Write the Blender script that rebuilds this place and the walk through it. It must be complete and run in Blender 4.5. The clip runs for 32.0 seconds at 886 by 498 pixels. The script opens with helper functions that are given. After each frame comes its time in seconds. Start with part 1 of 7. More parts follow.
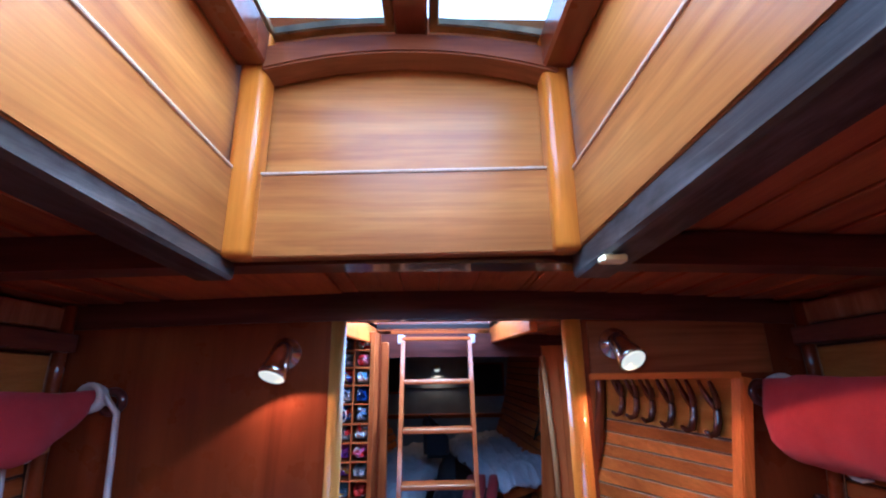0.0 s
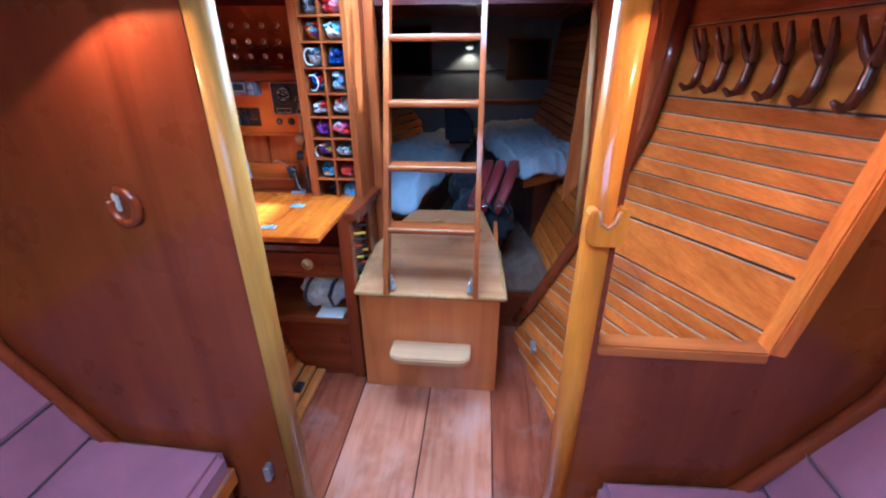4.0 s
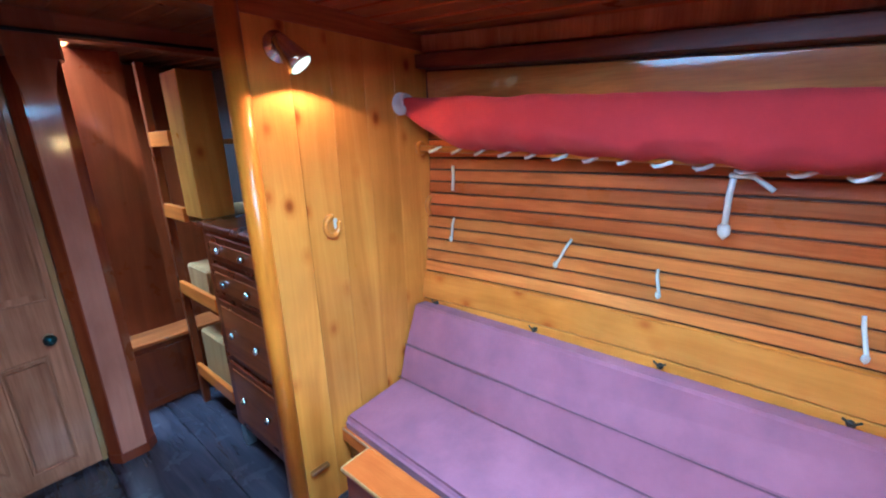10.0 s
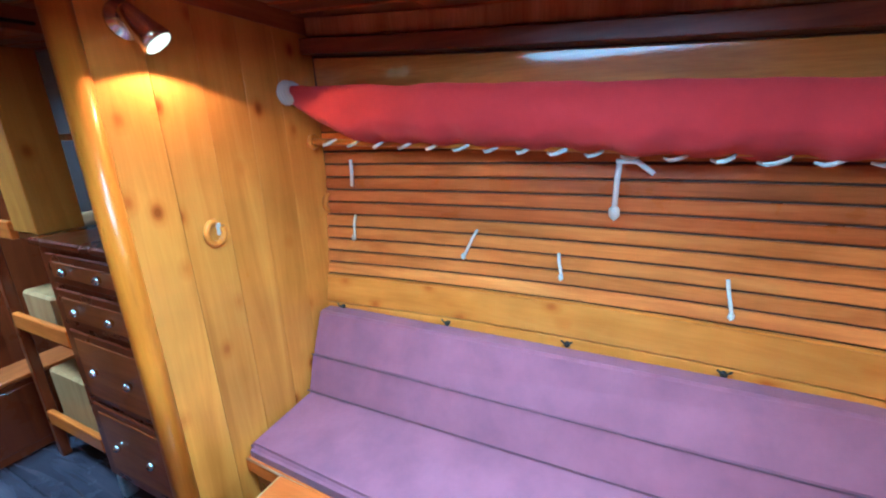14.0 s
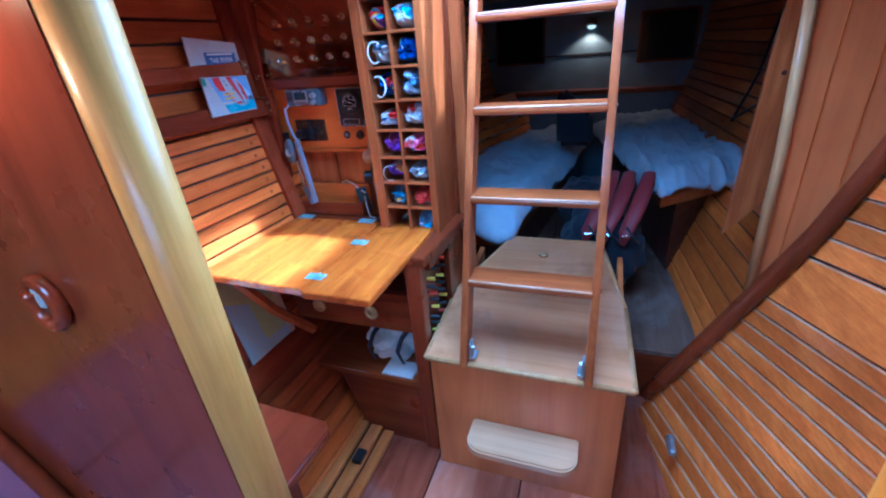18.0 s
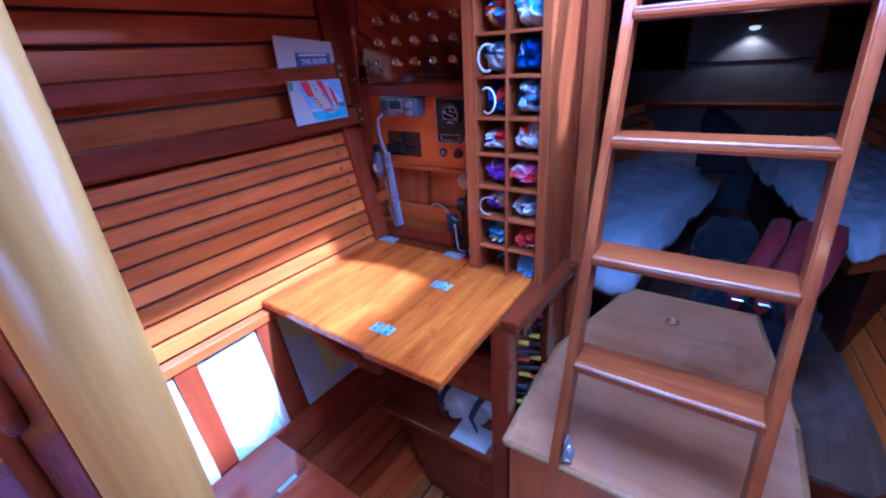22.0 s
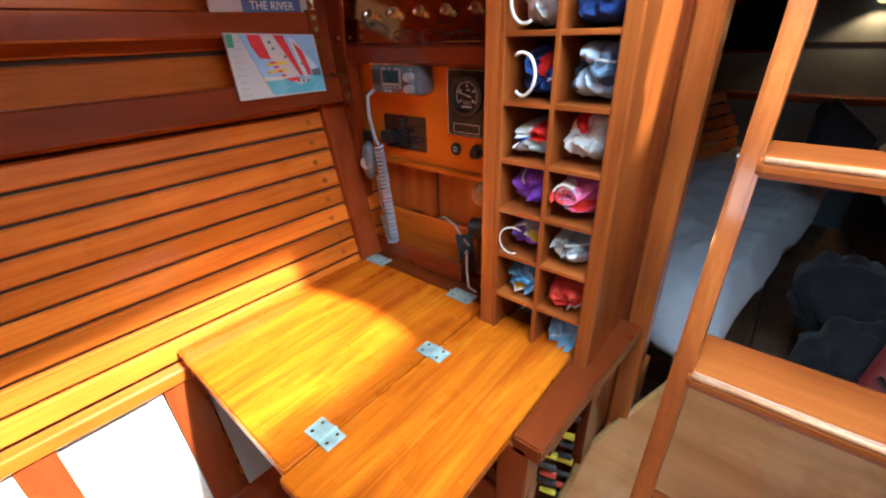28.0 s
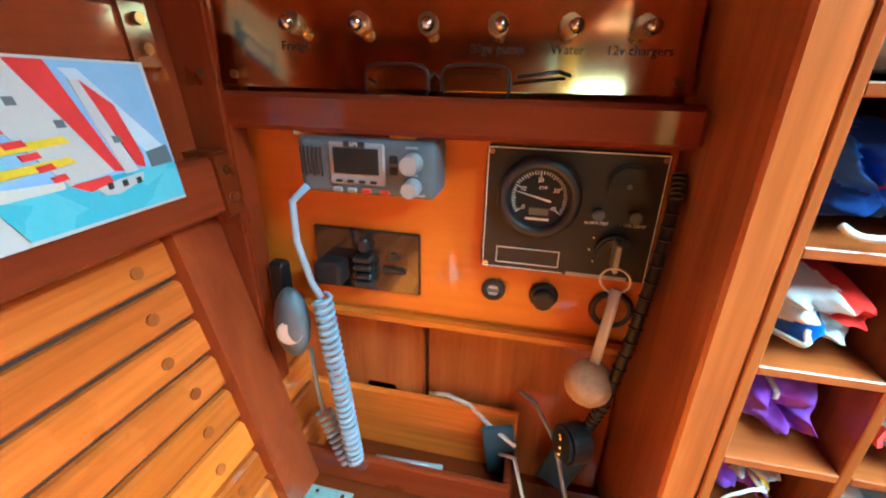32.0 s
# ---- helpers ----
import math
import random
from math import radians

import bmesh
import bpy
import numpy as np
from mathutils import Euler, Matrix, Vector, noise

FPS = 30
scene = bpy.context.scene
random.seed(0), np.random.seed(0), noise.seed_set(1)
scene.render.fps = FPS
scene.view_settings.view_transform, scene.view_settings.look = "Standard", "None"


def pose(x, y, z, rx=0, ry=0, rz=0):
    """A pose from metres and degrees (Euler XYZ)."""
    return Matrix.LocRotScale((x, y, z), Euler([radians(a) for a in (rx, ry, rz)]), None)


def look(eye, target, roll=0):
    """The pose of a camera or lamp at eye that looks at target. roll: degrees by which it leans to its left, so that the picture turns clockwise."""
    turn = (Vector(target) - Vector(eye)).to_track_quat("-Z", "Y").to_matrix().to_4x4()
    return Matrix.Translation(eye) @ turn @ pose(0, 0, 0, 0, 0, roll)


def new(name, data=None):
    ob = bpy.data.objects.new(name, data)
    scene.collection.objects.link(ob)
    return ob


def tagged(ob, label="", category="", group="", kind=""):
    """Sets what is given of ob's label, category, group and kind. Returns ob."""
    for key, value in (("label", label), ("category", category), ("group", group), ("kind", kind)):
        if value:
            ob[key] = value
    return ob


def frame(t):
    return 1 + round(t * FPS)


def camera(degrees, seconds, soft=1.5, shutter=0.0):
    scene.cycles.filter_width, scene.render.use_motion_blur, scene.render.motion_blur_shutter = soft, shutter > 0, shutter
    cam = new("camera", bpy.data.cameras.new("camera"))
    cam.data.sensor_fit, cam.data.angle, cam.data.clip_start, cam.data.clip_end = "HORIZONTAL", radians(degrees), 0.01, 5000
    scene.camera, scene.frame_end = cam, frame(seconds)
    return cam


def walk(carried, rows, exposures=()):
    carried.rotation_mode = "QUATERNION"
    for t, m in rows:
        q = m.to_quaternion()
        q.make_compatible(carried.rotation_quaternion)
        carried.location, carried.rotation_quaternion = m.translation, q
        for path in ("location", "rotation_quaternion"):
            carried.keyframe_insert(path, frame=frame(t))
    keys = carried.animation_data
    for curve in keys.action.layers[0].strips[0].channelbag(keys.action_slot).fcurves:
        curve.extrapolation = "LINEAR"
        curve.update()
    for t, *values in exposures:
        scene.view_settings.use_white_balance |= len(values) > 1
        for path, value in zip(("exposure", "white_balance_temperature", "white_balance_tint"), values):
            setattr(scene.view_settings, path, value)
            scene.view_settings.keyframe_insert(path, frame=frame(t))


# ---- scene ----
cam = camera(92.8, 32.0, soft=2.1)
PATH = [
    (0, (-0.03, -0.995, 1.646), (0.028, 0.939, 2.152), -0.7),
    (0.5, (-0.052, -0.946, 1.613), (0.064, 1.031, 1.891), -0.8),
    (1, (-0.069, -0.895, 1.581), (0.117, 1.095, 1.648), -0.6),
    (1.5, (0.0, -0.856, 1.568), (0.223, 1.13, 1.484), -0.4),
    (2, (0.15, -0.78, 1.553), (0.228, 1.194, 1.237), 0.0),
    (2.5, (0.256, -0.7, 1.508), (0.219, 1.234, 1.002), 0.4),
    (3, (0.261, -0.618, 1.484), (0.16, 1.261, 0.808), 0.1),
    (3.5, (0.183, -0.494, 1.48), (0.089, 1.343, 0.693), 0.0),
    (5.5, (0.29, -0.304, 1.436), (-0.415, 1.309, 0.488), -2.1),
    (6, (0.299, -0.269, 1.418), (-0.496, 1.264, 0.409), -2.5),
    (6.5, (0.314, -0.231, 1.386), (-0.553, 1.235, 0.338), -3.5),
    (7, (0.27, -0.189, 1.42), (-0.675, 1.243, 0.391), -4.9),
    (7.5, (0.171, -0.141, 1.433), (-0.915, 1.226, 0.458), -5.4),
    (8, (0.149, -0.06, 1.447), (-1.207, 1.074, 0.51), -3.7),
    (8.5, (0.172, -0.039, 1.453), (-1.496, 0.645, 0.588), -1.8),
    (9, (0.14, -0.156, 1.483), (-1.713, -0.153, 0.731), -1.8),
    (9.5, (0.186, -0.271, 1.527), (-1.555, -1.032, 0.902), -2.5),
    (10, (0.264, -0.392, 1.543), (-1.188, -1.665, 1.021), -2.1),
    (10.5, (0.298, -0.447, 1.541), (-0.858, -2.014, 1.084), -1.8),
    (11, (0.289, -0.453, 1.538), (-0.678, -2.15, 1.109), -1.8),
    (11.5, (0.288, -0.451, 1.547), (-0.614, -2.188, 1.134), -2.0),
    (12, (0.31, -0.459, 1.553), (-0.58, -2.205, 1.153), -2.2),
    (12.5, (0.301, -0.484, 1.546), (-0.672, -2.183, 1.134), -2.2),
    (13, (0.293, -0.494, 1.54), (-0.859, -2.067, 1.094), -2.4),
    (13.5, (0.276, -0.493, 1.55), (-1.137, -1.813, 1.038), -2.6),
    (14, (0.225, -0.453, 1.53), (-1.482, -1.331, 0.968), -2.6),
    (14.5, (0.154, -0.344, 1.516), (-1.718, -0.691, 0.903), -2.8),
    (15.3, (0.133, -0.252, 1.51), (-1.662, 0.299, 0.82), -3.1),
    (17.5, (0.14, 0.057, 1.481), (-0.648, 1.687, 0.63), -4.5),
    (18, (0.162, 0.122, 1.463), (-0.491, 1.805, 0.6), -4.9),
    (18.5, (0.149, 0.187, 1.466), (-0.337, 1.912, 0.576), -4.9),
    (19, (0.083, 0.275, 1.489), (-0.225, 2.05, 0.62), -4.8),
    (19.5, (-0.005, 0.325, 1.497), (-0.16, 2.138, 0.667), -3.8),
    (20, (0.006, 0.361, 1.49), (-0.185, 2.19, 0.704), -3.0),
    (20.5, (0.036, 0.381, 1.487), (-0.349, 2.181, 0.705), -2.9),
    (21, (0.032, 0.384, 1.48), (-0.63, 2.096, 0.686), -3.6),
    (21.5, (0.026, 0.391, 1.481), (-0.855, 1.996, 0.676), -4.0),
    (22, (0.02, 0.404, 1.477), (-1.011, 1.899, 0.64), -3.7),
    (22.5, (0.021, 0.414, 1.465), (-1.113, 1.78, 0.543), -4.0),
    (23, (0.044, 0.416, 1.447), (-1.134, 1.71, 0.479), -3.8),
    (23.5, (0.055, 0.406, 1.457), (-1.158, 1.644, 0.458), -3.9),
    (24, (0.061, 0.388, 1.46), (-1.176, 1.575, 0.431), -3.6),
    (24.5, (0.027, 0.46, 1.453), (-1.216, 1.639, 0.42), -1.9),
    (26.5, (-0.055, 0.561, 1.43), (-1.41, 1.607, 0.396), -2.1),
    (27, (-0.134, 0.572, 1.423), (-1.42, 1.707, 0.393), -1.9),
    (27.5, (-0.157, 0.663, 1.412), (-1.368, 1.932, 0.452), -1.4),
    (28, (-0.164, 0.795, 1.424), (-1.3, 2.163, 0.509), -1.7),
    (28.5, (-0.224, 0.874, 1.433), (-1.219, 2.372, 0.558), -1.0),
    (29, (-0.338, 0.924, 1.444), (-1.223, 2.507, 0.6), -1.1),
    (29.5, (-0.402, 0.953, 1.442), (-1.212, 2.571, 0.589), -1.4),
    (30, (-0.406, 0.966, 1.448), (-1.205, 2.581, 0.579), -1.9),
    (30.5, (-0.555, 0.987, 1.429), (-1.2, 2.677, 0.575), -0.9),
    (31, (-0.661, 1.026, 1.427), (-1.182, 2.754, 0.564), -0.3),
    (31.5, (-0.678, 1.076, 1.438), (-1.124, 2.851, 0.631), 1.0),
    (32, (-0.709, 1.109, 1.425), (-1.109, 2.906, 0.642), 1.1),
]
EXPOSURES = [(0, 1.05, 4050, 9), (1, 1.65, 3900, 6), (2, 2.1, 4100, 6), (3, 1.93, 4100, 2), (6, 1.78, 3700, -5), (7, 1.8, 3950, 3), (8, 1.95, 3600, -17), (9.5, 2.1, 3850, -13),
             (12, 2.4, 3700, -18), (14, 2.25, 3800, -20), (15.3, 2.15, 3400, -30), (17.5, 1.6, 3350, -4), (19, 1.48, 3450, 1), (20, 1.48, 3900, 16), (21, 1.52, 4050, 16), (22, 1.13, 3550, 26), (24, 1.1, 3750, 18),
             (26.5, 1.2, 4250, 9), (28, 1.48, 5650, -4), (29, 1.68, 4550, -24), (30, 1.93, 4250, -31), (31, 2.2, 4500, -27), (32, 2.65, 4500, -33)]
walk(cam, [(t, look(eye, target, roll)) for t, eye, target, roll in PATH], EXPOSURES)

# ---- world, sun, daylight through the hatches ----
world = bpy.data.worlds.new("sky_world")
scene.world = world
world.use_nodes = True
wn = world.node_tree.nodes
sky = wn.new("ShaderNodeTexSky")
sky.sky_type, sky.sun_disc = "NISHITA", False
sky.dust_density, sky.ozone_density = 6.0, 0.4
sky.sun_elevation, sky.sun_rotation = radians(49), radians(77)
wn["Background"].inputs["Strength"].default_value = 0.1
world.node_tree.links.new(sky.outputs[0], wn["Background"].inputs["Color"])


def lamp(name, kind, power, matrix, colour, size=0.5, size_y=None, spot=None):
    data = bpy.data.lights.new(name, kind)
    data.energy, data.color = power, colour
    if kind == "AREA":
        data.shape, data.size, data.size_y = "RECTANGLE", size, size_y or size
    elif kind == "SUN":
        data.angle = radians(2.5)
    else:
        data.shadow_soft_size = size
    if spot:
        data.spot_size, data.spot_blend = radians(spot), 0.35
    ob = new(name, data)
    ob.matrix_world = matrix
    return ob


SUN_FROM = Vector((0.95, 0.22, 1.17))
lamp("sun", "SUN", 7.5, look((0, 0, 8), Vector((0, 0, 8)) - SUN_FROM), (1.0, 0.93, 0.8))
lamp("skylight_daylight", "AREA", 7.8, look((-0.08, -0.7, 1.82), (-0.08, -0.7, 0)), (0.74, 0.87, 1.0), 0.6, 0.92)
lamp("skylight_pane_daylight", "AREA", 7.2, look((-0.08, -0.765, 2.31), (-0.08, -0.765, 0)), (0.85, 0.93, 1.0), 0.5, 0.73)
lamp("companionway_daylight", "AREA", 15, look((0.0, 1.1, 1.93), (-0.05, 1.1, 0.9)), (0.8, 0.9, 1.0), 0.64, 0.9)
lamp("forward_hatch_daylight", "AREA", 27, look((0.0, -3.45, 2.3), (0.0, -3.45, 0)), (0.75, 0.86, 1.0), 0.5, 0.5)

# ---- materials ----
MATS = {}


def nodes_of(name):
    m = bpy.data.materials.new(name)
    m.use_nodes = True
    MATS[name] = m
    nt = m.node_tree
    return m, nt, nt.nodes["Principled BSDF"]


def ramp(nt, stops):
    r = nt.nodes.new("ShaderNodeValToRGB")
    el = r.color_ramp.elements
    while len(el) < len(stops):
        el.new(0.5)
    for e, (p, c) in zip(el, stops):
        e.position, e.color = p, (*c, 1)
    return r


def mixc(nt, fac, a, b, mode="MIX"):
    x = nt.nodes.new("ShaderNodeMix")
    x.data_type, x.blend_type = "RGBA", mode
    for sock, v in ((x.inputs[0], fac), (x.inputs[6], a), (x.inputs[7], b)):
        if isinstance(v, (int, float)):
            sock.default_value = v
        elif isinstance(v, tuple):
            sock.default_value = (*v, 1)
        else:
            nt.links.new(v, sock)
    return x.outputs[2]


def coords(nt, scale, offset_random=True):
    tc = nt.nodes.new("ShaderNodeTexCoord")
    mp = nt.nodes.new("ShaderNodeMapping")
    mp.inputs["Scale"].default_value = scale
    nt.links.new(tc.outputs["Object"], mp.inputs["Vector"])
    if offset_random:
        oi = nt.nodes.new("ShaderNodeObjectInfo")
        cb = nt.nodes.new("ShaderNodeCombineXYZ")
        mu = nt.nodes.new("ShaderNodeMath")
        mu.operation = "MULTIPLY"
        mu.inputs[1].default_value = 37.0
        nt.links.new(oi.outputs["Random"], mu.inputs[0])
        for k in range(3):
            nt.links.new(mu.outputs[0], cb.inputs[k])
        nt.links.new(cb.outputs[0], mp.inputs["Location"])
    return mp.outputs[0]


def noise_tex(nt, vec, scale, detail=4, rough=0.55, dist=0.0):
    n = nt.nodes.new("ShaderNodeTexNoise")
    n.inputs["Scale"].default_value, n.inputs["Detail"].default_value = scale, detail
    n.inputs["Roughness"].default_value, n.inputs["Distortion"].default_value = rough, dist
    nt.links.new(vec, n.inputs["Vector"])
    return n.outputs["Fac"]


def wood(name, dark, mid, light, axis="y", rough=0.28, coat=0.5, figure=1.0, knots=False, vary=0.35, fibre=0.45, scuff=0.0, gloss=0.1, relief=0.12):
    """Varnished timber: long grain along the axis, fine fibres, broad tone changes, a worn clear coat."""
    m, nt, b = nodes_of(name)
    across, along = 9.0 * figure, 0.9 * figure
    sc = {"x": (along, across, across), "y": (across, along, across), "z": (across, across, along)}[axis]
    v = coords(nt, sc)
    grain = noise_tex(nt, v, 1.6, 5, 0.6, 1.2)
    r = ramp(nt, ((0.28, dark), (0.5, mid), (0.72, light)))
    nt.links.new(grain, r.inputs[0])
    fine = coords(nt, tuple(s * (9 if s > along * 1.5 else 2.2) for s in sc))
    fib = noise_tex(nt, fine, 2.0, 3, 0.6)
    fr = ramp(nt, ((0.3, (0.62, 0.58, 0.55)), (0.62, (1.08, 1.08, 1.08))))
    nt.links.new(fib, fr.inputs[0])
    col = mixc(nt, fibre, r.outputs[0], fr.outputs[0], "MULTIPLY")
    broad = noise_tex(nt, coords(nt, (2.2, 2.2, 2.2)), 1.0, 3)
    br = ramp(nt, ((0.3, (0.72, 0.68, 0.66)), (0.7, (1.15, 1.12, 1.1))))
    nt.links.new(broad, br.inputs[0])
    col = mixc(nt, 0.8, col, br.outputs[0], "MULTIPLY")
    oi = nt.nodes.new("ShaderNodeObjectInfo")
    orr = ramp(nt, ((0.0, (1 - vary, 1 - vary * 1.15, 1 - vary * 1.2)), (1.0, (1 + vary * 0.4, 1 + vary * 0.4, 1 + vary * 0.35))))
    nt.links.new(oi.outputs["Random"], orr.inputs[0])
    col = mixc(nt, 1.0, col, orr.outputs[0], "MULTIPLY")
    if knots:
        vo = nt.nodes.new("ShaderNodeTexVoronoi")
        vo.inputs["Scale"].default_value = 1.0
        ks = {"x": (5.2, 7.5, 7.5), "y": (7.5, 5.2, 7.5), "z": (7.5, 7.5, 5.2)}[axis]
        nt.links.new(coords(nt, ks), vo.inputs["Vector"])
        kr = ramp(nt, ((0.05, (0.3, 0.1, 0.04)), (0.11, (0.62, 0.38, 0.24)), (0.17, (0.88, 0.76, 0.64)), (0.28, (1, 1, 1))))
        nt.links.new(vo.outputs["Distance"], kr.inputs[0])
        col = mixc(nt, 0.85, col, kr.outputs[0], "MULTIPLY")
    if scuff:
        patch = noise_tex(nt, coords(nt, (2.4, 1.6, 2.4)), 1.7, 5, 0.62, 0.6)
        pr = ramp(nt, ((0.5, (0, 0, 0)), (0.72, (scuff, scuff, scuff))))
        nt.links.new(patch, pr.inputs[0])
        col = mixc(nt, pr.outputs[0], col, tuple(0.55 * c + 0.16 for c in light))
        dark_patch = noise_tex(nt, coords(nt, (3.1, 2.3, 3.1)), 1.3, 4, 0.6)
        dr_ = ramp(nt, ((0.34, (0.62, 0.55, 0.52)), (0.46, (1, 1, 1))))
        nt.links.new(dark_patch, dr_.inputs[0])
        col = mixc(nt, 0.8, col, dr_.outputs[0], "MULTIPLY")
    nt.links.new(col, b.inputs["Base Color"])
    wear = noise_tex(nt, coords(nt, (5, 5, 5)), 1.5, 4)
    wr = nt.nodes.new("ShaderNodeMapRange")
    wr.inputs["To Min"].default_value, wr.inputs["To Max"].default_value = max(0.05, rough - 0.1), rough + 0.16
    nt.links.new(wear, wr.inputs["Value"])
    nt.links.new(wr.outputs[0], b.inputs["Roughness"])
    b.inputs["Specular IOR Level"].default_value = 0.12
    b.inputs["Coat Weight"].default_value, b.inputs["Coat Roughness"].default_value = min(1.0, coat * 1.5), gloss
    bp = nt.nodes.new("ShaderNodeBump")
    bp.inputs["Strength"].default_value, bp.inputs["Distance"].default_value = relief, 0.002
    nt.links.new(fib, bp.inputs["Height"])
    nt.links.new(bp.outputs[0], b.inputs["Normal"])
    return m


def cloth(name, base, second=None, rough=0.9, weave=420, sheen=0.08, spread=0.25, relief=0.006):
    m, nt, b = nodes_of(name)
    second = second or tuple(c * 0.72 for c in base)
    n = noise_tex(nt, coords(nt, (3, 3, 3)), 2.0, 5, 0.6)
    r = ramp(nt, ((0.5 - spread, second), (0.5 + spread, base)))
    nt.links.new(n, r.inputs[0])
    nt.links.new(r.outputs[0], b.inputs["Base Color"])
    b.inputs["Roughness"].default_value, b.inputs["Sheen Weight"].default_value = rough, sheen
    w = noise_tex(nt, coords(nt, (1, 1, 1)), weave, 2)
    folds = noise_tex(nt, coords(nt, (6, 6, 6)), 2.0, 3)
    add = nt.nodes.new("ShaderNodeMath")
    add.operation = "MULTIPLY_ADD"
    add.inputs[1].default_value = 0.25
    nt.links.new(w, add.inputs[0])
    nt.links.new(folds, add.inputs[2])
    bp = nt.nodes.new("ShaderNodeBump")
    bp.inputs["Strength"].default_value, bp.inputs["Distance"].default_value = 0.35, relief
    nt.links.new(add.outputs[0], bp.inputs["Height"])
    nt.links.new(bp.outputs[0], b.inputs["Normal"])
    return m


def plain(name, base, rough=0.5, metal=0.0, vary=0.25, scale=14, bump=0.1, coat=0.0, emit=None):
    m, nt, b = nodes_of(name)
    n = noise_tex(nt, coords(nt, (1, 1, 1)), scale, 5, 0.6)
    r = ramp(nt, ((0.3, tuple(c * (1 - vary) for c in base)), (0.7, tuple(min(1, c * (1 + vary * 0.5)) for c in base))))
    nt.links.new(n, r.inputs[0])
    nt.links.new(r.outputs[0], b.inputs["Base Color"])
    rr = nt.nodes.new("ShaderNodeMapRange")
    rr.inputs["To Min"].default_value, rr.inputs["To Max"].default_value = max(0.03, rough * 0.75), min(1, rough * 1.3)
    nt.links.new(n, rr.inputs["Value"])
    nt.links.new(rr.outputs[0], b.inputs["Roughness"])
    b.inputs["Metallic"].default_value, b.inputs["Coat Weight"].default_value = metal, coat
    if bump:
        bp = nt.nodes.new("ShaderNodeBump")
        bp.inputs["Strength"].default_value, bp.inputs["Distance"].default_value = bump, 0.002
        nt.links.new(n, bp.inputs["Height"])
        nt.links.new(bp.outputs[0], b.inputs["Normal"])
    if emit:
        b.inputs["Emission Color"].default_value, b.inputs["Emission Strength"].default_value = (*emit[0], 1), emit[1]
    return m


def patchwork(name, colours, scale=9.0):
    """Flag bunting sewn from a few plain colours."""
    m, nt, b = nodes_of(name)
    vo = nt.nodes.new("ShaderNodeTexVoronoi")
    vo.inputs["Scale"].default_value = scale
    nt.links.new(coords(nt, (1, 1, 1)), vo.inputs["Vector"])
    sp = nt.nodes.new("ShaderNodeSeparateColor")
    nt.links.new(vo.outputs["Color"], sp.inputs[0])
    r = ramp(nt, [((i + 0.0) / len(colours), c) for i, c in enumerate(colours)])
    r.color_ramp.interpolation = "CONSTANT"
    nt.links.new(sp.outputs[0], r.inputs[0])
    nt.links.new(r.outputs[0], b.inputs["Base Color"])
    b.inputs["Roughness"].default_value, b.inputs["Sheen Weight"].default_value = 0.85, 0.2
    w = noise_tex(nt, coords(nt, (1, 1, 1)), 45, 4)
    bp = nt.nodes.new("ShaderNodeBump")
    bp.inputs["Strength"].default_value, bp.inputs["Distance"].default_value = 0.4, 0.01
    nt.links.new(w, bp.inputs["Height"])
    nt.links.new(bp.outputs[0], b.inputs["Normal"])
    return m


MAHOG = [(0.12, 0.022, 0.006), (0.165, 0.032, 0.0075), (0.205, 0.043, 0.01)]
MAH = {a: wood("mahogany_" + a, *MAHOG, axis=a, rough=0.27, coat=0.5, figure=0.6, vary=0.2, fibre=0.12, gloss=0.13, relief=0.02) for a in "xyz"}
SIPO = {a: wood("sipo_" + a, (0.24, 0.058, 0.014), (0.36, 0.1, 0.021), (0.45, 0.147, 0.032), axis=a, rough=0.3, coat=0.3, vary=0.3) for a in "xyz"}
TEAK = {a: wood("teak_" + a, (0.48, 0.115, 0.014), (0.64, 0.17, 0.018), (0.74, 0.23, 0.026), axis=a, rough=0.3, coat=0.5, vary=0.35, gloss=0.05) for a in "xyz"}
TEAKRED = wood("redder_teak_y", (0.38, 0.085, 0.013), (0.5, 0.128, 0.017), (0.6, 0.175, 0.026), axis="y", rough=0.28, coat=0.5, vary=0.3, fibre=0.45, gloss=0.06)
PITCHRED = wood("redder_pitch_pine_y", (0.3, 0.075, 0.016), (0.41, 0.118, 0.024), (0.5, 0.165, 0.036), axis="y", rough=0.28, coat=0.5, vary=0.22, fibre=0.3, gloss=0.06)
PITCH = {a: wood("pitch_pine_" + a, (0.42, 0.142, 0.026), (0.55, 0.205, 0.038), (0.64, 0.27, 0.058), axis=a, rough=0.3, coat=0.45, vary=0.25, fibre=0.3, gloss=0.06) for a in "y"}
TABLE = wood("chart_table_teak", (0.34, 0.056, 0.004), (0.57, 0.14, 0.006), (0.72, 0.225, 0.01), axis="y", rough=0.25, coat=0.3, vary=0.12, fibre=0.6, figure=1.3, gloss=0.06)
PINE = {a: wood("pine_" + a, (0.48, 0.175, 0.018), (0.61, 0.245, 0.028), (0.69, 0.31, 0.045), axis=a, rough=0.3, coat=0.4, knots=True, vary=0.16, fibre=0.16, figure=0.6) for a in "xyz"}
ASH = wood("varnished_ash", (0.31, 0.145, 0.025), (0.4, 0.205, 0.036), (0.46, 0.255, 0.06), axis="z", rough=0.42, coat=0.14, gloss=0.16, vary=0.08, fibre=0.3)
# Pale edge stock: real wear, and highlights painted on batten, slats and treads.
WORN_OR_GLINT = wood("worn_or_glint_varnish", (0.4, 0.2, 0.1), (0.52, 0.3, 0.17), (0.6, 0.4, 0.26), axis="y", rough=0.4, coat=0.2, vary=0.2)
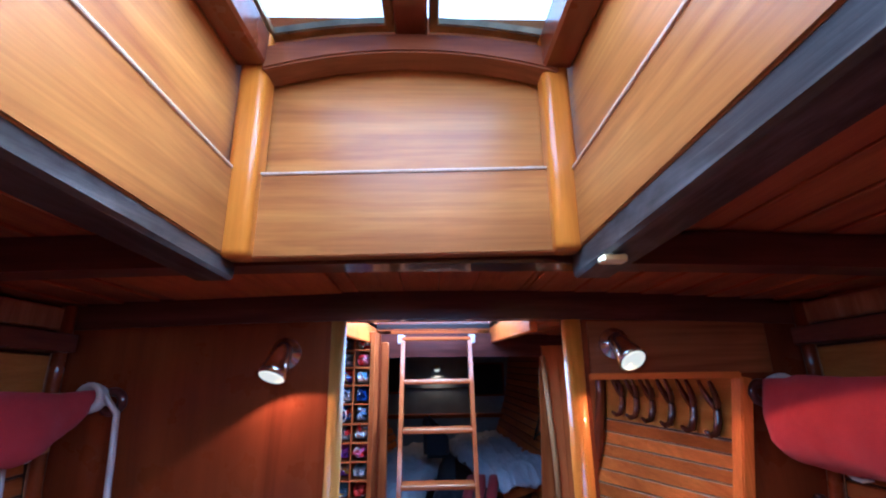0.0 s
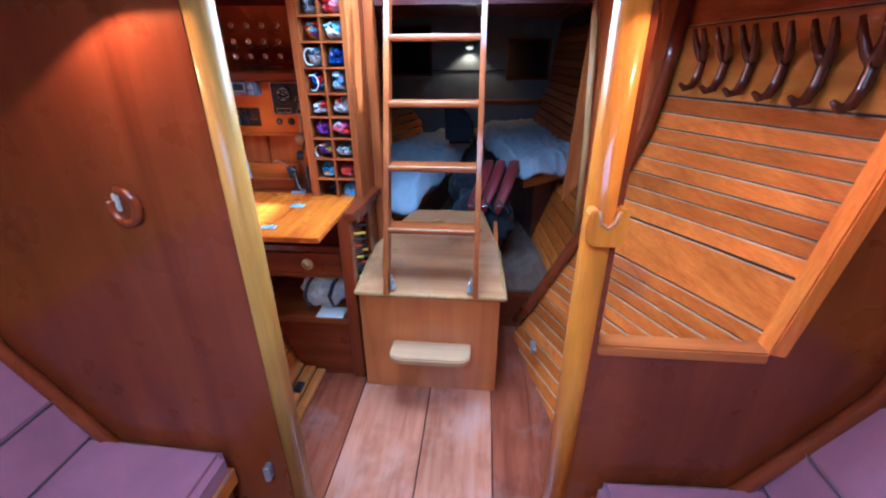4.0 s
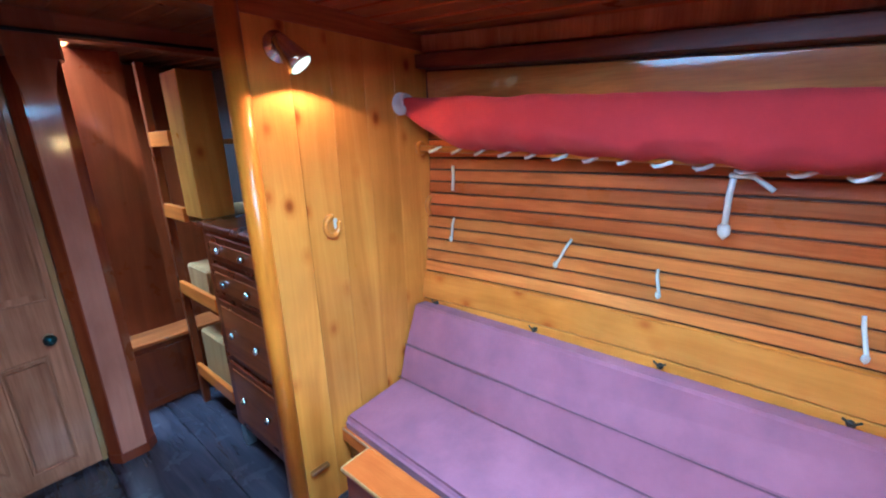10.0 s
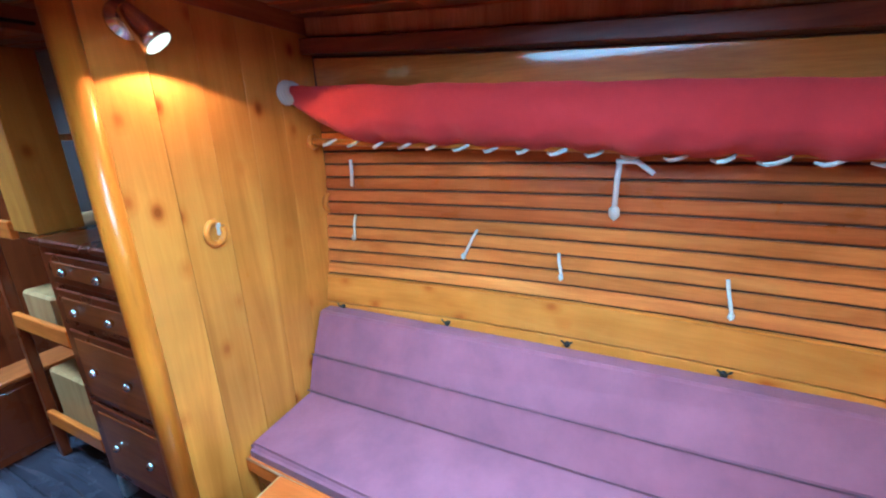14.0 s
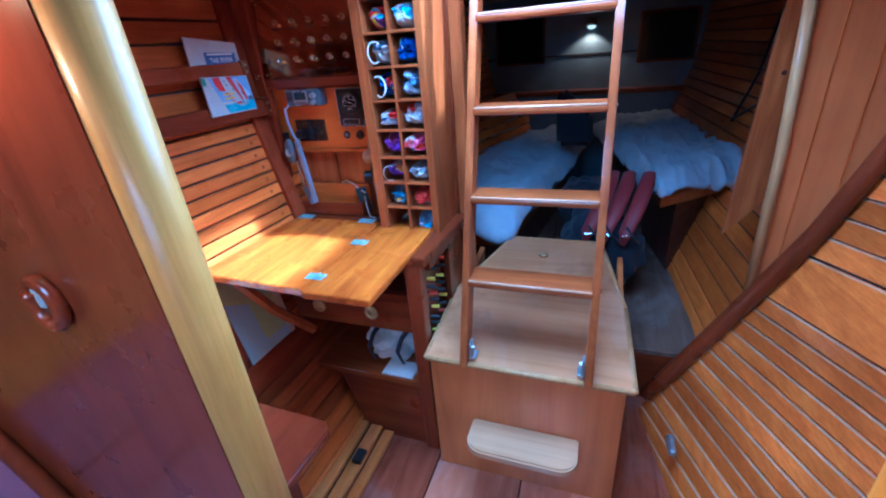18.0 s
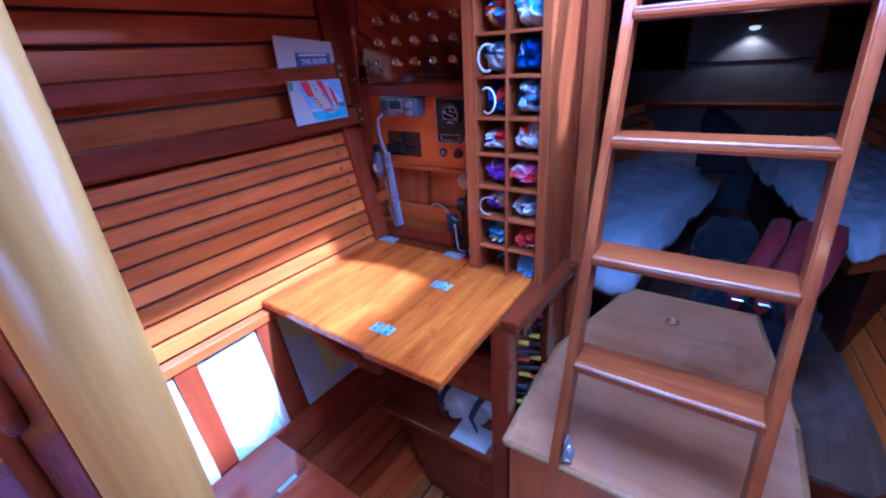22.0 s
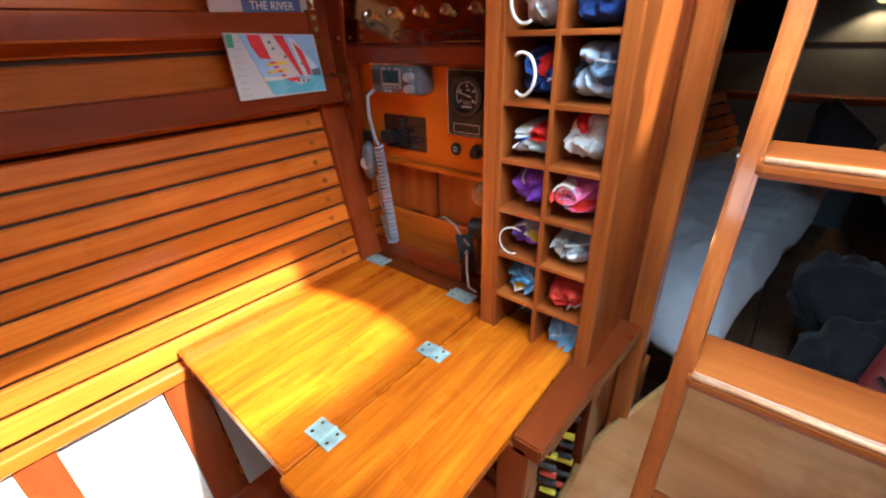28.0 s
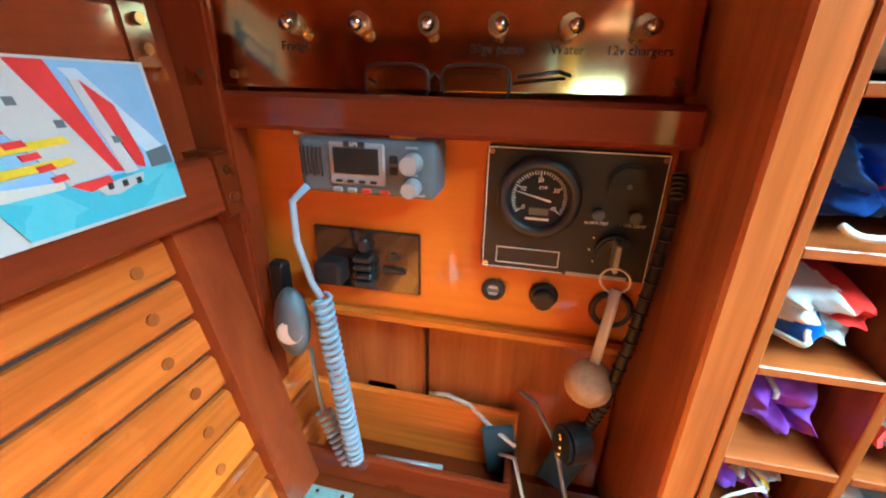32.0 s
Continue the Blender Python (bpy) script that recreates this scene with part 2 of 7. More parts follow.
PALEWORN = wood("bare_worn_arris", (0.52, 0.36, 0.22), (0.62, 0.46, 0.31), (0.7, 0.56, 0.42), axis="y", rough=0.55, coat=0.1, vary=0.1)
ORANGEBOARD = wood("orange_varnished_board", (0.54, 0.125, 0.008), (0.64, 0.17, 0.01), (0.7, 0.21, 0.014), axis="x", rough=0.28, coat=0.45, figure=0.5, vary=0.05, fibre=0.1, gloss=0.06)
AMBER = wood("varnished_spruce", (0.44, 0.14, 0.009), (0.6, 0.2, 0.01), (0.68, 0.26, 0.018), axis="z", rough=0.32, coat=0.25, vary=0.08, fibre=0.2)
# Lighter, pinker varnish; on the door beam it holds the daylight's glossy highlights.
PINKWOOD = {a: wood("pink_toned_varnish_" + a, (0.36, 0.13, 0.075), (0.46, 0.18, 0.11), (0.54, 0.24, 0.16), axis=a, rough=0.3, coat=0.45, vary=0.1, fibre=0.15, figure=0.6) for a in "xz"}
OAK = wood("weathered_oak", (0.31, 0.118, 0.055), (0.46, 0.195, 0.095), (0.58, 0.27, 0.14), axis="z", rough=0.45, coat=0.15, vary=0.12, figure=0.8)
LID = wood("lid_ply", (0.42, 0.18, 0.065), (0.53, 0.25, 0.1), (0.6, 0.31, 0.14), axis="x", rough=0.3, coat=0.5, figure=0.5, vary=0.05, fibre=0.2, scuff=0.35)
RED_SOLE = wood("red_sole", (0.18, 0.04, 0.016), (0.27, 0.07, 0.03), (0.34, 0.1, 0.045), axis="y", rough=0.3, coat=0.4, vary=0.12, fibre=0.2, scuff=0.4)
PLY = wood("birch_ply", (0.4, 0.2, 0.085), (0.5, 0.28, 0.13), (0.58, 0.35, 0.18), axis="x", rough=0.35, coat=0.3, figure=0.5, vary=0.08, fibre=0.2)
BOXRED = wood("box_ply", (0.4, 0.115, 0.026), (0.49, 0.155, 0.036), (0.55, 0.19, 0.047), axis="z", rough=0.35, coat=0.35, figure=0.5, vary=0.06, fibre=0.15)
SOLE = wood("cabin_sole", (0.36, 0.115, 0.055), (0.48, 0.175, 0.09), (0.56, 0.235, 0.13), axis="y", rough=0.3, coat=0.55, vary=0.12, fibre=0.2, scuff=0.55)
TANSOLE = wood("worn_tan_sole", (0.12, 0.07, 0.045), (0.17, 0.105, 0.07), (0.22, 0.145, 0.1), axis="y", rough=0.45, coat=0.15, vary=0.12, fibre=0.2, scuff=0.4)
# These two soles are cooled to carry bluish daylight sheen in their colour.
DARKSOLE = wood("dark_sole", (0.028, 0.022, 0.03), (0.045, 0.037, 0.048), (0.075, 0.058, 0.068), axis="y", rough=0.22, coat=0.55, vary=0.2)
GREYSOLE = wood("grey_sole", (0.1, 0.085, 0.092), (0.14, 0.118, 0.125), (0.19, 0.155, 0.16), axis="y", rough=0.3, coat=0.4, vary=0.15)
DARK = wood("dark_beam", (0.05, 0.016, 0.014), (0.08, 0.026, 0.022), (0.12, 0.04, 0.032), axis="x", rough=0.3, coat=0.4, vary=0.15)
COAMING = {a: wood("coaming_" + a, (0.28, 0.09, 0.016), (0.44, 0.172, 0.03), (0.55, 0.25, 0.05), axis=a, rough=0.36, coat=0.16, figure=0.8, vary=0.1, gloss=0.3) for a in "xy"}
SAPELE = wood("sapele_board", (0.13, 0.036, 0.013), (0.22, 0.068, 0.022), (0.3, 0.1, 0.033), axis="x", rough=0.3, coat=0.4, vary=0.1, figure=0.7)
CLAMP = wood("beam_shelf_wood", (0.11, 0.028, 0.016), (0.17, 0.044, 0.023), (0.23, 0.062, 0.031), axis="y", rough=0.4, coat=0.25, vary=0.1, gloss=0.28)
REDRAIL = {a: wood("red_mahogany_" + a, (0.15, 0.024, 0.008), (0.23, 0.041, 0.011), (0.3, 0.063, 0.016), axis=a, rough=0.28, coat=0.55, vary=0.18, fibre=0.2, figure=0.7, gloss=0.05) for a in "xyz"}
TABLERED = wood("orange_table_top", (0.4, 0.09, 0.014), (0.5, 0.125, 0.018), (0.58, 0.16, 0.026), axis="y", rough=0.3, coat=0.4, vary=0.1, fibre=0.2)
PALE = wood("pale_pine", (0.38, 0.2, 0.07), (0.47, 0.27, 0.1), (0.54, 0.33, 0.14), axis="z", rough=0.45, coat=0.15, vary=0.15)
MAUVE = cloth("mauve_upholstery", (0.3, 0.11, 0.155), (0.185, 0.068, 0.105), weave=500, spread=0.3)
DARKMAUVE = cloth("dark_mauve_piping", (0.14, 0.05, 0.075))
REDCLOTH = cloth("red_canvas", (0.5, 0.024, 0.03), (0.37, 0.016, 0.021), weave=600, relief=0.03)
SHEET = cloth("bed_linen", (0.42, 0.45, 0.51), (0.29, 0.32, 0.38), weave=400, relief=0.03)
WORNROPE = cloth("grey_cord", (0.5, 0.47, 0.4), weave=250)
ROPE = cloth("white_rope", (0.72, 0.71, 0.68), (0.5, 0.48, 0.44), weave=250, sheen=0.1)
CANVAS = cloth("white_canvas", (0.68, 0.68, 0.64), (0.5, 0.5, 0.47))
NAVY = cloth("navy_cloth", (0.02, 0.025, 0.05))
REDGEAR = cloth("red_oilskin", (0.17, 0.008, 0.011), rough=0.6)
INK = cloth("black_navy_cloth", (0.007, 0.008, 0.016))
BRASS = plain("brass", (0.8, 0.6, 0.27), 0.3, 0.9, 0.3, 9, 0.05)
PANELBRASS = plain("polished_panel_brass", (0.72, 0.53, 0.24), 0.1, 1.0, 0.3, 6, 0.03)
OLDBRASS = plain("dull_brass", (0.55, 0.42, 0.22), 0.3, 1.0, 0.35, 20, 0.08)
NICKEL = plain("aged_nickel", (0.72, 0.69, 0.6), 0.2, 1.0, 0.3, 25, 0.06)
CHROME = plain("chrome", (0.75, 0.75, 0.74), 0.18, 1.0, 0.15, 20, 0.03)
STEEL = plain("galvanised_fitting", (0.5, 0.52, 0.53), 0.42, 0.9, 0.25, 40, 0.1)
PATINA = plain("patinated_hinge", (0.4, 0.55, 0.54), 0.45, 0.35, 0.35, 40, 0.1)
BLACK = plain("black_plastic", (0.018, 0.018, 0.02), 0.4, 0, 0.2, 30, 0.05)
BLACKMETAL = plain("blackened_iron", (0.03, 0.028, 0.03), 0.45, 0.6, 0.3, 40, 0.1)
GREY = plain("grey_plastic", (0.12, 0.15, 0.175), 0.45, 0, 0.15, 40, 0.05)
PALEGREY = plain("pale_grey_cord", (0.33, 0.41, 0.5), 0.5, 0, 0.12, 40, 0.05)
SILVER = plain("silver_plastic", (0.42, 0.44, 0.47), 0.35, 0.3, 0.12, 40, 0.03)
SCREEN = plain("dark_screen", (0.015, 0.02, 0.022), 0.12, 0, 0.1, 10, 0.0)
WHITE = plain("white_paint", (0.78, 0.78, 0.76), 0.5, 0, 0.06, 20, 0.05)
# Dark backing that shows in the gaps between the lining slats.
SHADOWGAP = plain("slat_gap_dark", (0.05, 0.019, 0.011), 0.7, 0, 0.3, 30, 0.0)
CHARTPRINT = patchwork("pale_chart_print", [(0.5, 0.53, 0.46), (0.55, 0.56, 0.51), (0.36, 0.46, 0.32), (0.55, 0.56, 0.51), (0.33, 0.45, 0.54), (0.55, 0.56, 0.51)], 4.0)
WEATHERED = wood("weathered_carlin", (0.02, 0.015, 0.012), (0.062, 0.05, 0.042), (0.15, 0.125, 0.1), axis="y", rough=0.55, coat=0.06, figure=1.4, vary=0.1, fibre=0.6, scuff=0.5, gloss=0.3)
PAPER = plain("chart_paper", (0.72, 0.72, 0.69), 0.8, 0, 0.06, 12, 0.05)
BLUEPAPER = patchwork("printed_chart", [(0.4, 0.62, 0.88), (0.47, 0.68, 0.92), (0.5, 0.64, 0.34), (0.43, 0.65, 0.9)], 5.0)
HAZE = plain("bright_hazy_sky", (0.8, 0.82, 0.84), 1.0, 0, 0.0, 1, 0, emit=((0.95, 0.98, 1.0), 1.2))
HULLDARK = plain("bilge_paint", (0.03, 0.022, 0.02), 0.6, 0, 0.3, 10, 0.1)
LAMPGLOW = plain("lamp_bulb", (0.5, 0.42, 0.28), 0.4, 0, 0, 10, 0, emit=((1.0, 0.8, 0.45), 0.42))
YELLOW = plain("yellow_plastic", (0.7, 0.55, 0.03), 0.4, 0, 0.15, 30)
ORANGERED = plain("red_plastic", (0.55, 0.05, 0.02), 0.4, 0, 0.15, 30)
CORK = plain("cork_float", (0.5, 0.33, 0.17), 0.8, 0, 0.35, 60, 0.4)
glass_m, gnt, gb = nodes_of("window_glass")
gb.inputs["Transmission Weight"].default_value, gb.inputs["Roughness"].default_value, gb.inputs["IOR"].default_value = 1.0, 0.02, 1.45
gb.inputs["Base Color"].default_value = (0.95, 0.98, 0.98, 1)
GLASS = glass_m

# ---- builders ----
PLACE = {}


def mesh_of(name, bm, mat, smooth=False):
    me = bpy.data.meshes.new(name)
    bmesh.ops.recalc_face_normals(bm, faces=bm.faces)
    for f in bm.faces:
        f.smooth = smooth is True or (smooth == "edges" and f.calc_area() < 0.012)
    bm.to_mesh(me)
    bm.free()
    for k in mat if isinstance(mat, (list, tuple)) else [mat]:
        me.materials.append(k)
    return me


def thing(name, at, label, category, group="", kind=""):
    ob = new(name)
    ob.empty_display_size = 0.05
    ob.location = at
    PLACE[ob] = Vector(at)
    return tagged(ob, label, category, group, kind)


def part(name, bm, mat, parent=None, label="", smooth=False):
    ob = new(name, mesh_of(name, bm, mat, smooth))
    if parent is not None:
        ob.parent = parent
        if parent in PLACE:
            ob.matrix_parent_inverse = Matrix.Translation(-PLACE[parent])
    if label:
        ob["label"] = label
    return ob


def solo(name, bm, mat, label, category, group="", kind="", smooth=False):
    return tagged(part(name, bm, mat, None, "", smooth), label, category, group, kind)


def box(x0, x1, y0, y1, z0, z1, bevel=0.0, bm=None, m=None, seg=1):
    bm2 = bmesh.new()
    bmesh.ops.create_cube(bm2, size=1)
    for v in bm2.verts:
        v.co = Vector(((x0 + x1) / 2 + v.co.x * (x1 - x0), (y0 + y1) / 2 + v.co.y * (y1 - y0), (z0 + z1) / 2 + v.co.z * (z1 - z0)))
    if bevel:
        bmesh.ops.bevel(bm2, geom=bm2.edges[:], offset=bevel, segments=seg, profile=0.5, affect="EDGES")
    if m is not None:
        bm2.transform(m)
    return join(bm, bm2)


def join(bm, bm2):
    if bm is None:
        return bm2
    me = bpy.data.meshes.new("tmp")
    bm2.to_mesh(me)
    bm2.free()
    bm.from_mesh(me)
    bpy.data.meshes.remove(me)
    return bm


def rod(a, b, r, n=10, r2=None, bm=None, ends=True):
    a, b = Vector(a), Vector(b)
    bm2 = bmesh.new()
    d = b - a
    bmesh.ops.create_cone(bm2, cap_ends=ends, segments=n, radius1=r, radius2=r if r2 is None else r2, depth=d.length)
    bm2.transform(Matrix.Translation((a + b) / 2) @ d.to_track_quat("Z", "Y").to_matrix().to_4x4())
    return join(bm, bm2)


def disc(centre, normal, r, depth, n=24, bevel=0.0, bm=None):
    c, nn = Vector(centre), Vector(normal).normalized()
    bm2 = bmesh.new()
    bmesh.ops.create_cone(bm2, cap_ends=True, segments=n, radius1=r, radius2=r, depth=depth)
    if bevel:
        bmesh.ops.bevel(bm2, geom=[e for e in bm2.edges if len(e.link_faces) == 2 and e.calc_face_angle() > 1], offset=bevel, segments=2, affect="EDGES")
    bm2.transform(Matrix.Translation(c) @ nn.to_track_quat("Z", "Y").to_matrix().to_4x4())
    return join(bm, bm2)


def ball(centre, r, bm=None, scale=(1, 1, 1), sub=2):
    bm2 = bmesh.new()
    bmesh.ops.create_icosphere(bm2, subdivisions=sub, radius=r)
    bm2.transform(Matrix.Translation(centre) @ Matrix.Diagonal((*scale, 1)))
    return join(bm, bm2)


def ring(centre, normal, r, tube, n=24, k=8, bm=None, arc=1.0):
    c = Vector(centre)
    q = Vector(normal).normalized().to_track_quat("Z", "Y").to_matrix()
    pts = [c + q @ Vector((r * math.cos(2 * math.pi * arc * i / n), r * math.sin(2 * math.pi * arc * i / n), 0)) for i in range(n + (arc < 1))]
    return pipe(pts, tube, k, closed=arc >= 1, bm=bm)


def pipe(pts, r, n=8, closed=False, bm=None, squash=1.0):
    """A tube through points; r may be a list."""
    bm2 = bmesh.new()
    pts = [Vector(p) for p in pts]
    rows, up = [], Vector((0.03, 0.02, 1)).normalized()
    for i, p in enumerate(pts):
        a = pts[i - 1] if i or closed else p
        c = pts[(i + 1) % len(pts)] if i + 1 < len(pts) or closed else p
        d = (c - a).normalized()
        u = up.cross(d)
        u = u.normalized() if u.length > 1e-4 else Vector((1, 0, 0))
        w = d.cross(u)
        rr = r[i] if isinstance(r, (list, tuple)) else r
        rows.append([bm2.verts.new(p + (u * math.cos(2 * math.pi * j / n) + w * squash * math.sin(2 * math.pi * j / n)) * rr) for j in range(n)])
        up = w
    count = len(rows) if closed else len(rows) - 1
    for i in range(count):
        A, B = rows[i], rows[(i + 1) % len(rows)]
        for j in range(n):
            bm2.faces.new((A[j], A[(j + 1) % n], B[(j + 1) % n], B[j]))
    if not closed:
        bm2.faces.new(rows[0])
        bm2.faces.new(rows[-1])
    return join(bm, bm2)


def slab(poly, axis, lo, hi, bm=None, bevel=0.0):
    """A prism: polygon in the two other axes (in x, y, z order), from lo to hi along the axis."""
    bm2 = bmesh.new()

    def at(p, h):
        return {"x": (h, p[0], p[1]), "y": (p[0], h, p[1]), "z": (p[0], p[1], h)}[axis]
    A = [bm2.verts.new(at(p, lo)) for p in poly]
    B = [bm2.verts.new(at(p, hi)) for p in poly]
    bm2.faces.new(A)
    bm2.faces.new(B[::-1])
    for i in range(len(poly)):
        j = (i + 1) % len(poly)
        bm2.faces.new((A[i], B[i], B[j], A[j]))
    if bevel:
        bmesh.ops.recalc_face_normals(bm2, faces=bm2.faces)
        bmesh.ops.bevel(bm2, geom=[e for e in bm2.edges if e.calc_face_angle(0) > 0.6], offset=bevel, segments=2, affect="EDGES")
    return join(bm, bm2)


def mix(a, b, k):
    return a + (b - a) * k


def along(table, z):
    """Linear reading of a table of (z, x)."""
    if z <= table[0][0]:
        return table[0][1]
    for (z0, x0), (z1, x1) in zip(table, table[1:]):
        if z <= z1:
            return mix(x0, x1, (z - z0) / (z1 - z0))
    return table[-1][1]


def lining(z0, z1, y0, y1, hull, th, n=6, sign=-1, proud=0.0, rise=None, worn=0.0):
    """One fore-and-aft plank on a curved hull: hull(y, z) gives x; it thickens outwards (sign)."""
    bm = bmesh.new()
    rows = []
    for i in range(n + 1):
        y = mix(y0, y1, i / n)
        za, zb = (z0, z1) if rise is None else (z0 + rise(z0, y), z1 + rise(z1, y))
        xa, xb = hull(y, za) - sign * proud, hull(y, zb) - sign * proud
        rows.append([bm.verts.new(p) for p in ((xa, y, za), (xb, y, zb), (xb + sign * th, y, zb), (xa + sign * th, y, za))])
    for A, B in zip(rows, rows[1:]):
        for j in range(4):
            bm.faces.new((A[j], A[(j + 1) % 4], B[(j + 1) % 4], B[j]))
    bm.faces.new(rows[0])
    bm.faces.new(rows[-1])
    bmesh.ops.recalc_face_normals(bm, faces=bm.faces)
    long = [e for e in bm.edges if abs((e.verts[0].co - e.verts[1].co).normalized().y) > 0.9]
    cut = bmesh.ops.bevel(bm, geom=long, offset=min(0.0035, th * 0.3), segments=1, affect="EDGES")
    # Bevels take the second material: worn edges with highlights painted in.
    if worn:
        for f in cut["faces"]:
            f.material_index = 1
    return bm


def text(body, size, matrix, mat, parent, name="lettering", depth=0.0004):
    cu = bpy.data.curves.new(name, "FONT")
    cu.body, cu.size, cu.align_x, cu.align_y, cu.extrude = body, size, "CENTER", "CENTER", depth
    tmp = bpy.data.objects.new(name, cu)
    scene.collection.objects.link(tmp)
    me = bpy.data.meshes.new_from_object(tmp.evaluated_get(bpy.context.evaluated_depsgraph_get()))
    bpy.data.objects.remove(tmp)
    me.transform(matrix)
    me.materials.clear()
    me.materials.append(mat)
    ob = new(name, me)
    ob.parent = parent
    if parent in PLACE:
        ob.matrix_parent_inverse = Matrix.Translation(-PLACE[parent])
    return ob

# ---- the setting ----
AFT_Y, FWD_Y, QUARTER_Y = 0.432, -1.79, 1.62
BATTEN = [(0.0, -0.72), (0.35, -0.955), (0.75, -1.2), (0.9, -1.245), (1.4, -1.31), (1.75, -1.3), (2.2, -1.28)]
LEFT_HULL = [(-0.3, -0.8), (0.0, -0.95), (0.35, -1.12), (0.7, -1.21), (0.75, -1.215), (0.9, -1.245), (1.4, -1.31), (1.75, -1.3), (2.2, -1.28)]


def bulge(y):
    return 0.05 * ((y + 0.75) / 0.95) ** 2


def left_hull(y, z):
    return along(LEFT_HULL, z) + bulge(max(-1.9, min(0.5, y)))


def right_hull(y, z):
    return 0.02 - left_hull(y, z)


NAV_HULL = [(0.0, -0.66), (0.2, -0.8), (0.5, -0.95), (0.85, -1.0), (1.3, -1.1), (1.8, -1.14)]


def nav_hull(y, z):
    return along(NAV_HULL, z) + 0.03 * (y - 0.95)


Q_AFT = [(0.0, 0.4), (0.165, 0.495), (0.53, 0.683), (0.863, 0.849), (1.16, 0.959), (1.43, 0.999), (1.8, 1.03)]
Q_FORE = [(0.0, 0.66), (0.2, 0.76), (0.48, 0.916), (0.9, 1.06), (1.29, 1.155), (1.8, 1.2)]


def quarter_hull(y, z):
    return mix(along(Q_FORE, z), along(Q_AFT, z), (y - 0.45) / 1.17)


def ceiling_z(y):
    return 1.87 + 0.065 * (AFT_Y - y) if y <= AFT_Y + 1e-4 else 1.8


# Cabin sole: boards on a dark bilge, joints open.
floor_ob = solo("floor", box(-1.5, 1.5, -4.6, 4.7, -0.35, -0.03), HULLDARK, "dark bilge under the cabin sole boards", "floor", kind="structure")
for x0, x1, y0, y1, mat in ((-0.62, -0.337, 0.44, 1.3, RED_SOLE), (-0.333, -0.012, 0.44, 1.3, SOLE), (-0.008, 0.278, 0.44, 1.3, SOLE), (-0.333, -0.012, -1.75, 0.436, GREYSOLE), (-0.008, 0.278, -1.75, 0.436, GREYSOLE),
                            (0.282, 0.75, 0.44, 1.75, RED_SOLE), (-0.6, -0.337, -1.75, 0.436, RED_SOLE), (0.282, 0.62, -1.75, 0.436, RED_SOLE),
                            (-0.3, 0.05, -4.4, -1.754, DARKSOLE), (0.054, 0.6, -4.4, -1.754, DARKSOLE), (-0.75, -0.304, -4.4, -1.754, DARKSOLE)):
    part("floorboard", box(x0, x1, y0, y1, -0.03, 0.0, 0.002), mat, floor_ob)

# Deck head: fore-and-aft tongued planks round the skylight, the companionway and a fore hatch.
HOLES = [(-0.45, 0.29, -1.24, -0.15), (-0.37, 0.335, 0.6, 1.68), (-0.27, 0.27, -3.75, -3.15)]
deck = bmesh.new()
ys = [-4.6, -3.75, -3.15, -1.79, -1.24, -0.15, AFT_Y, 0.6, 1.68, 4.7]
fixed_x = [-1.5, 1.5, -0.45, 0.29, -0.37, 0.335, -0.27, 0.27]
edges_x = sorted(fixed_x + [x for x in [round(-1.5 + 0.115 * i, 3) for i in range(27)] if min(abs(x - f) for f in fixed_x) > 0.05])
for y0, y1 in zip(ys, ys[1:]):
    for x0, x1 in zip(edges_x, edges_x[1:]):
        if x1 - x0 < 0.004 or any(h[0] - 1e-4 <= x0 and x1 <= h[1] + 1e-4 and h[2] - 1e-4 <= y0 and y1 <= h[3] + 1e-4 for h in HOLES):
            continue
        camber = -0.03 * ((x0 + x1) / 2) ** 2
        g = 0.0012
        pl = box(x0 + g, x1 - g, y0, y1, 0, 0.033, 0.0025)
        for v in pl.verts:
            v.co.z += ceiling_z(v.co.y if y1 <= AFT_Y + 0.001 else 1) + camber
        join(deck, pl)
solo("ceiling", deck, SIPO["y"], "red-brown varnished deck head of fore-and-aft boards", "ceiling", kind="structure")
top = bmesh.new()
for y0, y1 in zip(ys, ys[1:]):
    for x0, x1 in ((-1.6, -0.45), (-0.45, -0.37), (-0.37, -0.27), (-0.27, 0.27), (0.27, 0.29), (0.29, 0.335), (0.335, 1.6)):
        if any(h[0] - 1e-4 <= x0 and x1 <= h[1] + 1e-4 and h[2] - 1e-4 <= y0 and y1 <= h[3] + 1e-4 for h in HOLES):
            continue
        pl = box(x0, x1, y0, y1, 0.034, 0.06)
        for v in pl.verts:
            v.co.z += ceiling_z(v.co.y if y1 <= AFT_Y + 0.001 else 1)
        join(top, pl)
solo("deck", top, HULLDARK, "dark deck above the boards", "deck", kind="structure")

# Outer shell of the hull.
for nm, b in (("wall_left", (-1.56, -1.5, -4.6, 4.7, -0.35, 2.5)), ("wall_right", (1.5, 1.56, -4.6, 4.7, -0.35, 2.5)),
              ("wall_aft", (-1.56, 1.56, 4.7, 4.76, -0.35, 1.84)), ("wall_fore", (-1.56, 1.56, -4.66, -4.6, -0.35, 2.6))):
    solo(nm, box(*b), HULLDARK, "dark inner skin of the hull", "wall", kind="structure")

solo("backdrop_sky", box(-90, 90, 60, 60.2, -10, 100), HAZE, "bright hazy sky beyond the hatch and skylight", "sky", kind="structure")

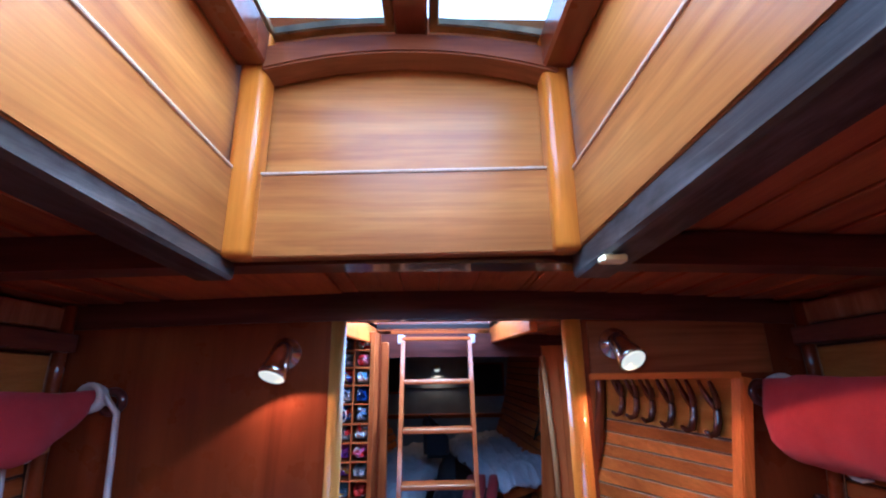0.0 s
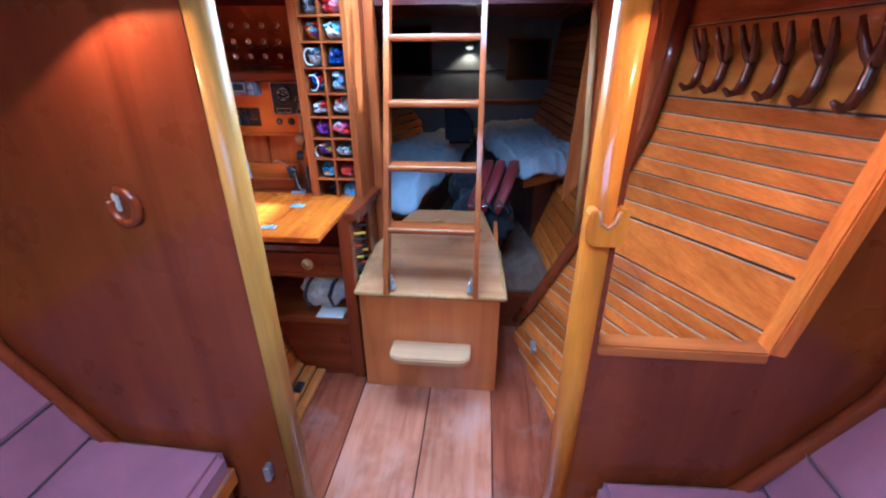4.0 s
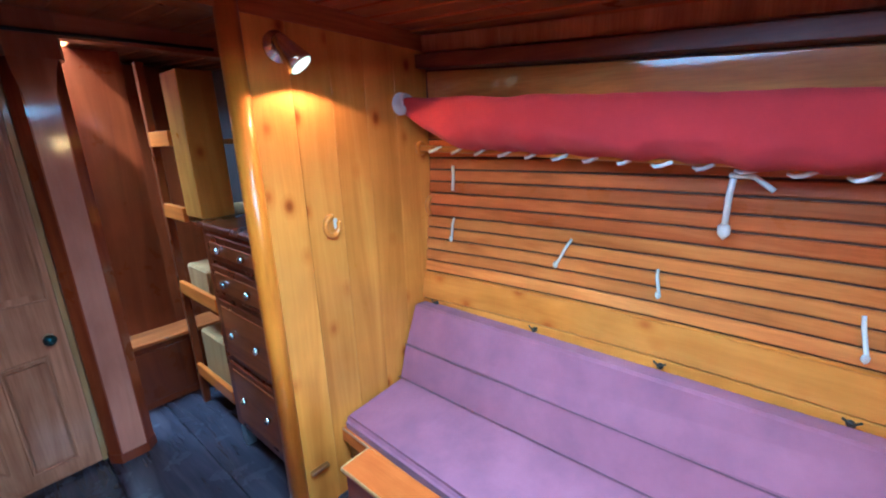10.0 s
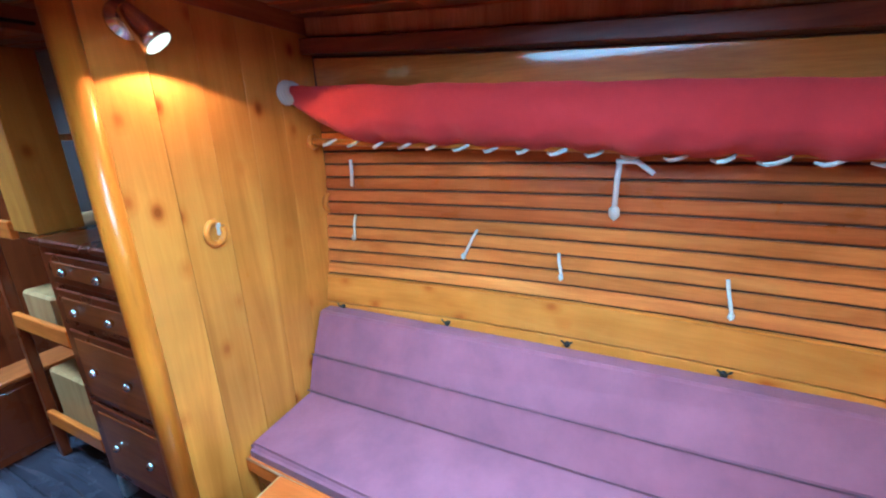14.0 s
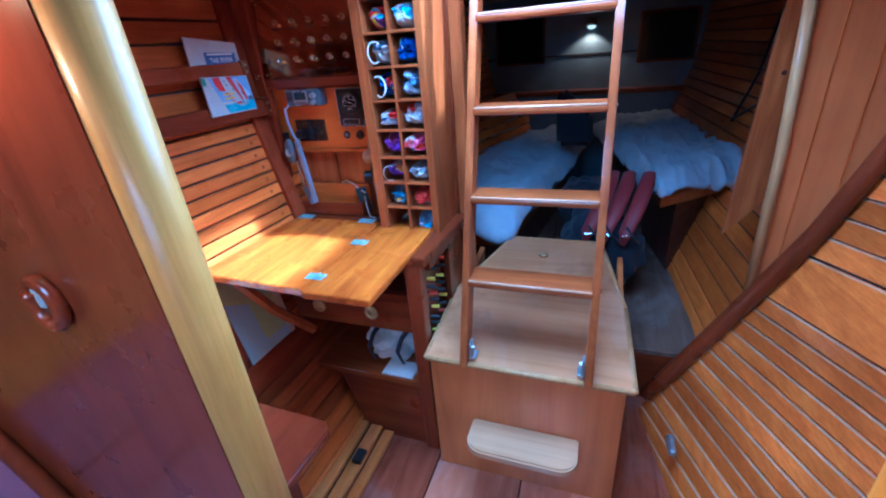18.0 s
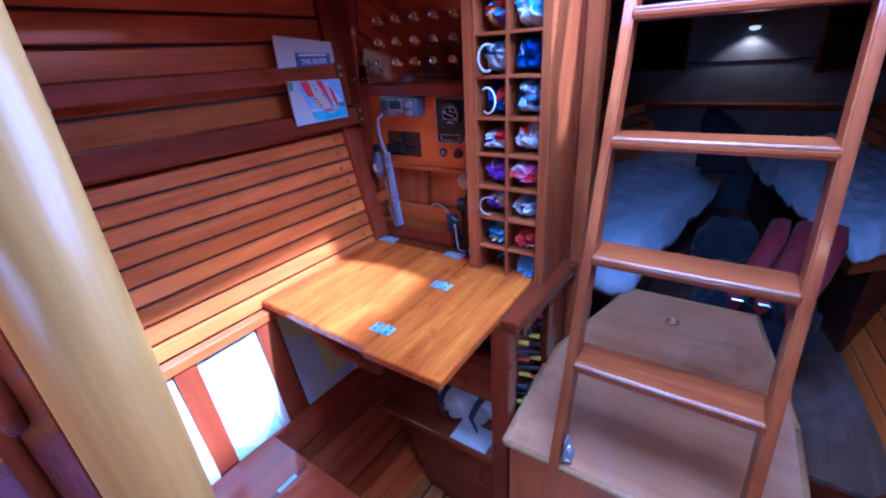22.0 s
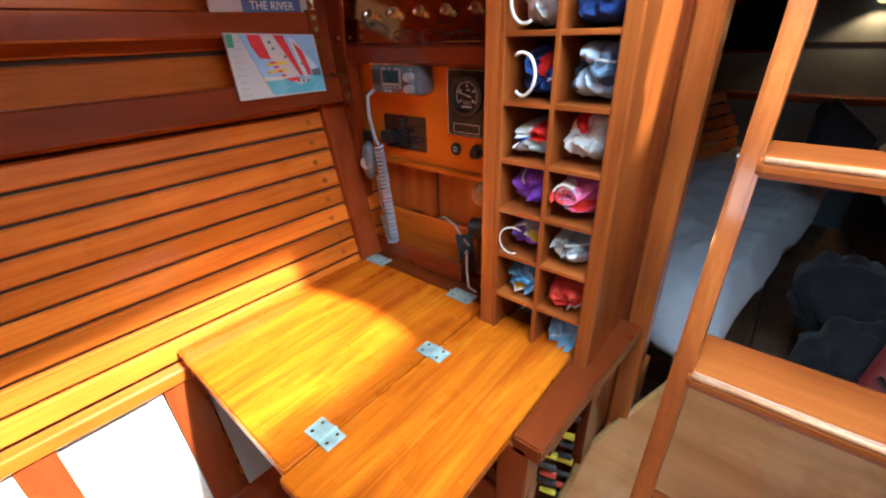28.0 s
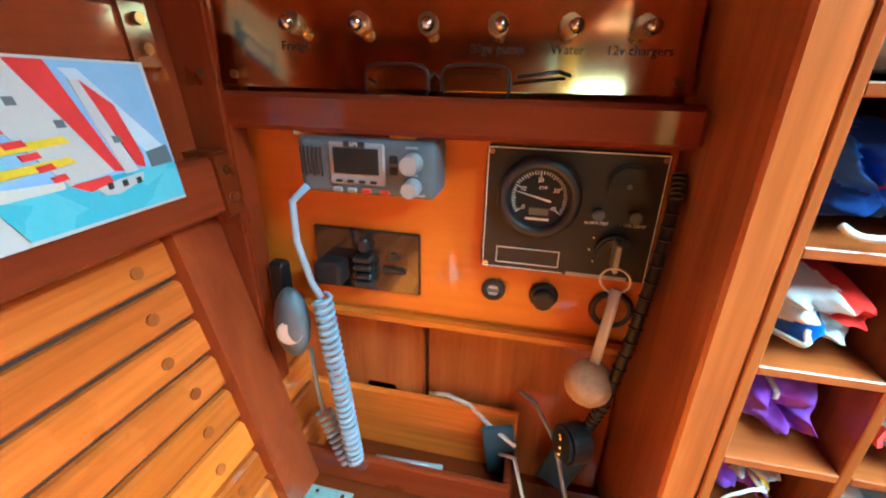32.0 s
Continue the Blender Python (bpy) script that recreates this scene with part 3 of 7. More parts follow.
# Main bulkhead aft of the saloon.
left_edge = [(left_hull(AFT_Y, z), z) for z in (0, 0.35, 0.75, 1.1, 1.4, 1.75, 1.88)]
lb = slab([(-0.36, 0.0), *left_edge, (-0.36, 1.88)], "y", AFT_Y, AFT_Y + 0.028)
solo("wall_bulkhead_left", lb, MAH["z"], "glossy dark mahogany bulkhead between settee and chart table", "wall", kind="structure")
WIN = [(0.485, 0.85), (0.862, 0.85), (0.988, 1.58), (0.485, 1.58)]
right_edge = [(right_hull(AFT_Y, z), z) for z in (0, 0.35, 0.75, 1.1, 1.4, 1.75, 1.88)]
rb = slab([(0.46, 0.0), *right_edge[:2], (right_hull(AFT_Y, 0.85), 0.85), (0.46, 0.85)], "y", AFT_Y, AFT_Y + 0.028)
slab([WIN[1], (right_hull(AFT_Y, 0.85), 0.85), *right_edge[2:5], (right_hull(AFT_Y, 1.58), 1.58), WIN[2]], "y", AFT_Y, AFT_Y + 0.028, rb)
slab([(0.46, 1.58), (right_hull(AFT_Y, 1.58), 1.58), *right_edge[5:], (0.46, 1.88)], "y", AFT_Y, AFT_Y + 0.028, rb)
slab([(0.46, 0.85), (0.485, 0.85), (0.485, 1.58), (0.46, 1.58)], "y", AFT_Y, AFT_Y + 0.028, rb)
wall_r = solo("wall_bulkhead_right", rb, MAH["z"], "glossy dark mahogany bulkhead with a wide opening to the quarter", "wall", kind="structure")
part("lintel_board", box(0.492, 1.1, AFT_Y - 0.006, AFT_Y - 0.0005, 1.592, 1.765, 0.002), SAPELE, wall_r, "paler brown figured board over the opening")
for (a, b, w) in ((WIN[1], WIN[2], 0.04), (WIN[2], WIN[3], 0.02), (WIN[0], WIN[1], 0.03)):
    va, vb = Vector((a[0], 0, a[1])), Vector((b[0], 0, b[1]))
    d = (vb - va).normalized()
    nrm = Vector((d.z, 0, -d.x))
    va, vb = va - nrm * 0.004, vb - nrm * 0.004
    pts = [va, vb, vb + nrm * w, va + nrm * w]
    part("opening_trim", slab([(p.x, p.z) for p in pts], "y", AFT_Y - 0.012, AFT_Y + 0.04, bevel=0.004), TEAK["z"] if w == 0.04 else TEAK["x"] if w == 0.02 else SIPO["x"], wall_r)
for sgn, x_mid in ((1, 0.0), (-1, 0.02)):
    pts = [(x_mid + sgn * (along(BATTEN, z) + bulge(AFT_Y) + 0.02), AFT_Y - 0.018, z) for z in (0.3, 0.5, 0.75, 1.0, 1.3, 1.6, 1.85)]
    hb = solo("trim_hull_batten", pipe(pts, 0.02, 8), MAH["z"], "rounded mahogany batten where bulkhead meets hull", "trim", kind="structure", smooth=True)
    # A pale rod paints the specular line along the batten.
    part("worn_edge", pipe([(x - sgn * 0.017, y - 0.011, z) for x, y, z in pts], 0.0032, 6), WORN_OR_GLINT, hb, "pale line painted as the batten's edge highlight", smooth=True)


def post(x, y, z0, z1, r, mat, label, foot=None):
    x1 = x if foot is None else foot
    bm = rod((x1, y, z0), (x, y, z1), r, 20)
    return solo("post", bm, mat, label, "post", "round posts at the bulkhead openings", smooth=True)


post(-0.352, 0.468, 0.0, 1.79, 0.035, ASH, "round varnished ash post at the bulkhead edge")
post(0.453, 0.462, 0.0, 1.8, 0.036, AMBER, "round amber varnished post with a wooden hook block")
post(-0.385, FWD_Y, 0.0, 2.02, 0.036, AMBER, "round amber varnished post beside the pine bulkhead")
post(0.52, FWD_Y, 0.0, 2.0, 0.036, AMBER, "round amber varnished post with a notched wooden cleat")

# Deck beams.
def beam(y, z0, z1, depth, mat, label, camber=0.05):
    bm = bmesh.new()
    n = 16
    low = [(-1.3 + 2.6 * i / n, z0 - camber * (-1 + 2 * i / n) ** 2) for i in range(n + 1)]
    high = [(x, z + z1 - z0) for x, z in reversed(low)]
    slab(low + high, "y", y - depth / 2, y + depth / 2, bm)
    return solo("deck_beam", bm, mat, label, "beam", "deck beams")


beam(AFT_Y + 0.035, 1.775, 1.88, 0.09, DARK, "dark cambered deck beam above the bulkhead", 0.03)
beam(FWD_Y - 0.03, 1.93, 2.03, 0.08, SIPO["x"], "varnished red-brown deck beam over the passage", 0.03)
# The beam's pinkish colour stands in for daylight shining on its varnish.
beam(-2.86, 1.985, 2.08, 0.08, PINKWOOD["x"], "varnished beam over the cabin door, its glossy daylight sheen painted pinkish", 0.03)
beam(-0.14, 1.83, 1.9, 0.08, DARK, "dark deck beam aft of the skylight", 0.03)
beam(QUARTER_Y + 0.06, 1.66, 1.8, 0.08, DARK, "dark deck beam aft of the companionway", 0.02)


def deck_rise(z, y):
    """The side deck climbs towards the bow."""
    return 0.068 * (-0.21 - y)


for sgn, hull in ((1, left_hull), (-1, right_hull)):
    solo("trim_shelf_clamp", lining(1.722, 1.778, FWD_Y + 0.02, AFT_Y - 0.02, hull, 0.1, 6, -sgn, proud=0.07, rise=deck_rise), CLAMP, "red-brown beam shelf running under the side deck", "trim", kind="structure")
    solo("trim_upper_board", lining(1.585, 1.713, FWD_Y + 0.02, AFT_Y - 0.02, hull, 0.02, 6, -sgn, rise=deck_rise), PITCH["y"], "wide varnished board under the beam shelf", "trim", kind="structure")
    solo("trim_deck_edge", lining(1.79, 1.86, FWD_Y + 0.02, AFT_Y - 0.02, hull, 0.02, 6, -sgn, proud=0.02, rise=deck_rise), OAK, "worn pale board between beam shelf and deck", "trim", kind="structure")

# Skylight well: two-tier boards, corner posts, arched top beam, two panes.
sky_w = thing("skylight", (-0.08, -0.85, 1.84), "varnished wooden skylight with two panes in metal frames", "skylight", kind="structure")
part("end_board_lower", slab([(-0.4, 1.834), (0.262, 1.846), (0.262, 2.022), (-0.4, 2.006)], "y", -0.212, -0.17, bevel=0.003), COAMING["x"], sky_w)
part("worn_arris", rod((-0.372, -0.212, 2.006), (0.232, -0.212, 2.021), 0.004, 8), PALEWORN, sky_w, "pale worn top edge")
part("end_board_upper", box(-0.42, 0.26, -0.18, -0.15, 1.98, 2.42, 0.004), COAMING["x"], sky_w)
for sx, xi, zl in ((-1, -0.41, 1.834), (1, 0.25, 1.845)):
    part("side_board_lower", slab([(-0.2, zl), (-0.2, 2.006), (-1.2, 2.04), (-1.2, zl + 0.06)], "x", min(xi, xi + sx * 0.03), max(xi, xi + sx * 0.03), bevel=0.003), COAMING["y"], sky_w)
    part("worn_arris", rod((xi, -0.245, 2.006), (xi, -1.195, 2.0395), 0.004, 8), PALEWORN, sky_w, "pale worn top edge")
    xo = xi + sx * 0.018
    part("side_board_upper", box(min(xo, xo + sx * 0.03), max(xo, xo + sx * 0.03), -1.2, -0.2, 1.99, 2.42, 0.004), COAMING["y"], sky_w)
    xp = xi - sx * 0.016
    part("corner_post", box(xp - 0.028, xp + 0.028, -0.243, -0.18, zl - 0.004, 2.33, 0.016, seg=4), AMBER, sky_w, smooth="edges")
    part("side_rail", box(min(xo, xi - sx * 0.045), max(xo, xi - sx * 0.045), -1.2, -0.24, 2.232, 2.315, 0.006), MAH["y"], sky_w)
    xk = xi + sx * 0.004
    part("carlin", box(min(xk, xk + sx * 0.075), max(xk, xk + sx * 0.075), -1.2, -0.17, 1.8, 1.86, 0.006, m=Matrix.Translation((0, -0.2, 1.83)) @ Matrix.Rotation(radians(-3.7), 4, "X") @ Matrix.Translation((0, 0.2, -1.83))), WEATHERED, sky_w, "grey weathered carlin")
part("end_board_fore", box(-0.41, 0.25, -1.23, -1.2, 1.93, 2.42, 0.004), COAMING["x"], sky_w)
arch = [(-0.372 + 0.61 * i / 18, 2.219 + 0.046 * (1 - (-1 + 2 * i / 18) ** 2)) for i in range(19)]
arch_top = [(x, 2.276 + 0.034 * (1 - (-1 + 2 * i / 18) ** 2)) for i, (x, z) in enumerate(arch)]
# Browner sapele here stands in for the sky's grey reflection on the arch.
part("arched_beam", slab(arch + arch_top[::-1], "y", -0.252, -0.187, bevel=0.004), SAPELE, sky_w)
part("mullion", box(-0.105, -0.035, -1.2, -0.2, 2.325, 2.42, 0.005), MAH["y"], sky_w)
for x0, x1, zo, zi in ((-0.39, -0.108, 2.328, 2.362), (0.255, -0.032, 2.328, 2.362)):
    n = 8
    low = [(mix(x0, x1, i / n), zo + (zi - zo) * math.sin(i / n * math.pi / 2)) for i in range(n + 1)]
    fr = slab(low + [(x, z + 0.022) for x, z in reversed(low)], "y", -0.218, -0.192, bevel=0.003)
    for xe, ze in (low[0], low[-1]):
        xa = xe if (xe == x0) == (x0 < x1) else xe - 0.022
        box(xa, xa + 0.022, -1.19, -0.21, ze, ze + 0.022, 0.004, fr)
    pane_frame = part("pane_frame", fr, OLDBRASS, sky_w)
    pane = part("pane", slab([(x, z + 0.024) for x, z in low] + [(x, z + 0.03) for x, z in reversed(low)], "y", -1.19, -0.2), GLASS, sky_w)
solo("skylight_latch", box(0.244, 0.284, -0.352, -0.325, 1.793, 1.806, 0.003), BRASS, "small brass latch plate under the skylight edge", "latch")

# Companionway: coamings round the open hatch.
hatch = thing("companionway_hatch", (0, 1.15, 1.8), "open companionway hatch with varnished coamings", "hatch", kind="structure")
part("coaming", box(-0.4, -0.37, 0.58, 1.7, 1.74, 2.0, 0.006), TEAK["y"], hatch)
# Made 0.1 taller than the left, out of sight, to bound the sun patch.
part("coaming", box(0.335, 0.365, 0.58, 1.7, 1.74, 2.1, 0.006), TEAK["y"], hatch)
part("coaming", box(-0.37, 0.335, 1.68, 1.71, 1.7, 1.825, 0.006), TEAK["x"], hatch)
part("sliding_rail", box(-0.37, 0.335, 1.698, 1.72, 1.838, 1.878, 0.005), MAH["x"], hatch)
part("coaming", box(-0.37, 0.335, 0.57, 0.6, 1.812, 2.0, 0.006), SIPO["x"], hatch)
part("washboard_slide", box(-0.28, 0.26, 1.655, 1.677, 1.785, 1.815, 0.004), TEAK["x"], hatch)

fh = thing("forward_hatch", (0, -3.45, 2.1), "small square fore hatch letting daylight in", "hatch", kind="structure")
for b in ((-0.3, -0.27, -3.78, -3.12), (0.27, 0.3, -3.78, -3.12), (-0.27, 0.27, -3.78, -3.75), (-0.27, 0.27, -3.15, -3.12)):
    part("coaming", box(*b, 2.05, 2.35, 0.004), SIPO["y"], fh)

# Pine bulkheads forward.
def pine_wall(name, x_in, x_hull, label, board=0.16):
    w = solo(name, box(min(x_in, x_hull(FWD_Y, 1.2)), max(x_in, x_hull(FWD_Y, 1.2)), FWD_Y - 0.022, FWD_Y - 0.014, 0, 1.98), PINE["z"], label, "wall", kind="structure")
    s = 1 if x_hull(FWD_Y, 1) > x_in else -1
    x, i = x_in, 0
    while s * (x_hull(FWD_Y, 1.4) - x) > 0.01:
        xe = x + s * board
        if s * (x_hull(FWD_Y, 1.4) - xe) < 0.06:
            xe = x_hull(FWD_Y, 1.4)
        lo, hi = 0.0, 1.99
        part("board", box(min(x, xe) + 0.0006, max(x, xe) - 0.0006, FWD_Y - 0.012, FWD_Y + 0.006, lo, hi, 0.001), PINE["z"], w)
        x = xe
    return w


pine_wall("wall_pine_left", -0.41, left_hull, "knotty golden varnished pine board bulkhead")
pine_wall("wall_pine_right", 0.55, right_hull, "knotty golden varnished pine board bulkhead")

def backing(z0, z1, y0, y1, hull, sign, n=6, k=24):
    bm = bmesh.new()
    g = [[bm.verts.new((hull(mix(y0, y1, i / n), mix(z0, z1, j / k)) + sign * 0.012, mix(y0, y1, i / n), mix(z0, z1, j / k))) for j in range(k + 1)] for i in range(n + 1)]
    h = [[bm.verts.new(v.co + Vector((sign * 0.02, 0, 0))) for v in row] for row in g]
    for q in (g, h):
        for i in range(n):
            for j in range(k):
                bm.faces.new((q[i][j], q[i + 1][j], q[i + 1][j + 1], q[i][j + 1]))
    for i in range(n):
        bm.faces.new((g[i][0], g[i + 1][0], h[i + 1][0], h[i][0]))
        bm.faces.new((g[i][k], g[i + 1][k], h[i + 1][k], h[i][k]))
    for j in range(k):
        bm.faces.new((g[0][j], g[0][j + 1], h[0][j + 1], h[0][j]))
        bm.faces.new((g[n][j], g[n][j + 1], h[n][j + 1], h[n][j]))
    return bm


# Saloon side linings: dark seams behind separate slats.
for tag, hull, sgn in (("left", left_hull, -1), ("right", right_hull, 1)):
    back = backing(0.0, 1.9, FWD_Y, AFT_Y, hull, sgn)
    lin = solo("wall_lining_" + tag, back, SHADOWGAP, "saloon side lined with varnished horizontal slats", "wall", kind="structure")
    zs = [0.895 + (1.44 - 0.895) * i / 10 for i in range(11)]
    for i, (z0, z1) in enumerate(zip(zs, zs[1:])):
        # The upper five slats get a darker, redder colour than the lower five.
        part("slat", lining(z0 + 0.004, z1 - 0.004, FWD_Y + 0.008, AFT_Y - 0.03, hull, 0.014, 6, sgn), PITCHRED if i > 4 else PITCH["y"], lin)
    part("wide_board", lining(0.765, 0.885, FWD_Y + 0.008, AFT_Y - 0.03, hull, 0.018, 6, sgn, proud=0.006), PINE["y"], lin)
    part("board_cap", lining(0.884, 0.894, FWD_Y + 0.008, AFT_Y - 0.03, hull, 0.02, 6, sgn, proud=0.012), PINE["y"], lin)
    part("lower_board", lining(0.69, 0.758, FWD_Y + 0.008, AFT_Y - 0.03, hull, 0.016, 6, sgn), PINE["y"], lin)
    part("slat", lining(1.445, 1.52, FWD_Y + 0.008, AFT_Y - 0.03, hull, 0.014, 6, sgn), TEAK["y"], lin)
    part("slat", lining(1.525, 1.582, FWD_Y + 0.008, AFT_Y - 0.03, hull, 0.014, 6, sgn), SIPO["y"], lin)

# Quarter on the right, aft of the main bulkhead.
ql = solo("wall_lining_quarter", backing(-0.02, 1.8, 0.462, QUARTER_Y, quarter_hull, 1), SHADOWGAP,
          "quarter side lined with varnished teak slats", "wall", kind="structure")


def sheer(z, y):
    """The slats climb towards the bow, steeper low down."""
    return (QUARTER_Y - y) * along([(0.0, 0.17), (0.8, 0.15), (1.3, 0.035), (1.8, 0.0)], z)


def quarter_strake(name, z0, z1, mat):
    # Pale bevels paint the specular highlights along the worn slat edges.
    return part(name, lining(z0, z1, 0.462, QUARTER_Y - 0.002, quarter_hull, 0.014, 5, 1, rise=sheer, worn=1), [mat, WORN_OR_GLINT], ql)


zs = [-0.165 + 0.049 * i for i in range(17)]
for z0, z1 in zip(zs, zs[1:]):
    quarter_strake("slat", z0 + 0.002, z1 - 0.002, TEAK["y"])
quarter_strake("wide_board", 0.622, 0.775, TEAK["y"])
zs = [0.781 + (1.3 - 0.781) * i / 8 for i in range(9)]
for z0, z1 in zip(zs, zs[1:]):
    quarter_strake("slat", z0 + 0.002, z1 - 0.002, TEAK["y"])
# Brighter pine stands in for the hatch light glowing on the hook board.
quarter_strake("hook_board", 1.305, 1.56, PINE["y"])
quarter_strake("slat", 1.565, 1.79, SIPO["y"])

# Bulkhead between quarter and aft cabin, doorway on the left of it.
def door_edge_x(z):
    return along([(0.0, 0.5), (0.187, 0.485), (0.5, 0.69), (1.1, 0.675), (1.66, 0.64), (1.8, 0.635)], z)


zq = [0.187, 0.34, 0.5, 0.7, 0.863, 1.0, 1.16, 1.3, 1.43, 1.55, 1.72]
qb = slab([(door_edge_x(z), z) for z in zq] + [(along(Q_AFT, z) + 0.012, z) for z in zq[::-1]], "y", QUARTER_Y, QUARTER_Y + 0.025)
qw = solo("wall_quarter_bulkhead", qb, BOXRED, "red-brown varnished plywood partition with grooved joints", "wall", kind="structure")
for x in (0.735, 0.83, 0.91):
    zl = 0.55 + (x - 0.69) * 2.0
    part("groove_bead", slab([(x, 1.66), (x + 0.003, 1.66), (x + 0.012, zl), (x + 0.009, zl)], "y", QUARTER_Y - 0.0025, QUARTER_Y), TEAK["z"], qw)
part("door_edge", pipe([(0.64, QUARTER_Y - 0.004, 1.66), (0.675, QUARTER_Y - 0.004, 1.1), (0.69, QUARTER_Y - 0.004, 0.5)], 0.016, 8), PALE, qw, "worn pale door edge", smooth=True)
part("door_edge", pipe([(0.69, QUARTER_Y - 0.004, 0.5), (0.58, QUARTER_Y - 0.004, 0.33), (0.475, QUARTER_Y - 0.004, 0.19)], 0.018, 8), OAK, qw, smooth=True)
pts = [(along(Q_AFT, z) - 0.03, QUARTER_Y - 0.014, z) for z in (0.1, 0.3, 0.53, 0.7, 0.863, 1.0, 1.16, 1.3, 1.43, 1.66)]
part("hull_batten", pipe(pts, 0.03, 8), MAH["z"], qw, smooth=True)

cpl = box(-0.85, -0.32, 0.075, 0.385, 0, 0.006, 0.002)
for v in cpl.verts:
    v.co.z += ceiling_z(v.co.y) - 0.012 - 0.03 * v.co.x ** 2
solo("trim_ceiling_panel", cpl, TEAK["y"], "paler access panel screwed to the deck head", "trim", kind="structure")

# ---- saloon ----
def settee(sign):
    """A berth-length settee on one side; sign -1 left, 1 right."""
    def X(x):
        return x if sign < 0 else 0.02 - x
    y0, y1 = FWD_Y + 0.012, AFT_Y - 0.012
    base = thing("settee", (X(-0.75), -0.7, 0), "varnished wooden settee base with a capping rail", "settee")

    def prism(pts_aft, pts_fore, bev=0.0):
        bm = bmesh.new()
        A = [bm.verts.new((X(x), y1, z)) for x, z in pts_aft]
        B = [bm.verts.new((X(x), y0, z)) for x, z in pts_fore]
        bm.faces.new(A)
        bm.faces.new(B)
        for i in range(len(A)):
            j = (i + 1) % len(A)
            bm.faces.new((A[i], A[j], B[j], B[i]))
        bmesh.ops.recalc_face_normals(bm, faces=bm.faces)
        if bev:
            bmesh.ops.bevel(bm, geom=[e for e in bm.edges], offset=bev, segments=3, affect="EDGES")
        return bm
    part("front_panel", prism([(-0.55, 0), (-0.58, 0), (-0.58, 0.3), (-0.55, 0.3)], [(-0.64, 0), (-0.67, 0), (-0.67, 0.3), (-0.64, 0.3)]), MAH["y"], base)
    for yy in (0.2, -0.75):
        xf = mix(-0.548, -0.638, (AFT_Y - yy) / 2.2)
        fp = part("access_lid", disc((X(xf), yy, 0.135), (1, 0, 0), 0.085, 0.008, 32, 0.002), MAH["y"], base)
        part("lid_gap", ring((X(xf + 0.001), yy, 0.135), (1, 0, 0), 0.0865, 0.003, 32, 6), DARK, fp, smooth=True)
    part("plinth", prism([(-0.535, 0), (-0.56, 0), (-0.56, 0.04), (-0.535, 0.04)], [(-0.625, 0), (-0.65, 0), (-0.65, 0.04), (-0.625, 0.04)]), SIPO["y"], base)
    part("seat_board", prism([(-0.56, 0.28), (-0.94, 0.28), (-0.94, 0.3), (-0.56, 0.3)], [(-0.65, 0.28), (-0.94, 0.28), (-0.94, 0.3), (-0.65, 0.3)]), PLY, base)
    part("capping_rail", prism([(-0.515, 0.27), (-0.56, 0.27), (-0.56, 0.335), (-0.515, 0.335)], [(-0.605, 0.27), (-0.65, 0.27), (-0.65, 0.335), (-0.605, 0.335)], 0.008), TEAK["y"], base)
    part("worn_edge", rod((X(-0.517), y1 - 0.01, 0.334), (X(-0.607), y0 + 0.01, 0.334), 0.0045, 8), WORN_OR_GLINT, base, "pale worn top edge of the rail", smooth=True)
    cush = thing("settee_cushion", (X(-0.75), -0.7, 0.3), "mauve upholstered seat cushion, slightly worn", "cushion")
    part("seat_pad", prism([(-0.525, 0.305), (-0.96, 0.305), (-0.98, 0.43), (-0.94, 0.43), (-0.525, 0.41)], [(-0.62, 0.305), (-0.97, 0.305), (-0.99, 0.41), (-0.95, 0.41), (-0.62, 0.385)], 0.02), MAUVE, cush, smooth="edges")
    backc = thing("back_cushion", (X(-1.05), -0.7, 0.4), "mauve upholstered backrest with a stitched middle seam", "cushion")
    part("lower_bolster", prism([(-0.925, 0.385), (-1.06, 0.385), (-1.14, 0.58), (-0.995, 0.58)], [(-0.945, 0.36), (-1.06, 0.36), (-1.14, 0.57), (-1.01, 0.57)], 0.009), MAUVE, backc, smooth="edges")
    part("upper_bolster", prism([(-0.997, 0.574), (-1.1, 0.574), (-1.18, 0.742), (-1.1, 0.748)], [(-1.012, 0.564), (-1.12, 0.564), (-1.18, 0.742), (-1.09, 0.748)], 0.009), MAUVE, backc, smooth="edges")
    for za, xa, zf, xf in ((0.577, -0.993, 0.567, -1.008), (0.436, -0.94, 0.416, -0.952)):
        part("seam_piping", rod((X(xa), y1 - 0.004, za), (X(xf), y0 + 0.004, zf), 0.003, 8), DARKMAUVE, backc, "dark piped seam", smooth=True)
    # Pipe cot rolled up against the side.
    cot = thing("pipe_cot", (X(-1.1), -0.7, 1.4), "red canvas pipe cot laced with white cord, folded against side", "cot")
    n, k = 96, 14

    def cot_low(u):
        return 1.402 + 0.085 * max(0.0, (u - 0.28) / 0.72) - (0.085 if sign > 0 else 0)

    bm = bmesh.new()
    rows = []
    for i in range(n + 1):
        u = i / n
        y = mix(AFT_Y - 0.03, FWD_Y + 0.03, u)
        ztop = mix(1.562, 1.7, u) if sign < 0 else mix(1.575, 1.7, u)
        full = min(1, u / (0.1 if sign < 0 else 0.02), (1 - u) / 0.16) if 0 < u < 1 else 0
        low_end = 0.6 if sign > 0 and u < 0.5 else 0.12
        full = low_end + (1 - low_end) * math.sin(full * math.pi / 2) ** 0.9
        sag = 0.014 * noise.noise((y * 3, 1, sign)) + 0.012 * noise.noise((y * 9, 2, sign)) + 0.006 * abs(noise.noise((y * 26, 3, sign)))
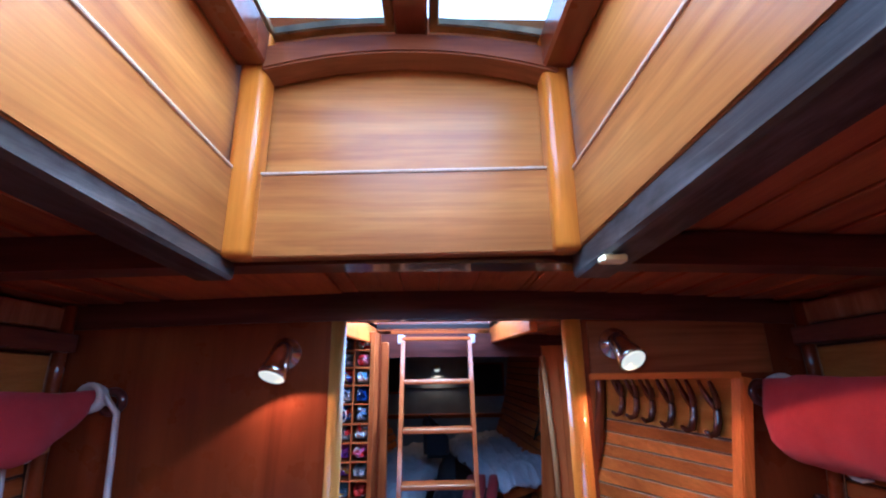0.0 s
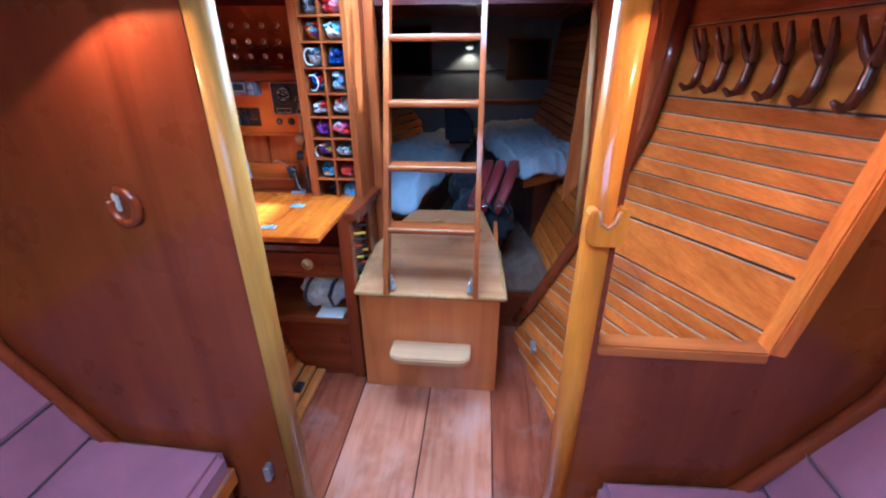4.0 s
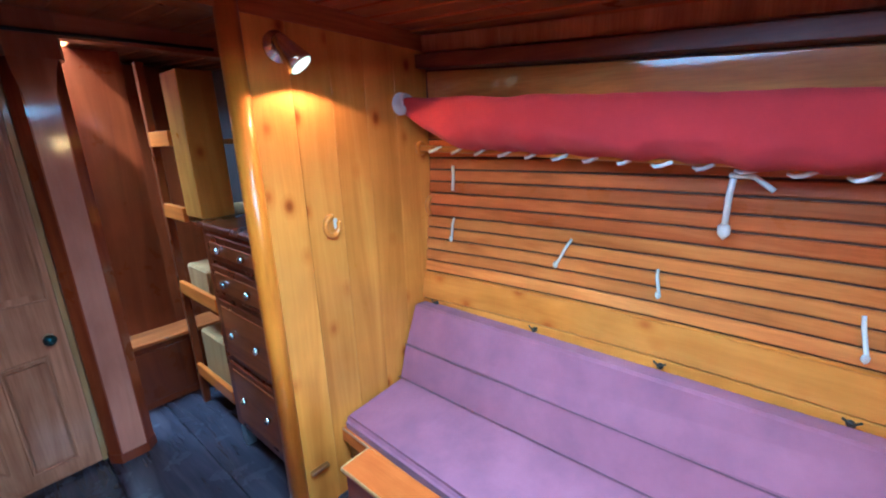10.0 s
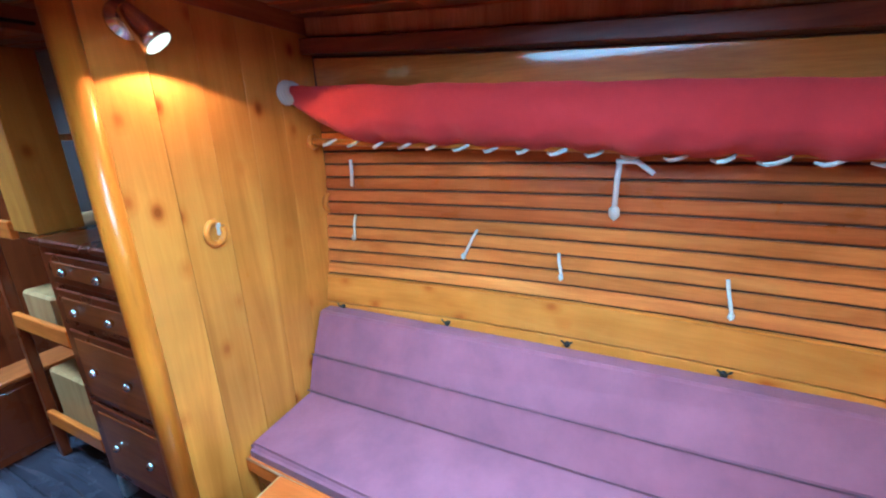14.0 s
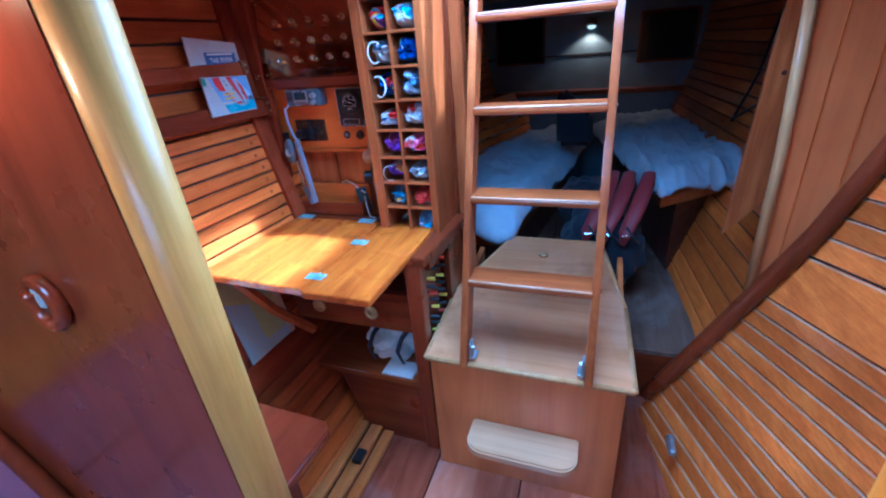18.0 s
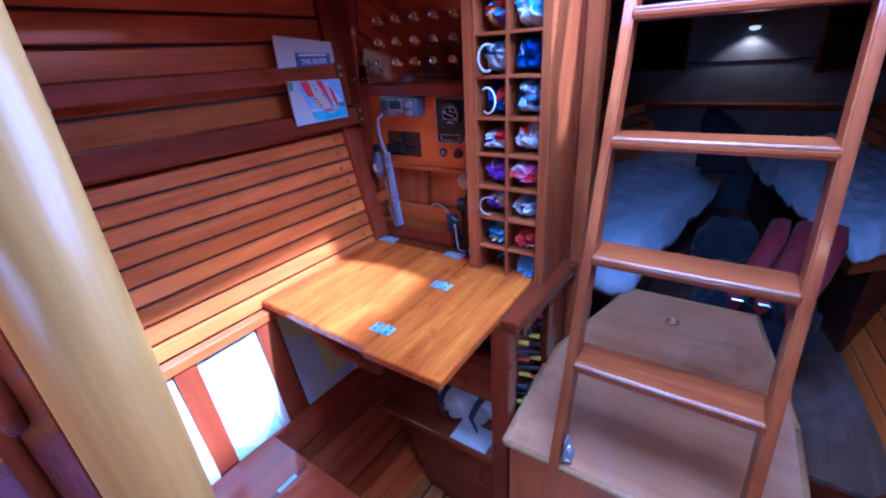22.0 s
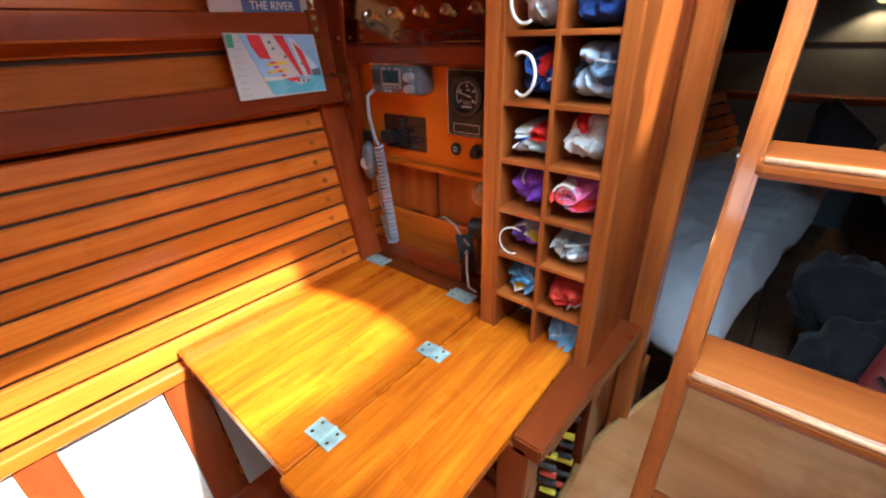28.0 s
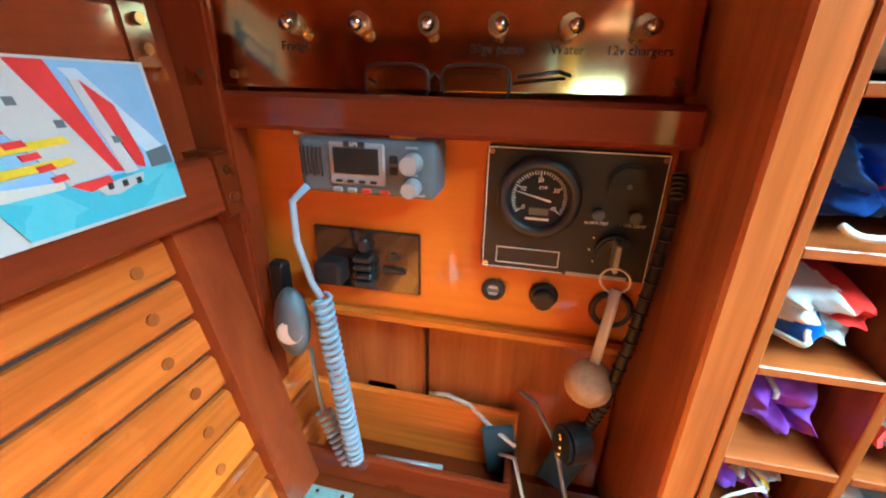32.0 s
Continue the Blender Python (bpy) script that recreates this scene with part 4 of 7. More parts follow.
        ztop += 0.007 * noise.noise((y * 6, 4, sign)) + 0.004 * noise.noise((y * 17, 5, sign))
        xt, xb = (-1.05, -1.235 + bulge(y)) if sign < 0 else (-1.02, -1.2 + bulge(y))
        zb = cot_low(u) + 0.004 * math.sin(y * 40)
        row = []
        for j in range(k + 1):
            v = j / k
            x = mix(xt, mix(xt - 0.02, xb, full), v)
            z = mix(ztop, mix(ztop - 0.05, zb, full), v) - (0.045 + (0.02 if sign > 0 else 0) + sag * 2) * math.sin(v * math.pi) * full
            x += (0.075 + sag + 0.012 * noise.noise((y * 7 + v * 3, v * 5, sign * 4)) + 0.007 * abs(noise.noise((y * 22 - v * 6, v * 4, 9)))) * math.sin(v * math.pi) * full
            row.append(bm.verts.new((X(x), y, z)))
        for j in range(k, -1, -1):
            v = j / k
            x = mix(xt - 0.035, mix(xt - 0.05, xb - 0.01, full), v)
            z = mix(ztop, mix(ztop - 0.05, zb, full), v)
            row.append(bm.verts.new((X(x), y, z)))
        rows.append(row)
    for A, B in zip(rows, rows[1:]):
        for j in range(len(A)):
            bm.faces.new((A[j], A[(j + 1) % len(A)], B[(j + 1) % len(B)], B[j]))
    bm.faces.new(rows[0])
    bm.faces.new(rows[-1])
    part("canvas", bm, REDCLOTH, cot, "red canvas", smooth=True)
    part("pole", rod((X(-1.075), AFT_Y, 1.538), (X(-1.075), FWD_Y, 1.676), 0.02, 12), PINE["y"], cot, smooth=True)
    part("lower_batten", rod((X(-1.245 + bulge(AFT_Y - 0.1)), AFT_Y - 0.03, cot_low(0)), (X(-1.245 + bulge(FWD_Y)), FWD_Y + 0.01, cot_low(1)), 0.014, 8), PINE["y"], cot, smooth=True)
    for i in range(18):
        y = AFT_Y - 0.16 - i * 0.113
        xb = (-1.2 if sign < 0 else -1.215) + bulge(y)
        zb = cot_low((AFT_Y - y) / 2.2)
        k_ = 0.8 + 0.35 * ((i * 7) % 5) / 5
        pts = [(X(xb + 0.012), y + 0.034 * k_, zb + 0.014), (X(xb + 0.03), y + 0.024 * k_, zb + 0.006), (X(xb + 0.032), y, zb - 0.004), (X(xb + 0.026), y - 0.02 * k_, zb - 0.008), (X(xb + 0.004), y - 0.036 * k_, zb - 0.004)]
        part("lacing", pipe(pts, [0.004, 0.0062, 0.0066, 0.006, 0.004], 7), ROPE, cot, smooth=True)
    for at_x, at_z, rr in ((-1.075, 1.676, 0.038), (-1.245 + bulge(FWD_Y), cot_low(1), 0.03)):
        part("end_socket", ring((X(at_x), FWD_Y + 0.016, at_z), (0, 1, 0), rr * 0.75, rr * 0.34, 24, 8), PINE["x"], cot, "turned pine end socket", smooth=True)
    part("end_socket", ring((X(-1.02), AFT_Y - 0.012, 1.53), (0, 1, 0), 0.03, 0.014, 24, 8), DARK, cot, "dark turned end socket", smooth=True)
    for y, zt in ((AFT_Y - 0.035, 1.56), (FWD_Y + 0.045, 1.692)):
        b = None
        for q in range(4):
            b = ring((X(-1.065), y + q * 0.012 - 0.02, zt - 0.015), (0.1, 1, 0.1 * (q - 1)), 0.038 - 0.002 * q, 0.0095, 14, 6, b)
        part("lashing", b, ROPE, cot, smooth=True)
    return cot


settee(-1)
settee(1)


stb = thing("folded_saloon_table", (-0.445, -1.18, 0), "folded orange-red varnished table standing beside the settee", "table")
part("top", box(-0.507, -0.383, -1.455, -0.9, 0.448, 0.47, 0.005, seg=2), TABLERED, stb)
part("worn_edge", rod((-0.383, -1.45, 0.466), (-0.383, -0.905, 0.466), 0.0055, 8), PALE, stb, "pale worn edge", smooth=True)
part("worn_edge", rod((-0.5, -1.455, 0.466), (-0.386, -1.455, 0.466), 0.0045, 8), PALE, stb, "pale worn edge", smooth=True)
for xa in (-0.497, -0.405):
    part("hanging_leaf", box(xa, xa + 0.014, -1.44, -0.92, 0.06, 0.447, 0.003), REDRAIL["y"], stb)
for ya in (-1.4, -0.98):
    part("leg", box(-0.47, -0.42, ya, ya + 0.03, 0.0, 0.447, 0.004), REDRAIL["z"], stb)


def hanging_cord(pts, r, label, knot=None):
    bm = pipe(pts, r, 7)
    if knot:
        ball(pts[-1], knot, bm, (1, 1, 1.5), 1)
    return solo("hanging_cord", bm, ROPE, label, "cord", "loose cords on the saloon side", smooth=True)


hanging_cord([(-1.03, 0.39, 1.555), (-0.985, 0.395, 1.5), (-0.975, 0.39, 1.4), (-0.968, 0.387, 1.3), (-0.962, 0.387, 1.225)], 0.009, "thick white rope tail hanging from the cot lashing")
hanging_cord([(-0.967, 0.387, 1.212), (-0.966, 0.387, 1.205)], 0.009, "frayed whipped end of the white rope tail")
hanging_cord([(-1.215, -0.56, 1.4), (-1.215, -0.565, 1.35), (-1.222, -0.568, 1.235)], 0.009, "knotted white cord hanging below the red cot", 0.02)
hanging_cord([(-1.215, -0.57, 1.4), (-1.195, -0.51, 1.4), (-1.205, -0.463, 1.362)], 0.008, "short white cord end tied to the lacing")
hanging_cord([(-1.18, 0.275, 1.395), (-1.175, 0.278, 1.33), (-1.173, 0.282, 1.265)], 0.009, "knotted white cord hanging below the red cot", 0.014)
hanging_cord([(-1.2, -1.6, 1.41), (-1.2, -1.6, 1.36), (-1.2, -1.605, 1.3)], 0.007, "short white cord hanging by the pine bulkhead")
for y, z, dy, top in ((0.175, 1.012, -0.014, 0.045), (-0.212, 0.926, -0.02, 0.112), (-0.735, 0.982, -0.014, 0.086), (-1.119, 1.024, 0.053, 0.108), (-1.636, 1.069, 0.005, 0.1)):
    cord = []
    for k in (1.0, 0.7, 0.3, 0.08, 0.0):
        yy, zz = y + dy * k + 0.004 * math.sin(k * 9), z + top * k
        cord.append((left_hull(yy, zz) + (0.002 if k == 1.0 else 0.009), yy, zz))
    hanging_cord(cord, 0.0058, "thin pale cord tied through the slats", 0.011)
for y in (0.249, -0.214, -0.692, -1.173, -1.696):
    b = disc((-1.19 + bulge(y) * 0.6, y, 0.748), (1, 0, 0.3), 0.011, 0.012, 12)
    pipe([(-1.18 + bulge(y) * 0.6, y - 0.02, 0.765), (-1.168 + bulge(y) * 0.6, y, 0.758), (-1.18 + bulge(y) * 0.6, y + 0.02, 0.765)], 0.004, 6, bm=b)
    solo("cushion_toggle", b, BLACKMETAL, "small dark toggle holding the backrest", "toggle", "toggles along the backrest", smooth=True)


def reading_lamp(at, facing, aim, label, tilt=0.0):
    """Swivelling wall lamp: rose, arm, bell shade, bulb."""
    a, f, d = Vector(at), Vector(facing), Vector(aim).normalized()
    L = thing("reading_lamp", at, label, "wall lamp", "reading lamps on the bulkheads")
    part("rose", disc(a + f * 0.008, f, 0.05, 0.018, 28, 0.005), NICKEL, L, smooth="edges")
    part("rose_boss", ball(a + f * 0.016, 0.026, None, (1, 0.6, 1), 2), NICKEL, L, smooth=True)
    k = a + f * 0.045
    part("arm", rod(a + f * 0.01, k, 0.011, 12), NICKEL, L, smooth=True)
    s = k + d * 0.02
    pts = [s - d * 0.055, s - d * 0.045, s - d * 0.015, s + d * 0.035, s + d * 0.06]
    shade = part("shade", pipe(pts, [0.014, 0.026, 0.031, 0.041, 0.046], 24), NICKEL, L, smooth=True)
    part("bulb", disc(s + d * 0.06, d, 0.039, 0.008, 24, 0.003), LAMPGLOW, shade, smooth=False)
    lamp("reading_light", "SPOT", 2.9, look(s + d * 0.075, s + d * 0.075 + Vector((tilt, f.y * 0.34, -1))), (1.0, 0.46, 0.12), 0.012, None, 150).data.spot_blend = 0.07
    return L


reading_lamp((-0.5, AFT_Y, 1.67), (0, -1, 0), (-0.16, -0.46, -0.86), "nickel swivel reading lamp, lit, on the mahogany bulkhead", 0.3)
reading_lamp((0.575, AFT_Y - 0.006, 1.69), (0, -1, 0), (0.16, -0.72, -0.68), "nickel swivel reading lamp, lit, above the quarter opening")
reading_lamp((-0.53, FWD_Y + 0.006, 1.84), (0, 1, 0), (-0.34, 0.42, -0.66), "nickel swivel reading lamp, lit, on the pine bulkhead")
reading_lamp((0.76, FWD_Y + 0.006, 1.87), (0, 1, 0), (-0.1, 0.42, -0.7), "nickel swivel reading lamp, lit, on the pine bulkhead")


def wooden_socket(at, facing, mat, label, r=0.042):
    """Turned wooden boss with a notch that takes the end of a lee-board."""
    a, f = Vector(at), Vector(facing)
    t = thing("wooden_boss", at, label, "boss", "turned bosses on the bulkheads")
    bow = [a + f * 0.01 + Vector((r * 0.74 * math.cos(q), 0, r * 0.9 * math.sin(q))) for q in [radians(100 - 305 * i / 26) for i in range(27)]]
    part("boss", pipe(bow, r * 0.27, 8), mat, t, "open ring with a slot at its top", smooth=True)
    part("back_plate", disc(a + f * 0.003, f, r * 0.75, 0.006, 24, 0.002), mat, t)
    part("worn_slot", box(a.x - r * 0.62, a.x - r * 0.2, a.y + f.y * 0.007 - 0.003, a.y + f.y * 0.007 + 0.003, a.z - r * 0.3, a.z + r * 0.7, 0.003), WORNROPE, t, "pale chipped patch")


wooden_socket((-0.594, AFT_Y, 1.165), (0, -1, 0), MAH["x"], "turned mahogany boss with a chipped notch")
wooden_socket((-0.666, FWD_Y + 0.006, 1.215), (0, 1, 0), PINE["x"], "turned pine boss with a chipped notch")
wooden_socket((-1.24, FWD_Y + 0.006, 1.215), (0, 1, 0), PINE["x"], "turned pine boss beside the slatted side")
wooden_socket((-1.135, AFT_Y - 0.022, 1.19), (0, -1, 0), DARK, "dark turned boss on the hull batten")
wooden_socket((1.14, AFT_Y - 0.022, 1.19), (0, -1, 0), DARK, "dark turned boss on the hull batten")
solo("coat_hook_bar", box(-0.52, -0.44, FWD_Y + 0.006, FWD_Y + 0.03, 0.205, 0.22, 0.003), OLDBRASS, "small brass step bar low on the pine bulkhead", "fitting")
hb = thing("hook_block", (0.453, 0.42, 1.1), "slotted amber wooden hook block on the round post", "cleat")
part("block", slab([(0.425, 1.112), (0.48, 1.112), (0.491, 1.125), (0.494, 1.15), (0.492, 1.188), (0.484, 1.196), (0.474, 1.19), (0.468, 1.166), (0.453, 1.152), (0.438, 1.165), (0.436, 1.186), (0.424, 1.192), (0.414, 1.184), (0.411, 1.15), (0.414, 1.125)], "y", 0.402, 0.44, bevel=0.003), AMBER, hb)
part("worn_lip", pipe([(0.434, 0.406, 1.188), (0.438, 0.403, 1.165), (0.452, 0.402, 1.153), (0.467, 0.403, 1.167), (0.473, 0.406, 1.188)], 0.004, 6), WORN_OR_GLINT, hb, "pale worn lip of the slot", smooth=True)
nk = thing("notched_cleat", (0.537, FWD_Y + 0.05, 1.18), "notched pine cleat fixed across the amber post", "cleat")
part("cleat_block", slab([(0.49, 1.185), (0.585, 1.185), (0.585, 1.275), (0.556, 1.275), (0.552, 1.24), (0.537, 1.228), (0.523, 1.24), (0.52, 1.275), (0.49, 1.275)], "y", FWD_Y + 0.03, FWD_Y + 0.07, bevel=0.004), PINE["x"], nk)
part("worn_lip", pipe([(0.521, FWD_Y + 0.071, 1.272), (0.524, FWD_Y + 0.071, 1.24), (0.537, FWD_Y + 0.071, 1.229), (0.551, FWD_Y + 0.071, 1.24)], 0.0035, 6), WORN_OR_GLINT, nk, "pale worn lip of the slot", smooth=True)

# ---- companionway: engine box and ladder ----
eb = thing("engine_box", (0, 1.5, 0), "plywood engine box with a pale varnished lid", "engine box")
part("front_panel", box(-0.322, 0.298, 1.158, 1.178, 0.0, 0.515, 0.002), BOXRED, eb)
part("side_panel", slab([(1.18, 0), (1.8, 0), (1.86, 0.6), (1.18, 0.515)], "x", -0.322, -0.302), BOXRED, eb)
part("side_panel", slab([(1.18, 0), (1.8, 0), (1.86, 0.6), (1.18, 0.515)], "x", 0.278, 0.298), BOXRED, eb)
lid = slab([(-0.331, 1.146), (0.319, 1.146), (0.3, 1.5), (0.21, 1.916), (-0.182, 1.916), (-0.331, 1.5)], "z", 0, 0.018, bevel=0.005)
for v in lid.verts:
    v.co.z += 0.512 + (v.co.y - 1.146) * 0.14
lid_ob = part("lid", lid, LID, eb, "brown varnished plywood lid, worn at the edges")
rim_pts = [(-0.331, 1.146), (0.319, 1.146), (0.3, 1.5), (0.21, 1.916), (-0.182, 1.916), (-0.331, 1.5)]
for p, q in zip(rim_pts, rim_pts[1:] + rim_pts[:1]):
    za, zb = (0.523 + (k[1] - 1.146) * 0.14 for k in (p, q))
    part("worn_edge", rod((p[0], p[1], za), (q[0], q[1], zb), 0.0095, 8), PALE, lid_ob, "pale worn plywood edge", smooth=True)
stp = [(-0.178, 1.16), (0.178, 1.16), (0.178, 1.085)] + [(0.178 - 0.06 + 0.06 * math.cos(a), 1.08 - 0.055 * math.sin(a)) for a in [i * math.pi / 16 for i in range(9)]] + \
      [(-0.118 - 0.06 * math.sin(a), 1.08 - 0.055 * math.cos(a)) for a in [i * math.pi / 16 for i in range(9)]] + [(-0.178, 1.085)]
part("fixed_step", slab(stp, "z", 0.242, 0.274, bevel=0.006), PLY, eb, "rounded pale wooden step")
for sx in (-1, 1):
    part("step_bracket", rod((sx * 0.095, 1.157, 0.215), (sx * 0.095, 1.125, 0.243), 0.01, 10), DARK, eb, "small dark bracket under the step", smooth=True)
solo("lid_eyelet", ring((-0.02, 1.78, 0.625), (0, 0.2, 1), 0.018, 0.004, 20, 6), BRASS, "small brass ring pull on the lid", "ring pull", smooth=True)

lad = thing("ladder", (0, 1.15, 0.54), "varnished mahogany companionway ladder hooked under the hatch", "ladder")
LS = 0.292


def ly(z):
    return 1.2 + (z - 0.8) * LS


for sx in (-1, 1):
    x0 = sx * 0.19 - (0.011 if sx < 0 else -0.0) - (0.0 if sx < 0 else 0.011)
    poly = [(ly(0.54) - 0.012 + 0.0, 0.535), (ly(0.54) + 0.06, 0.54), (ly(1.76) + 0.06, 1.76), (ly(1.76) - 0.005, 1.76)]
    part("stringer", slab(poly, "x", x0, x0 + 0.022, bevel=0.004), SIPO["z"], lad)
for z in (0.8, 1.045, 1.288, 1.527):
    part("tread", box(-0.186, 0.186, ly(z) - 0.008, ly(z) + 0.095, z - 0.012, z + 0.012, 0.009, seg=2), SIPO["x"], lad)
    # Nosing rods combine tread wear with a painted edge highlight.
    part("worn_nosing", rod((-0.178, ly(z) - 0.004, z + 0.0085), (0.178, ly(z) - 0.004, z + 0.0085), 0.0042, 8), WORN_OR_GLINT, lad, "pale tread edge, worn, with its highlight painted in", smooth=True)
part("top_rail", box(-0.2, 0.2, ly(1.76) - 0.01, ly(1.76) + 0.05, 1.75, 1.772, 0.006), SIPO["x"], lad)
for sx in (-1, 1):
    part("hook_bracket", box(sx * 0.205 - 0.018, sx * 0.205 + 0.018, ly(1.74) + 0.005, ly(1.74) + 0.06, 1.735, 1.785, 0.004), STEEL, lad, "pale metal hook bracket")
    b = box(sx * 0.168 - 0.012, sx * 0.168 + 0.012, 1.15, 1.19, 0.545, 0.552, 0.002)
    box(sx * 0.172 - 0.004, sx * 0.172 + 0.004, 1.145, 1.175, 0.545, 0.61, 0.002, b)
    disc((sx * 0.166, 1.158, 0.585), (1, 0, 0), 0.008, 0.01, 10, bm=b)
    part("foot_bracket", b, STEEL, lad, "galvanised angle bracket")
    for z in (0.8, 1.045, 1.288):
        part("screw_plug", disc((sx * 0.2035, ly(z) + 0.03, z), (1, 0, 0), 0.006, 0.003, 10), DARK, lad)

# ---- chart table corner ----
nv = solo("wall_lining_chart", backing(0.0, 1.8, 0.462, 1.6, nav_hull, -1), SHADOWGAP,
          "ship's side by the chart table lined with teak slats", "wall", kind="structure")
zs = [0.845 + 0.0465 * i for i in range(10)]
for z0, z1 in zip(zs, zs[1:]):
    # Slats above 1.06 get a darker, redder colour than those below.
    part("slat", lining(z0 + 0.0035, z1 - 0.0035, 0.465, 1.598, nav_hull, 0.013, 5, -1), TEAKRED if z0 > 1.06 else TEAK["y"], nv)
zs = [1.33 + 0.068 * i for i in range(8)]
for z0, z1 in zip(zs, zs[1:]):
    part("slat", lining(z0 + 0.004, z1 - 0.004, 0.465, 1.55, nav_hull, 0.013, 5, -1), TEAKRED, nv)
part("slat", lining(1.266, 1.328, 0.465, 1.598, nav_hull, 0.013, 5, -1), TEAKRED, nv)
for y in (1.385,):
    for k in range(9):
        zz = 0.868 + 0.0465 * k
        part("screw_plug", disc((nav_hull(y, zz) + 0.0005, y + 0.006 * (k % 3), zz), (1, 0, 0.22), 0.0065, 0.003, 12), SIPO["z"], nv)
part("seat_rail", lining(0.82, 0.848, 0.465, 0.98, nav_hull, 0.03, 5, -1, proud=0.03), TEAK["y"], nv)
zs = [0.02 + 0.048 * i for i in range(10)]
for z0, z1 in zip(zs, zs[1:]):
    part("slat", lining(z0 + 0.003, z1 - 0.003, 0.465, 1.6, nav_hull, 0.013, 5, -1), SIPO["y"] if z0 > 0.16 else TEAK["y"], nv)
for i in range(8):
    part("slat", lining(0.46 + i * 0.0475, 0.5 + i * 0.0475, 0.515, 1.3, nav_hull, 0.012, 4, -1), TEAK["y"], nv)
part("chart_rack_rail", lining(0.42, 0.5, 0.465, 1.3, nav_hull, 0.03, 5, -1, proud=0.03), REDRAIL["y"], nv)
for z0, z1 in ((0.2, 0.42), (0.5, 0.82), (0.848, 1.2)):
    part("edge_rib", lining(z0, z1, 0.462, 0.514, nav_hull, 0.03, 1, -1, proud=0.026), REDRAIL["z"], nv)
for y0, y1 in ((0.69, 0.745), (0.911, 0.975)):
    part("rack_post", lining(0.5, 0.82, y0, y1, nav_hull, 0.025, 1, -1, proud=0.022), REDRAIL["z"], nv)
for (y0, y1, m, lab) in ((0.565, 0.682, CHARTPRINT, "pale printed sea chart standing in the rack"), (0.752, 0.902, CHARTPRINT, "pale printed sea chart standing in the rack"), (0.99, 1.2, BLUEPAPER, "blue printed sea chart standing in the rack")):
    ch = thing("sea_chart", (nav_hull(y0, 0.5), (y0 + y1) / 2, 0.45), lab, "chart", "charts in the rack")
    part("sheet", lining(0.45, 0.83, y0 - 0.008, y1 + 0.008, nav_hull, 0.004, 2, -1, proud=0.008), m, ch)
    part("folded_flap", lining(0.45, 0.83, y1 - 0.02, y1 + 0.006, nav_hull, 0.002, 1, -1, proud=0.0115), PAPER, ch, "folded white margin")
    part("fold_line", lining(0.632, 0.6345, y0 - 0.006, y1 - 0.022, nav_hull, 0.001, 2, -1, proud=0.0092), PALEGREY, ch)
for z0, z1, y1, pr in ((1.28, 1.338, 1.5, 0.05), (1.425, 1.47, 1.44, 0.055)):
    br_ = thing("book_rail", (-1.05, 0.98, z0), "dark mahogany fiddle rail along the ship's side", "rail", "fiddle rails over the chart table")
    part("rail", lining(z0, z1, 0.465, y1, nav_hull, 0.02, 5, -1, proud=pr), REDRAIL["y"], br_)
    part("end_block", lining(z0 - 0.006, z1 + 0.004, y1 - 0.022, y1 + 0.002, nav_hull, 0.06, 1, -1, proud=pr + 0.004), MAH["z"], br_, "dark end block")
    for dz in (0.25, 0.75):
        zb = mix(z0, z1, dz)
        part("bolt", disc((nav_hull(y1, zb) + pr + 0.006, y1 - 0.01, zb), (1, 0, 0), 0.005, 0.006, 12), OLDBRASS, br_, "dull brass bolt")
    for y in (0.8, 1.15):
        part("bracket", lining(z0 + 0.008, z1 - 0.008, y, y + 0.02, nav_hull, pr, 1, -1, proud=pr - 0.021), MAH["x"], br_)

ct = thing("chart_table", (-0.68, 1.2, 0), "varnished teak chart table with a hinged lid and drawer", "table")
part("top_fixed", slab([(-1.0, 0.961), (-0.596, 0.945), (-0.596, 1.455), (-1.0, 1.455)], "z", 0.852, 0.875, bevel=0.003), TABLE, ct)
part("top_flap", box(-0.592, -0.375, 0.935, 1.455, 0.852, 0.875, 0.003), TABLE, ct)
part("rear_strip", box(-1.02, -0.56, 1.458, 1.51, 0.85, 0.874, 0.002), MAH["x"], ct)
part("end_strip", slab([(-0.373, 1.2), (-0.325, 1.2), (-0.295, 1.6), (-0.373, 1.6)], "z", 0.835, 0.868, bevel=0.003), MAH["y"], ct)
for hx, hy, rot in ((-0.6, 1.021, 1), (-0.588, 1.266, 1), (-0.945, 1.462, 0), (-0.66, 1.455, 0)):
    w, d = (0.032, 0.02) if rot == 0 else (0.03, 0.018)
    b = box(hx - w, hx + w, hy - d, hy + d, 0.875, 0.8775, 0.001)
    if rot:
        rod((hx + 0.006, hy - d, 0.8785), (hx + 0.006, hy + d, 0.8785), 0.003, 8, bm=b)
    else:
        rod((hx - w, hy, 0.8785), (hx + w, hy, 0.8785), 0.003, 8, bm=b)
    hinge = part("hinge", b, PATINA, ct, "pale green patinated butt hinge")
    for sx, sy in ((-0.6, -0.55), (0.6, -0.55), (-0.6, 0.55), (0.6, 0.55)):
        part("screw", disc((hx + sx * w, hy + sy * d, 0.878), (0, 0, 1), 0.003, 0.0012, 8), CHROME, hinge)
nc = thing("chart_table_cabinet", (-0.6, 1.3, 0), "dark mahogany cabinet under the chart table with an open locker", "cabinet")
part("upright", box(-0.4, -0.345, 1.2, 1.25, 0.0, 0.85, 0.004), REDRAIL["z"], nc)
part("side_panel", box(-0.35, -0.328, 1.25, 1.6, 0.0, 0.5, 0.002), MAH["y"], nc)
